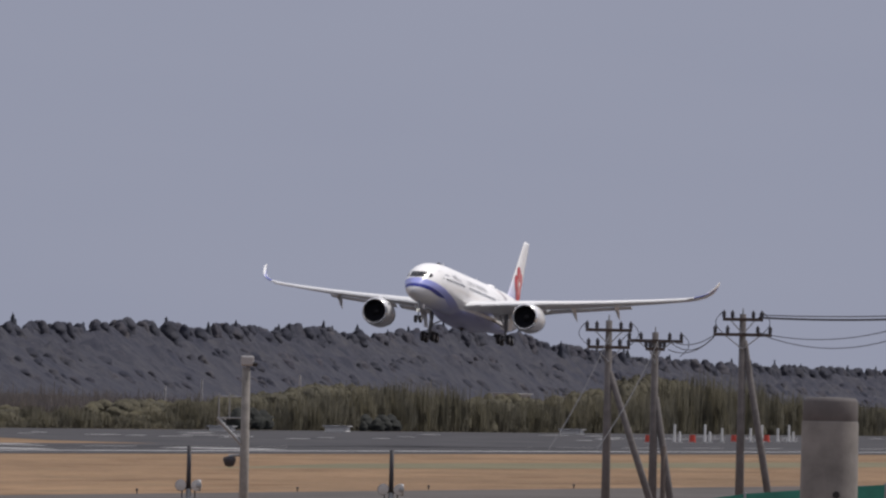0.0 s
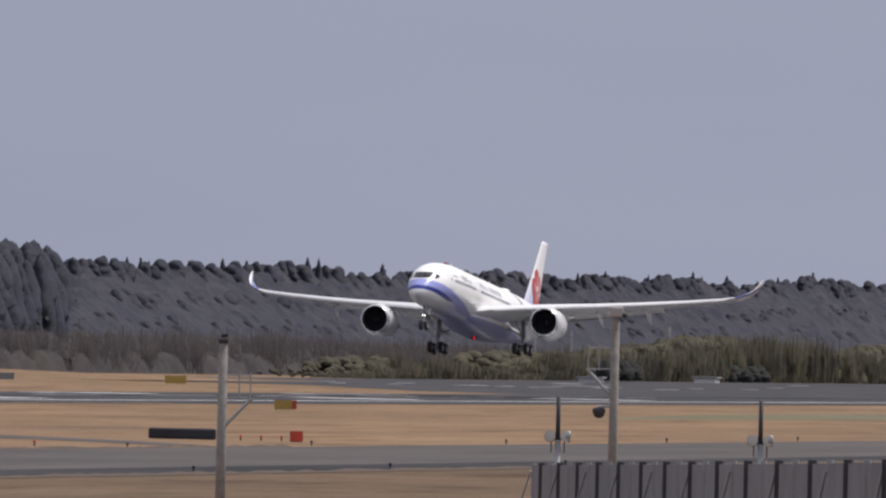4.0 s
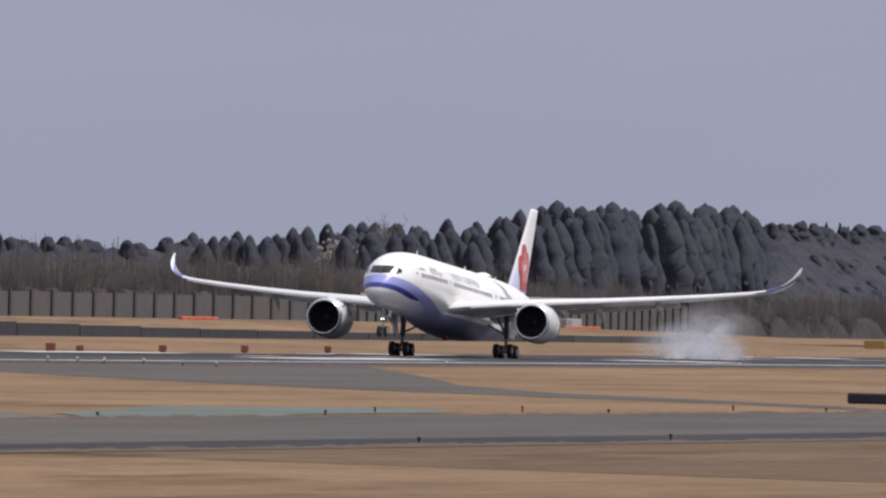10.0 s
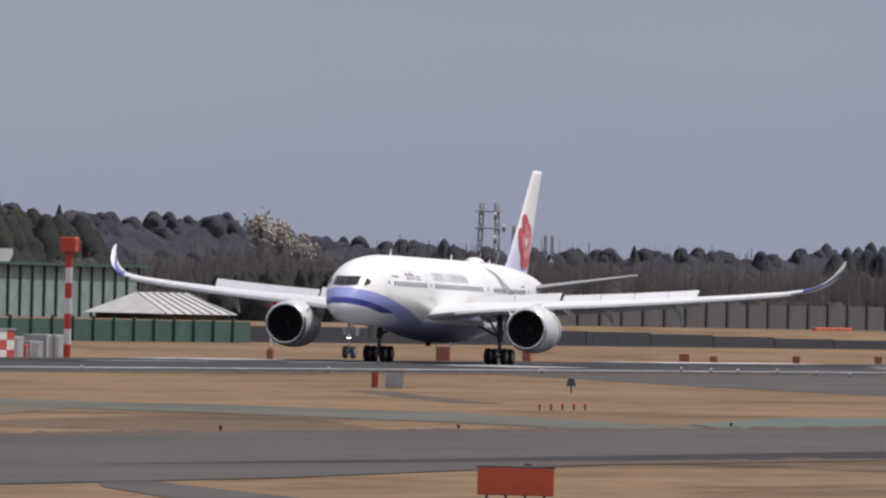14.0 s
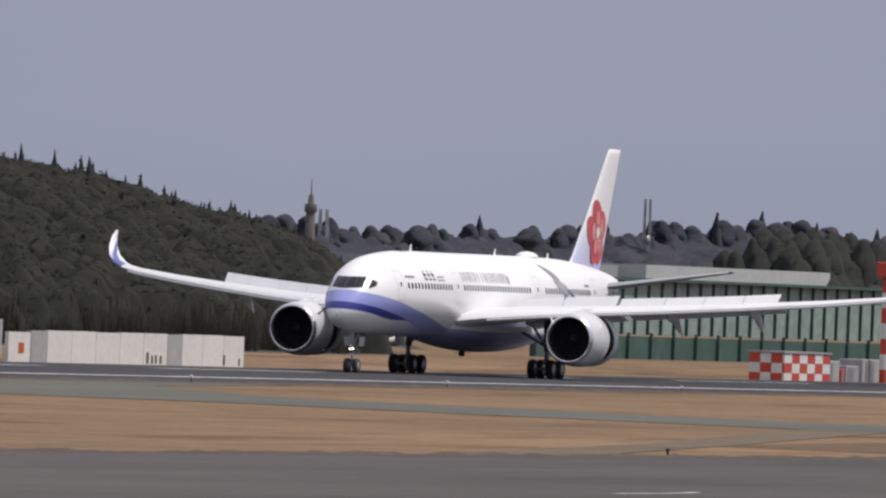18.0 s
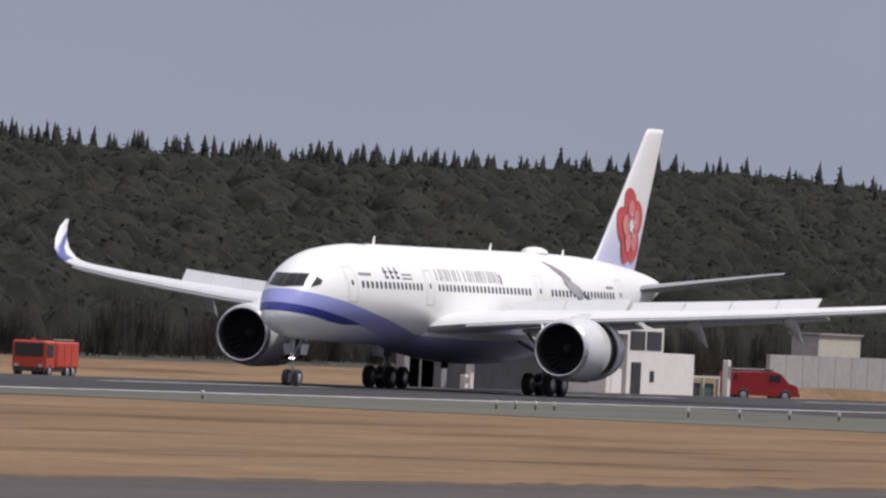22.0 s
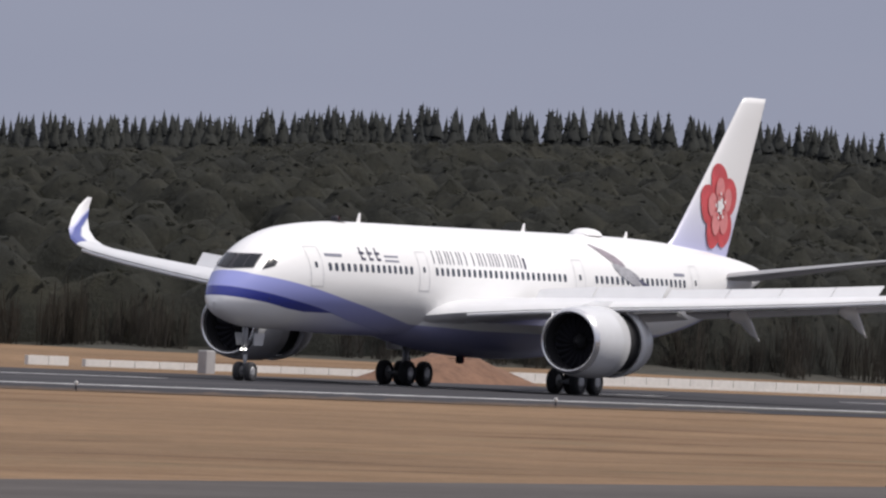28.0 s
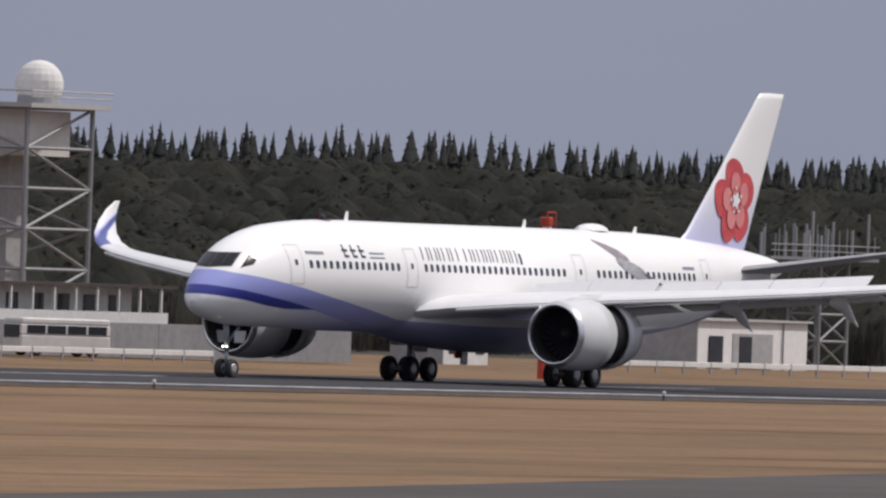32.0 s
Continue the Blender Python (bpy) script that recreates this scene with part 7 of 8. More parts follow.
windows(ops, "end", [(1.4, 3.7, 1.2, 0.55), (1.4, 1.0, 1.2, 0.5)], 0, 0)
part("door", Shape().box(5.0, 6.9, -0.07, -0.01, 0.05, 2.6), M["dark_wall"], ops, "dark entrance door")
for k, (xx, hh) in enumerate(((0.6, 1.0), (1.5, 1.35), (2.6, 0.9), (4.6, 0.75), (5.4, 1.2), (6.2, 0.95), (7.9, 0.7), (8.8, 1.3), (9.6, 1.0), (10.8, 0.8))):
    yy = 0.8 + 0.22 * (k % 5)
    aerial = part("aerial", Shape().rod((xx, yy, 5.6), (xx, yy, 5.6 + hh), 0.08, n=6).box(xx - 0.3, xx + 0.3, yy - 0.05, yy + 0.05, 5.62 + hh * 0.45, 5.72 + hh * 0.45), M["post_dark"] if k % 3 == 1 else M["steel"], ops)
    part("dish", Shape().turned([(-0.16, 0.04), (-0.04, 0.30), (0.08, 0.36), (0.1, 0.1)], (xx, yy - 0.1, 5.6 + hh), "y", 14), M["bus_green"] if k % 3 == 1 else M["roof_pale"], aerial, "small round dish", True)
shed = thing("open_shed", "flat-roofed open shed with a dark interior", "shed", x=1102.8, y=430.6, z=Z0)
part("roof", Shape().box(-1, 29.6, -0.8, 4.4, 4.1, 5.05), M["retaining_grey"], shed, "thick grey roof slab")
part("back_wall", Shape().box(8, 29.4, 2.6, 2.9, 0, 4.1), M["dark_wall"], shed, "dark back wall")
part("front_screen", Shape().box(8, 29.2, 0, 0.2, 0.05, 3.7), M["dark_wall"], shed, "dark roller screen")
for x in (0.3, 7.6, 29.0):
    part("column", Shape().box(x - 0.5, x + 0.5, -0.3, 0.3, 0, 4.1), M["retaining_grey"], shed)
lamp = thing("lamp_pole", "slim grey lamp pole beside the shed", "lamp pole", x=1102.4, y=429, z=Z0)
part("pole", Shape().rod((0, 0, 0), (0, 0, 7.4), 0.09, 0.06, 8), M["steel"], lamp)
part("lamp_head", Shape().box(-0.2, 0.5, -0.12, 0.12, 7.36, 7.5, 0.03), M["steel"], lamp)
for x, h in ((1112, 2.7), (1111, 1.3), (1164.2, 3.0)):
    c = thing("service_post", "pale service post standing before the shed", "post", "service posts", x, 429, Z0)
    part("post", Shape().box(-0.35, 0.35, -0.2, 0.2, 0, h, 0.04), M["wall_white"], c)
    part("plate", Shape().box(-0.25, 0.25, -0.23, -0.205, h * 0.55, h * 0.85), M["steel"], c)

beige = thing("beige_block", "plain beige block building behind a grey wall", "building", x=1225, y=444, z=-0.5)
part("wall", Shape().box(0, 9.5, 0, 2.2, 0, 4.6), M["wall_beige"], beige)
# unlit -x side of the beige block, its shade given as grey
part("end_wall", Shape().box(-0.02, 0.0, 0, 2.2, 0, 4.6), M["wall_grey"], beige)
part("roof", Shape().box(-0.2, 9.7, -0.2, 2.4, 4.6, 4.72), M["roof_grey"], beige)
gw = thing("grey_wall", "grey concrete panel wall along the apron", "wall")
for x in np.arange(1187, 1226, 3.6):
    part("panel", Shape().box(x, x + 3.5, 434, 434.3, Z0, 2.55), M["wall_grey"], gw)
white_gate = thing("white_gate", "white gate panel with a faded orange sign", "gate", x=1216.7, y=430, z=Z0)
part("panel", Shape().box(0, 5.0, 0, 0.3, 0, 2.6), M["wall_white"], white_gate)
part("sign", Shape().box(2.3, 3.5, -0.03, -0.005, 1.0, 1.8), M["orange"], white_gate, "faded orange sign")
ww = thing("white_wall", "long white panel wall behind the runway", "wall")
x = 1221.9
for k, w in enumerate((3.8, 5.66, 5.66, 5.66, 5.66, 5.66, 3.6, 5.05, 5.05, 5.05)):
    grey = k in (0, 6)
    part("panel", Shape().box(x, x + w - 0.08, 430, 430.3, Z0, 1.83 if k % 3 else 1.79), M["wall_grey"] if grey else M["wall_white"], ww, "bare grey panel" if grey else "")
    x += w
for x, w, h in ((1249.0, 0.5, 0.85), (1250.2, 0.35, 0.6), (1251.1, 0.35, 0.65), (1252.2, 0.4, 0.6), (1267.6, 0.4, 0.8), (1271.4, 0.3, 0.55)):
    part("mark", Shape().box(x, x + w, 429.96, 429.99, -0.5, -0.5 + h), M["dark_concrete"], ww, "small dark weathered mark")
green_box = thing("generator", "low green generator housing in a pale frame on the apron", "generator", x=1159.6, y=430.4, z=Z0)
for k in range(3):
    part("frame_post", Shape().box(3.25 * k, 3.25 * k + 0.3, -0.1, 0.1, 0, 1.75), M["wall_beige"], green_box)
part("frame_bar", Shape().box(0, 6.8, -0.09, 0.09, 1.6, 1.78), M["wall_beige"], green_box)
part("body", Shape().box(0.2, 6.6, 0.3, 1.5, 0, 1.25, 0.05), M["green_dark"], green_box)
part("grille", Shape().box(0.6, 3.0, 0.26, 0.295, 0.2, 1.0), M["post_dark"], green_box)


def truck(name, x, y, z, ln, turn, label, body_m, tall=1.9):
    t = thing(name, label, "truck", "vehicles", x, y, z, turn)
    part("chassis", Shape().box(-ln / 2, ln / 2, -1.1, 1.1, 0.45, 0.75), M["post_dark"], t)
    part("body", Shape().box(-ln / 2 + ln * 0.30, ln / 2, -1.22, 1.22, 0.72, tall, 0.08), body_m, t, "painted rear body")
    cabin = Shape().box(-ln / 2, -ln / 2 + ln * 0.29, -1.2, 1.2, 0.6, tall * 1.02, 0.12)
    cab = part("cab", cabin, body_m, t, "driver's cab")
    part("windscreen", Shape().box(-ln / 2 - 0.03, -ln / 2 - 0.005, -1.0, 1.0, tall * 0.58, tall * 0.94), M["glass"], cab)
    for sy in (-1, 1):
        part("side_window", Shape().box(-ln / 2 + 0.25, -ln / 2 + ln * 0.22, sy * 1.225 - 0.012, sy * 1.225 + 0.012, tall * 0.58, tall * 0.92), M["glass"], cab)
        part("headlight", Shape().box(-ln / 2 - 0.04, -ln / 2 - 0.005, sy * 0.85 - 0.15, sy * 0.85 + 0.15, 0.75, 0.95), M["roof_pale"], cab)
        for xx in (-ln * 0.36, ln * 0.18, ln * 0.36):
            wheel(t, xx, sy * 1.05, 0.48, 0.48, 0.34)
    for k in range(3):
        part("locker", Shape().box(-ln / 2 + ln * (0.34 + 0.21 * k), -ln / 2 + ln * (0.52 + 0.21 * k), -1.25, -1.225, 0.85, tall - 0.25), M["red"], t)
    part("roof_rail", Shape().rod((-ln * 0.15, -0.9, tall + 0.12), (ln * 0.45, -0.9, tall + 0.12), 0.05, n=6), M["steel"], t)
    part("beacon", Shape().rod((-ln * 0.38, 0, tall), (-ln * 0.38, 0, tall + 0.22), 0.14, 0.12, 8), M["orange"], t)
    return t


van = thing("fire_van", "dark red fire van with a sloping bonnet parked on the apron", "van", "vehicles", 1175.4, 430.6, Z0, -42)
side_line = [(-2.8, 0.45), (-2.85, 1.5), (-2.7, 2.15), (0.9, 2.25), (1.35, 2.1), (2.0, 1.45), (2.7, 1.25), (2.85, 0.95), (2.85, 0.45)]
n_side = len(side_line)
shell = Shape().add([(x, y, z) for y in (-1.0, 1.0) for x, z in side_line], [tuple(range(n_side)), tuple(reversed(range(n_side, 2 * n_side)))] + [((i + 1) % n_side, i, n_side + i, n_side + (i + 1) % n_side) for i in range(n_side)])
shell = part("body", shell, M["truck_red"], van, "dark red painted body", fix=True)
part("windscreen", slab([Vector((1.40, -0.88, 2.07)), Vector((1.97, -0.88, 1.50)), Vector((1.97, 0.88, 1.50)), Vector((1.40, 0.88, 2.07))], 0.03), M["glass"], shell)
for sy in (-1, 1):
    part("side_window", Shape().box(0.35, 1.30, sy * 1.012 - 0.01, sy * 1.012 + 0.01, 1.5, 2.0), M["glass"], shell)
    part("side_window", Shape().box(-2.55, -2.35, sy * 1.012 - 0.01, sy * 1.012 + 0.01, 1.5, 2.0), M["glass"], shell)
    part("headlight", Shape().box(2.855, 2.875, sy * 0.72 - 0.14, sy * 0.72 + 0.14, 0.85, 1.05), M["roof_pale"], shell)
    part("door_handle", Shape().box(0.2, 0.4, sy * 1.02 - 0.015, sy * 1.02 + 0.015, 1.2, 1.26), M["post_dark"], shell)
    for xx in (-1.75, 1.75):
        wheel(van, xx, sy * 0.92, 0.48, 0.48, 0.3)
part("bumper", Shape().box(2.86, 2.98, -0.98, 0.98, 0.45, 0.72, 0.03), M["post_dark"], van)
part("roof_light_bar", Shape().box(0.5, 0.8, -0.8, 0.8, 2.27, 2.42, 0.04), M["post_dark"], van, "dark light bar on the roof")
part("roof_ladder", Shape().rod((-2.5, -0.5, 2.36), (0.2, -0.5, 2.40), 0.04, n=6).rod((-2.5, -0.2, 2.36), (0.2, -0.2, 2.40), 0.04, n=6), M["steel"], van)
mound = [[(x, y, Z0 + max(0, 1.15 * math.sin(math.pi * (x - 1166) / 64) ** 0.6) * max(0, 1 - abs(y - 433) / 1.6) - 0.02) for y in np.arange(431.4, 434.7, 0.4)] for x in np.arange(1166, 1230.1, 2.0)]
single("grass_bank", Shape().grid(mound), M["grass"], "low bank of dry grass before the grey wall", "bank", smooth=True)
driven = truck("fire_truck", 1034, 430, Z0, 6.2, 0, "bright red fire truck driving along behind the runway", M["red"], 2.45)

# low white walls and rails along the far side
def low_wall(x0, x1, y, z0, h, step, label, material="wall_white", two=False):
    w = thing("low_wall", label, "wall", "low walls")
    for x in np.arange(x0, x1, step):
        part("panel", Shape().box(x, x + step * 0.97, y, y + 0.25, z0, z0 + h), M[material], w)
    if two:
        part("kerb", Shape().box(x0, x1, y - 1.2, y - 0.9, z0 - 0.1, z0 + 0.22), M["wall_white"], w)
    return w


low_wall(868, 960, 440, -0.45, 0.68, 3.2, "low white block wall beyond the runway", two=True)
low_wall(823.4, 868, 440, -0.45, 0.5, 3.2, "low pale wall beyond the runway")
low_wall(816.1, 818.7, 440, -0.45, 0.62, 2.6, "short end piece of a low pale wall")
def guard_rail(x0, x1, y, z, step, label):
    g = thing("guard_rail", label, "guard rail", "guard rails")
    for x in np.arange(x0, x1, step):
        part("beam", Shape().box(x, x + step * 0.96, y, y + 0.12, z + 0.22, z + 0.58, 0.03), M["wall_white"], g)
        part("post", Shape().box(x + step * 0.96, x + step, y + 0.02, y + 0.14, z - 0.2, z + 0.6), M["roof_grey"], g)


guard_rail(590, 722, 452, 0.1, 3.6, "white steel guard rail beyond the runway")
guard_rail(768.4, 818.6, 452, 0.2, 3.6, "white steel guard rail beyond the runway")
single("guard_post", Shape().box(816.2, 817.4, 428, 428.6, -0.9, 1.0, 0.05), M["wall_grey"], "grey post box on the low wall", "post")
heap = []
for x in np.arange(839, 857.1, 1.2):
    heap.append([(x, y, -0.97 + 2.2 * max(0, math.sin(math.pi * (x - 838.5) / 19)) ** 0.8 * max(0, 1 - ((y - 428) / 4.5) ** 2) * (1 + 0.25 * noise.noise(Vector((x * 0.5, y * 0.5, 3))))) for y in np.arange(423.5, 433, 0.9)])
single("earth_pile", Shape().grid(heap), M["dirt"], "heap of reddish brown soil beyond the runway", "soil heap", smooth=True)

# white store with shade-grey end, steel antenna deck, radar tower, long hut, bus
store = thing("white_store", "white flat-roofed store with its unlit end painted grey", "building", x=844.1, y=486, z=0)
part("wall", Shape().box(0, 15.6, 0, 9, 0, 3.35), M["wall_bright"], store, "white front wall")
# end face gets no sun: its shade is put in as grey
part("end_wall", Shape().box(-0.12, -0.01, 0, 9, 0, 3.3), M["wall_grey"], store, "plain end wall painted grey for its unlit side")
part("roof", Shape().box(-0.3, 15.9, -0.3, 9.3, 3.35, 3.5), M["roof_pale"], store)
# recess is a flat panel; the grey stands for its shade
part("doorway", Shape().box(4.9, 10.6, -0.06, -0.005, 0.05, 2.5), M["wall_grey"], store, "flat grey panel painted as a shaded doorway recess")
for a, w in ((1.5, 1.9), (5.8, 1.7)):
    part("door", Shape().box(a, a + w, -0.12, -0.065, 0.05, 2.3), M["dark_wall"], store, "dark steel door")
part("downpipe", Shape().rod((12.0, -0.1, 0), (12.0, -0.1, 3.3), 0.06, n=6), M["steel"], store)
small = thing("site_hut", "small white site hut, unlit end painted grey, with dark windows", "building", x=782.0, y=470, z=0)
part("wall", Shape().box(0, 5.8, 0, 4.1, 0, 2.25), M["wall_white"], small)
# grey paints the sunless -x face of the white hut
part("end_wall", Shape().box(-0.08, -0.01, 0, 4.1, 0, 2.25), M["wall_grey"], small, "end wall greyed as the side away from the sun")
windows(small, "front", [(0.7, 0.75, 1.2, 0.95), (4.2, 0.75, 1.1, 0.95)], 0, 0)
windows(small, "end", [(1.2, 0.8, 1.2, 0.95)], -0.08, 0)
part("door", Shape().box(2.2, 3.1, -0.05, -0.01, 0.05, 1.95), M["dark_wall"], small, "dark door")
part("roof", Shape().box(-0.3, 6.1, -0.3, 4.4, 2.25, 2.42), M["roof_grey"], small, "thin grey roof edge")


def truss_tower(name, x, y, w, depth, top, levels, label, material="steel", r=0.11):
    t = thing(name, label, "tower", x=x, y=y)
    for sx in (0, 1):
        for sy in (0, 1):
            part("leg", Shape().rod((sx * w, sy * depth, 0), (sx * w, sy * depth, top), r * 1.3, n=8), M[material], t, "steel corner leg")
    for k in range(levels):
        z0, z1 = top * k / levels, top * (k + 1) / levels
        for sy in (0, 1):
            a, b = (0, w) if k % 2 else (w, 0)
            part("brace", Shape().rod((a, sy * depth, z0), (b, sy * depth, z1), r * 0.8, n=6), M[material], t)
            part("beam", Shape().rod((0, sy * depth, z1), (w, sy * depth, z1), r, n=6), M[material], t)
        for sx in (0, 1):
            a, b = (0, depth) if k % 2 else (depth, 0)
            part("brace", Shape().rod((sx * w, a, z0), (sx * w, b, z1), r * 0.8, n=6), M[material], t)
            part("beam", Shape().rod((sx * w, 0, z1), (sx * w, depth, z1), r, n=6), M[material], t)
    return t


deck = truss_tower("antenna_deck", 897, 506, 4.2, 2.6, 7.9, 4, "steel trestle carrying a deck of upright aerials")
part("deck", Shape().box(-9.6, 6.6, -1.2, 4.0, 7.9, 8.12), M["steel"], deck, "steel deck plate")
part("railing", Shape().rod((-9.6, -1.2, 9.0), (6.6, -1.2, 9.0), 0.05, n=6).rod((-9.6, -1.2, 8.55), (6.6, -1.2, 8.55), 0.04, n=6), M["steel"], deck)
r4 = random.Random(5)
for k in range(34):
    xx, yy = -9.3 + 15.6 * k / 33, r4.uniform(-1.0, 3.6)
    part("aerial", Shape().rod((xx, yy, 8.12), (xx, yy, 9.6 + r4.uniform(0.1, 1.0) + (1.0 if k % 9 == 4 else 0)), 0.10 if k % 3 else 0.05, n=6), M["roof_grey"] if k % 3 else M["steel"], deck)

radar = truss_tower("radar_tower", 767.3, 494, 8.2, 8.6, 16.1, 6, "tall steel lattice radar tower with a white dome", "steel", 0.13)
part("platform", Shape().box(-0.8, 9.4, -0.8, 9.4, 16.1, 16.4), M["roof_pale"], radar, "pale top platform")
part("railing", Shape().rod((-0.8, -0.8, 17.2), (9.4, -0.8, 17.2), 0.06, n=6).rod((-0.8, -0.8, 16.8), (9.4, -0.8, 16.8), 0.05, n=6).rod((-0.8, -0.8, 17.2), (-0.8, 9.4, 17.2), 0.06, n=6), M["roof_pale"], radar)
part("plant_room", Shape().box(0.6, 6.4, 0.6, 7.2, 12.9, 15.9), M["wall_white"], radar, "white equipment room under the platform")
part("stair_shaft", Shape().box(3.0, 5.6, 3.2, 5.4, 0, 12.9), M["wall_grey"], radar, "grey stair shaft")
prof = [(0, 1.25)] + [(1.62 + 1.62 * math.sin(a), 1.64 * math.cos(a)) for a in np.linspace(-0.7, math.pi / 2 - 0.02, 9)]
part("dome", Shape().turned([(p[0] - 0.3, p[1]) for p in prof], (6.8, 3.4, 16.4), "z", 20), M["wall_white"], radar, "faceted white radar dome")
part("dome_base", Shape().turned([(0, 1.5), (0.5, 1.45)], (6.8, 3.4, 16.4), "z", 16), M["roof_grey"], radar)

hut = thing("long_hut", "long low building with a veranda and dark roof edge", "building", x=719.5, y=468, z=2.12)
part("wall", Shape().box(0, 19.5, 0, 6, 0, 2.3), M["wall_white"], hut)
part("roof", Shape().box(-0.6, 22.6, -1.6, 6.6, 2.3, 2.5), M["wood"], hut, "thin dark roof edge")
part("apron_panel", Shape().box(-1, 21.6, -1.5, -1.35, 0.0, 0.75), M["wall_white"], hut, "white balcony parapet")
for x in np.arange(0, 22, 2.6):
    part("veranda_post", Shape().box(x - 0.08, x + 0.08, -1.5, -1.34, 0.7, 2.3), M["wall_white"], hut)
windows(hut, "front", [(a, 0.7, 1.4, 1.1) for a in np.arange(1.2, 18, 3.1)], 0, 0)
part("terrace", Shape().box(-1, 21.6, -1.6, 6.2, -2.12, 0.0), M["retaining_grey"], hut, "grey plinth wall")
gw2 = thing("grey_wall", "long plain grey retaining wall", "wall")
for x in np.arange(560, 760, 8):
    part("panel", Shape().box(x, x + 7.95, 464, 464.4, 0, 2.2), M["retaining_grey"], gw2)
bus = thing("bus", "white bus with dark windows parked before the grey wall", "bus", "vehicles", 715.6, 459, 0, 150)
part("body", Shape().box(-3.2, 3.2, -1.2, 1.2, 0.5, 1.35, 0.1), M["wall_white"], bus, "white lower body")
part("upper_body", Shape().box(-3.18, 3.18, -1.18, 1.18, 1.35, 2.0, 0.06), M["wall_bright"], bus, "white window band")
part("roof", Shape().box(-3.15, 3.15, -1.17, 1.17, 2.0, 2.4, 0.1), M["wall_white"], bus)
part("stripe", Shape().box(-3.1, 3.1, -1.225, -1.205, 0.62, 0.95), M["bus_green"], bus, "teal stripe along the side")
for sy in (-1, 1):
    for k in range(4):
        part("window", Shape().box(-2.9 + 1.45 * k, -1.6 + 1.45 * k, sy * 1.19 - 0.012, sy * 1.19 + 0.012, 1.4, 1.95), M["glass"], bus)
    for xx in (-2.0, 2.0):
        wheel(bus, xx, sy * 1.02, 0.45, 0.45, 0.3)
part("windscreen", Shape().box(-3.24, -3.20, -1.0, 1.0, 1.15, 1.95), M["glass"], bus)
part("windscreen", Shape().box(3.20, 3.24, -1.0, 1.0, 1.15, 1.95), M["glass"], bus)

# far field: tower control hut roofs, cones and orange markers by the runway's far end
for x, y, w, h, mk in ((3080, 556, 14, 1.9, "wall_grey"), (3620, 590, 26, 7.9, "wall_grey"), (3150, 545, 5, 0.9, "wall_white"), (3000, 540, 4, 0.7, "wall_white"), (3400, 540, 5, 0.8, "wall_white")):
    b = thing("far_shed", "plain grey shed among far shrubs", "shed", "far sheds", x, y)
    part("wall", Shape().box(0, w, 0, 4, 0, h), M[mk], b)
    part("roof", Shape().box(-0.4, w + 0.4, -0.4, 4.4, h, h + 0.25), M["roof_grey"], b)
for k in range(16):
    x = 2780 + k * 20 + 5 * ((k * 7) % 3)
    orange = k % 4 == 0
    m = thing("far_fence_post", "squat orange marker post on the far field" if orange else "slim white post on the far field",
              "post", "far posts", x, 430 + 0.065 * (x - 2780))
    part("post", Shape().rod((0, 0, 0), (0, 0, 1.3 if orange else 1.9 + 0.6 * (k % 3)), 0.6 if orange else 0.22, 0.5 if orange else 0.2, 8), M["red"] if orange else M["wall_white"], m)
    part("foot", Shape().box(-0.6, 0.6, -0.4, 0.4, 0, 0.15), M["wall_grey"], m)
s = Shape()
r5 = random.Random(2)
for k in range(60):
    x = r5.uniform(2500, 3900)
    y = 448 + r5.uniform(0, 70)
    s.box(x, x + r5.uniform(8, 30), y, y + r5.uniform(0.4, 1.4), 0.02, 0.05)
single("pale_patches", s, M["line"], "pale flat strips scattered over the far field", "ground patches", kind="stuff")
dark_lamp = thing("marker_lamp", "dark round-headed marker lamp on a thin stem", "lamp", "", 1035, 273.5)
part("stem", Shape().rod((0, 0, 0), (0, 0, 0.45), 0.05, 0.05, 8), M["glass"], dark_lamp)
part("head", Shape().rod((0, 0, 0.42), (0, 0, 0.92), 0.33, 0.2, 12), M["glass"], dark_lamp, "dark domed head")


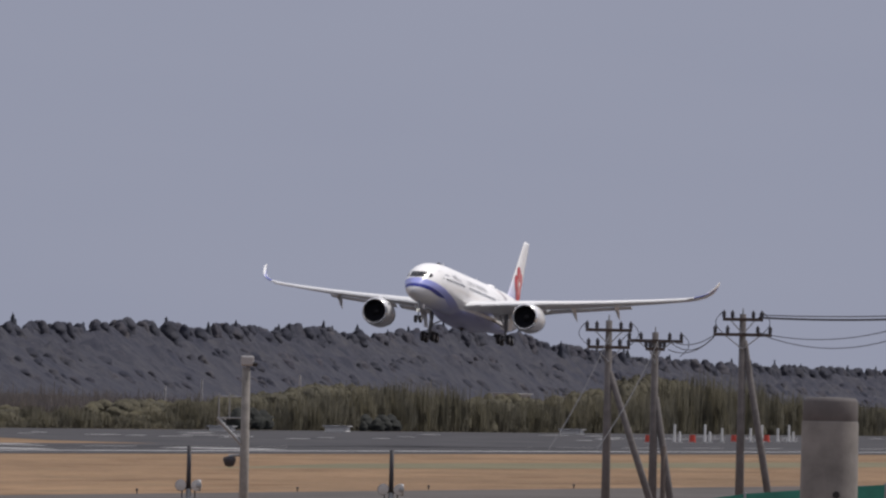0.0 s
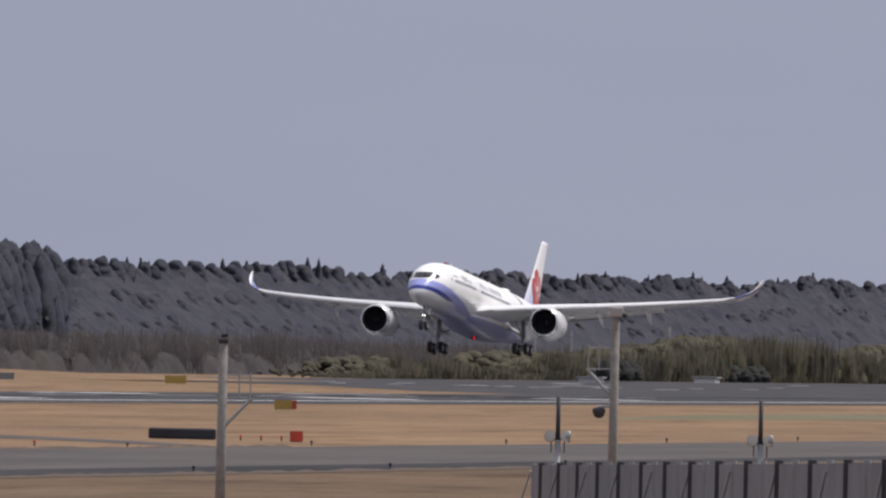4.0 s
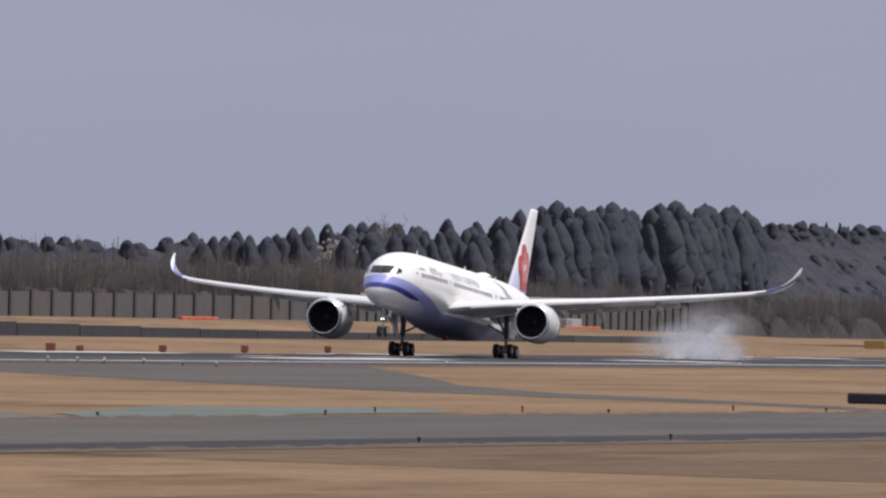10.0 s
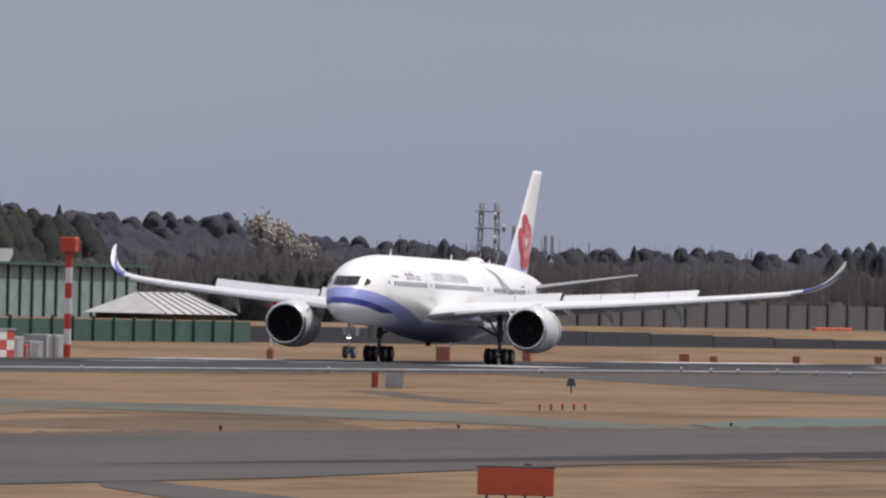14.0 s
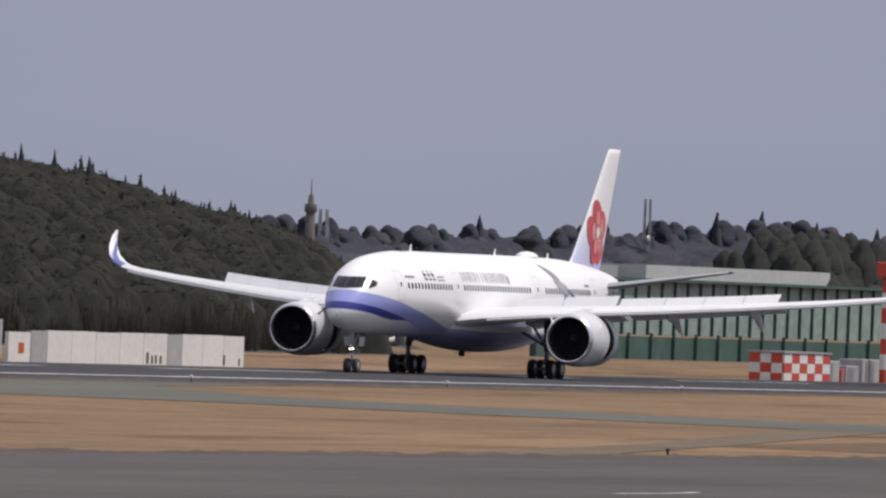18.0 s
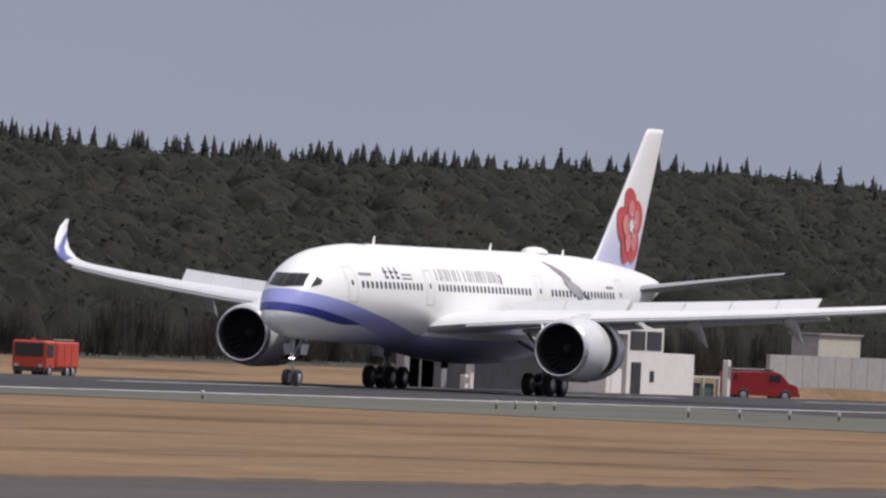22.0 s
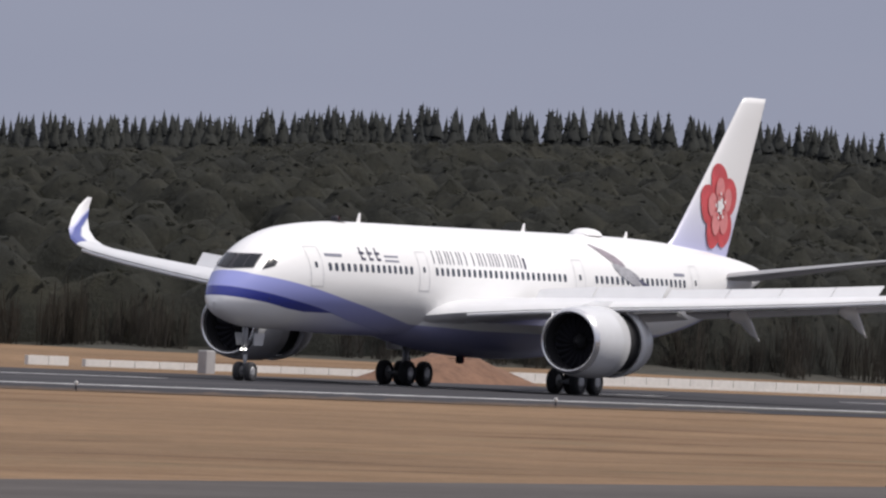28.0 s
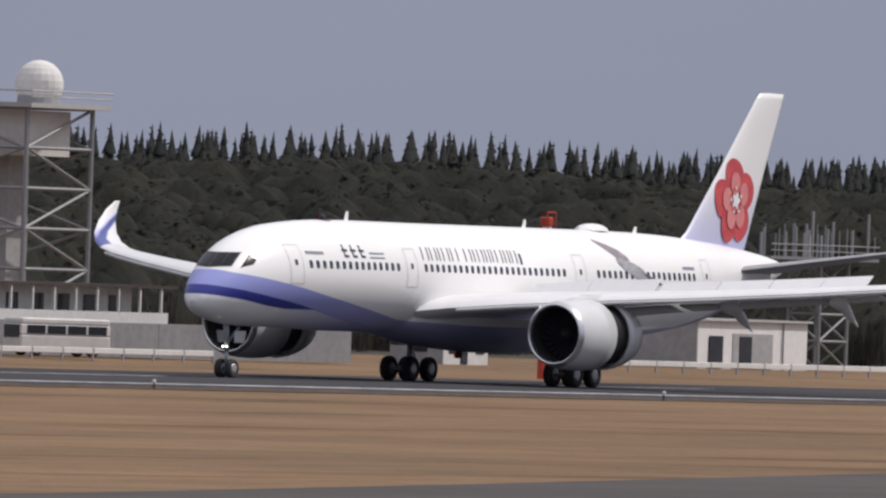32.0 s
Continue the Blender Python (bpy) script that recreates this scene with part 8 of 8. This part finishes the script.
# ---- touchdown smoke: drifting soft flakes ----
def smoke_material():
    m = bpy.data.materials.new("tyre_smoke")
    m.use_nodes = True
    n, l = m.node_tree.nodes, m.node_tree.links
    n.clear()
    out, mix, tr = n.new("ShaderNodeOutputMaterial"), n.new("ShaderNodeMixShader"), n.new("ShaderNodeBsdfTransparent")
    df, tl, lit = n.new("ShaderNodeBsdfDiffuse"), n.new("ShaderNodeBsdfTranslucent"), n.new("ShaderNodeMixShader")
    df.inputs["Color"].default_value = tl.inputs["Color"].default_value = (0.86, 0.88, 0.93, 1)
    uv, gr = n.new("ShaderNodeTexCoord"), n.new("ShaderNodeTexGradient")
    gr.gradient_type = "SPHERICAL"
    l.new(uv.outputs["UV"], gr.inputs["Vector"])
    fac = n.new("ShaderNodeMath")
    fac.operation, fac.inputs[1].default_value = "MULTIPLY", 0.92
    soft_edge = n.new("ShaderNodeMath")
    soft_edge.operation = "MULTIPLY"
    wisp = ramp(n, l, noise_of(n, l, 0.4, 3, 0.5), [(0.2, (0, 0, 0)), (0.75, (1, 1, 1))])
    l.new(gr.outputs["Fac"], soft_edge.inputs[0])
    l.new(wisp, soft_edge.inputs[1])
    l.new(soft_edge.outputs["Value"], fac.inputs[0])
    l.new(df.outputs["BSDF"], lit.inputs[1])
    l.new(tl.outputs["BSDF"], lit.inputs[2])
    l.new(fac.outputs["Value"], mix.inputs["Fac"])
    l.new(tr.outputs["BSDF"], mix.inputs[1])
    l.new(lit.outputs["Shader"], mix.inputs[2])
    l.new(mix.outputs["Shader"], out.inputs["Surface"])
    return m


M["smoke"] = smoke_material()
smoke = thing("tyre_smoke", "thin white puffs of tyre smoke drifting over the runway", "smoke", x=1727, y=378, z=0)
PUFFS = []
srs = random.Random(11)
for k in range(7):
    a = radians(12 + srs.uniform(-25, 25))
    across, up = Vector((-math.sin(a), math.cos(a), 0)), Vector((0.1 * srs.uniform(-1, 1), 0, 1))
    r = srs.uniform(2.0, 3.4)
    v = [(across * p * 1.5 + up * q) * r for p, q in ((-1, -1), (1, -1), (1, 1), (-1, 1))]
    f, uvs = [(0, 1, 2, 3)], [(-1, -1), (1, -1), (1, 1), (-1, 1)]
    me = bpy.data.meshes.new("smoke_puff")
    me.from_pydata(v, [], f)
    layer = me.uv_layers.new(name="flake")
    for i, p in enumerate(uvs):
        layer.data[i].uv = p
    me.materials.append(M["smoke"])
    ob = part("smoke_puff", me, None, smoke, at=Matrix.Translation((0, 0, -6)))
    ob.visible_shadow = False
    PUFFS.append((ob, srs.uniform(-7, 4), srs.gauss(0, 1.0), srs.uniform(0, 1), srs.uniform(-1, 1)))


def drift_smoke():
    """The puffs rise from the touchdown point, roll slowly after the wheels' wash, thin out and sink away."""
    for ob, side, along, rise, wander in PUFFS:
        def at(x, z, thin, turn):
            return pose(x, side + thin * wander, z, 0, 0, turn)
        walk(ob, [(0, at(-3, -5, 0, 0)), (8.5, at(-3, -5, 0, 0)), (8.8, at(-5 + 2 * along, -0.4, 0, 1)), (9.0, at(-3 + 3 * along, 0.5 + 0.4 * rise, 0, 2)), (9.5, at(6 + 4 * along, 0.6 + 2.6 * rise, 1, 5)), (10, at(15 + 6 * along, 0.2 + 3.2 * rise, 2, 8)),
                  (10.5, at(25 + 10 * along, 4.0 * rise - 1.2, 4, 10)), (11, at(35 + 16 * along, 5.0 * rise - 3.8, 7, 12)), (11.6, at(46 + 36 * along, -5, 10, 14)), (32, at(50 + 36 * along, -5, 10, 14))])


# ---- what moves ----
# seconds, x along the runway, wheel height, pitch, bank and crab in degrees
FLIGHT = [
    (0, 2280.32, 14.16, 5.20, 1.20, 4.20),
    (0.5, 2247.85, 12.74, 5.30, 1.30, 4.50),
    (1, 2215.11, 11.32, 5.40, 1.40, 4.80),
    (1.5, 2183.31, 9.99, 5.60, 0.50, 5.00),
    (2, 2151.30, 8.67, 5.80, -0.40, 5.20),
    (2.5, 2118.63, 7.64, 5.90, -0.45, 4.80),
    (3, 2085.82, 6.61, 6.00, -0.50, 4.40),
    (3.5, 2051.56, 5.88, 5.83, -0.33, 3.80),
    (4, 2017.25, 5.14, 5.67, -0.17, 3.20),
    (4.5, 1982.93, 4.40, 5.50, 0.00, 2.60),
    (5, 1948.64, 3.66, 5.43, 0.07, 2.03),
    (5.5, 1914.42, 2.93, 5.37, 0.13, 1.47),
    (6, 1880.30, 2.19, 5.30, 0.20, 0.90),
    (6.5, 1849.06, 1.65, 5.85, 0.23, 1.20),
    (7, 1817.97, 1.11, 6.40, 0.25, 1.50),
    (7.5, 1786.10, 0.68, 6.65, 0.28, 1.45),
    (8, 1754.45, 0.25, 6.90, 0.30, 1.40),
    (8.5, 1722.54, 0.07, 6.83, 0.30, 1.30),
    (9, 1690.89, 0.00, 6.40, 0.30, 1.20),
    (9.5, 1659.95, 0.00, 5.40, 0.15, 1.10),
    (10, 1629.31, 0.00, 3.90, 0.00, 1.00),
    (10.5, 1597.61, 0.00, 3.15, 0.00, 0.75),
    (11, 1566.23, 0.00, 2.40, 0.00, 0.50),
    (11.5, 1534.76, 0.00, 2.20, 0.00, 0.25),
    (12, 1503.62, 0.00, 2.00, 0.00, 0.00),
    (12.5, 1473.64, 0.00, 1.70, 0.00, -0.20),
    (13, 1444.01, 0.00, 1.40, 0.00, -0.39),
    (13.5, 1414.97, 0.00, 0.80, 0.00, -0.19),
    (14, 1386.29, 0.00, 0.69, 0.00, -0.10),
    (14.5, 1357.96, 0.00, 0.57, 0.00, -0.02),
    (15, 1329.98, 0.00, 0.46, 0.00, 0.07),
    (15.5, 1302.36, 0.00, 0.35, 0.00, 0.16),
    (16, 1275.09, 0.00, 0.10, 0.00, 0.27),
    (16.5, 1249.38, 0.00, 0.00, 0.00, 0.08),
    (17, 1223.36, 0.00, 0.00, 0.00, -0.05),
    (17.5, 1197.40, 0.00, 0.00, 0.00, 0.04),
    (18, 1171.64, 0.00, 0.00, 0.00, 0.23),
    (18.5, 1146.21, 0.00, 0.00, 0.00, 0.43),
    (19, 1121.34, 0.00, 0.00, 0.00, 0.62),
    (19.5, 1097.17, 0.00, 0.00, 0.00, 0.75),
    (20, 1073.38, 0.00, 0.00, 0.00, 0.92),
    (20.5, 1049.53, 0.00, 0.00, 0.00, 1.10),
    (21, 1025.76, 0.00, 0.00, 0.00, 1.06),
    (21.5, 1002.19, 0.00, 0.00, 0.00, 0.78),
    (22, 979.07, 0.00, 0.00, 0.00, 0.37),
    (22.5, 956.65, 0.00, 0.00, 0.00, 0.04),
    (23, 934.81, 0.00, 0.00, 0.00, -0.02),
    (23.5, 913.47, 0.00, 0.00, 0.00, 0.18),
    (24, 892.55, 0.00, 0.00, 0.00, 0.33),
    (24.5, 872.01, 0.00, 0.00, 0.00, 0.33),
    (25, 851.74, 0.00, 0.00, 0.00, 0.25),
    (25.5, 831.68, 0.00, 0.00, 0.00, 0.17),
    (26, 814.60, 0.00, 0.00, 0.00, 0.28),
    (26.5, 799.60, 0.00, 0.00, 0.00, 0.49),
    (27, 785.60, 0.00, 0.00, 0.00, 0.68),
    (27.5, 771.53, 0.00, 0.00, 0.00, 0.75),
    (28, 754.68, 0.00, 0.00, 0.00, 0.60),
    (28.5, 739.43, 0.00, 0.00, 0.00, 0.36),
    (29, 721.39, 0.00, 0.00, 0.00, -0.05),
    (29.5, 704.38, 0.00, 0.00, 0.00, -0.50),
    (30, 688.00, 0.00, 0.00, 0.00, -0.82),
    (30.5, 673.87, 0.00, 0.00, 0.00, -0.80),
    (31, 659.49, 0.00, 0.00, 0.00, -0.57),
    (31.5, 645.18, 0.00, 0.00, 0.00, -0.29),
    (32, 631.21, 0.00, 0.00, 0.00, -0.08),
]


def motions():
    rows = []
    for t, x, z, pitch, bank, crab in FLIGHT:
        rows.append((t, Matrix.Translation((x, 378, z)) @ Matrix.Rotation(radians(-crab), 4, "Z") @ Matrix.Rotation(radians(pitch), 4, "Y") @ Matrix.Rotation(radians(bank), 4, "X")))
    walk(airliner, rows)
    # spoilers rise after touchdown and stay up; the reverser sleeves slide back
    for sp, hinge, along, side in SPOILERS:
        def up(deg):
            return Matrix.Translation(hinge) @ Matrix.Rotation(radians(deg) * (-1 if along.y > 0 else 1), 4, along)
        walk(sp, [(0, up(0)), (10.6, up(0)), (11.0, up(12)), (11.8, up(45)), (12.4, up(50)), (32, up(50))])
    for sleeve, base in SLEEVES:
        walk(sleeve, [(0, Matrix.Translation(base)), (13.2, Matrix.Translation(base)), (15.6, Matrix.Translation(base + Vector((1.6, 0, 0)))), (32, Matrix.Translation(base + Vector((1.6, 0, 0))))])
    # the wings bend up in flight and settle on the ground
    for wing, side in WINGS:
        def bent(deg):
            return Matrix.Translation((0, side * 2.2, 3.3)) @ Matrix.Rotation(radians(deg) * side, 4, "X") @ Matrix.Translation((0, -side * 2.2, -3.3))
        walk(wing, [(0, bent(3.1)), (8.5, bent(3.0)), (10.5, bent(1.9)), (12.2, bent(0.7)), (13, bent(0.6)), (32, bent(0.6))])
    # the fire truck waits, then rolls along the service road
    walk(driven, [(t, pose(x, 430, dip(x, 430), 0, 0, turn)) for t, x, turn in ((0, 1068, 0), (15, 1068, 0), (19, 1061, 0), (21, 1045, 0), (22, 1036.5, 2), (23, 1029.5, 6), (24, 1023, 14), (25, 1014, 20), (26, 1005, 20), (28, 985, 18), (32, 945, 10))])
    # the added hoods turn round the steady lamps, so that these seem to flash
    for hood, place in HOODS:
        spins = []
        for t in np.arange(0, 32.01, 0.5):
            turn = np.interp(t, (0, 0.5, 1, 1.5, 6, 6.5, 7, 10, 13, 13.5, 14, 17, 20, 20.5, 21, 24, 27, 27.5, 28, 32), (-110, -75, 0, 75, 645, 720, 795, 1140, 1365, 1440, 1515, 1860, 2085, 2160, 2235, 2580, 2805, 2880, 2955, 3180)) + np.interp(t, (1, 6.5, 13.5, 20.5, 27.5), (10, 12, 15, 20, 26.5))
            spins.append((float(t), Matrix.Translation(place) @ Matrix.Rotation(radians(float(turn)), 4, "Z")))
        walk(hood, spins)
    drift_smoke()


motions()
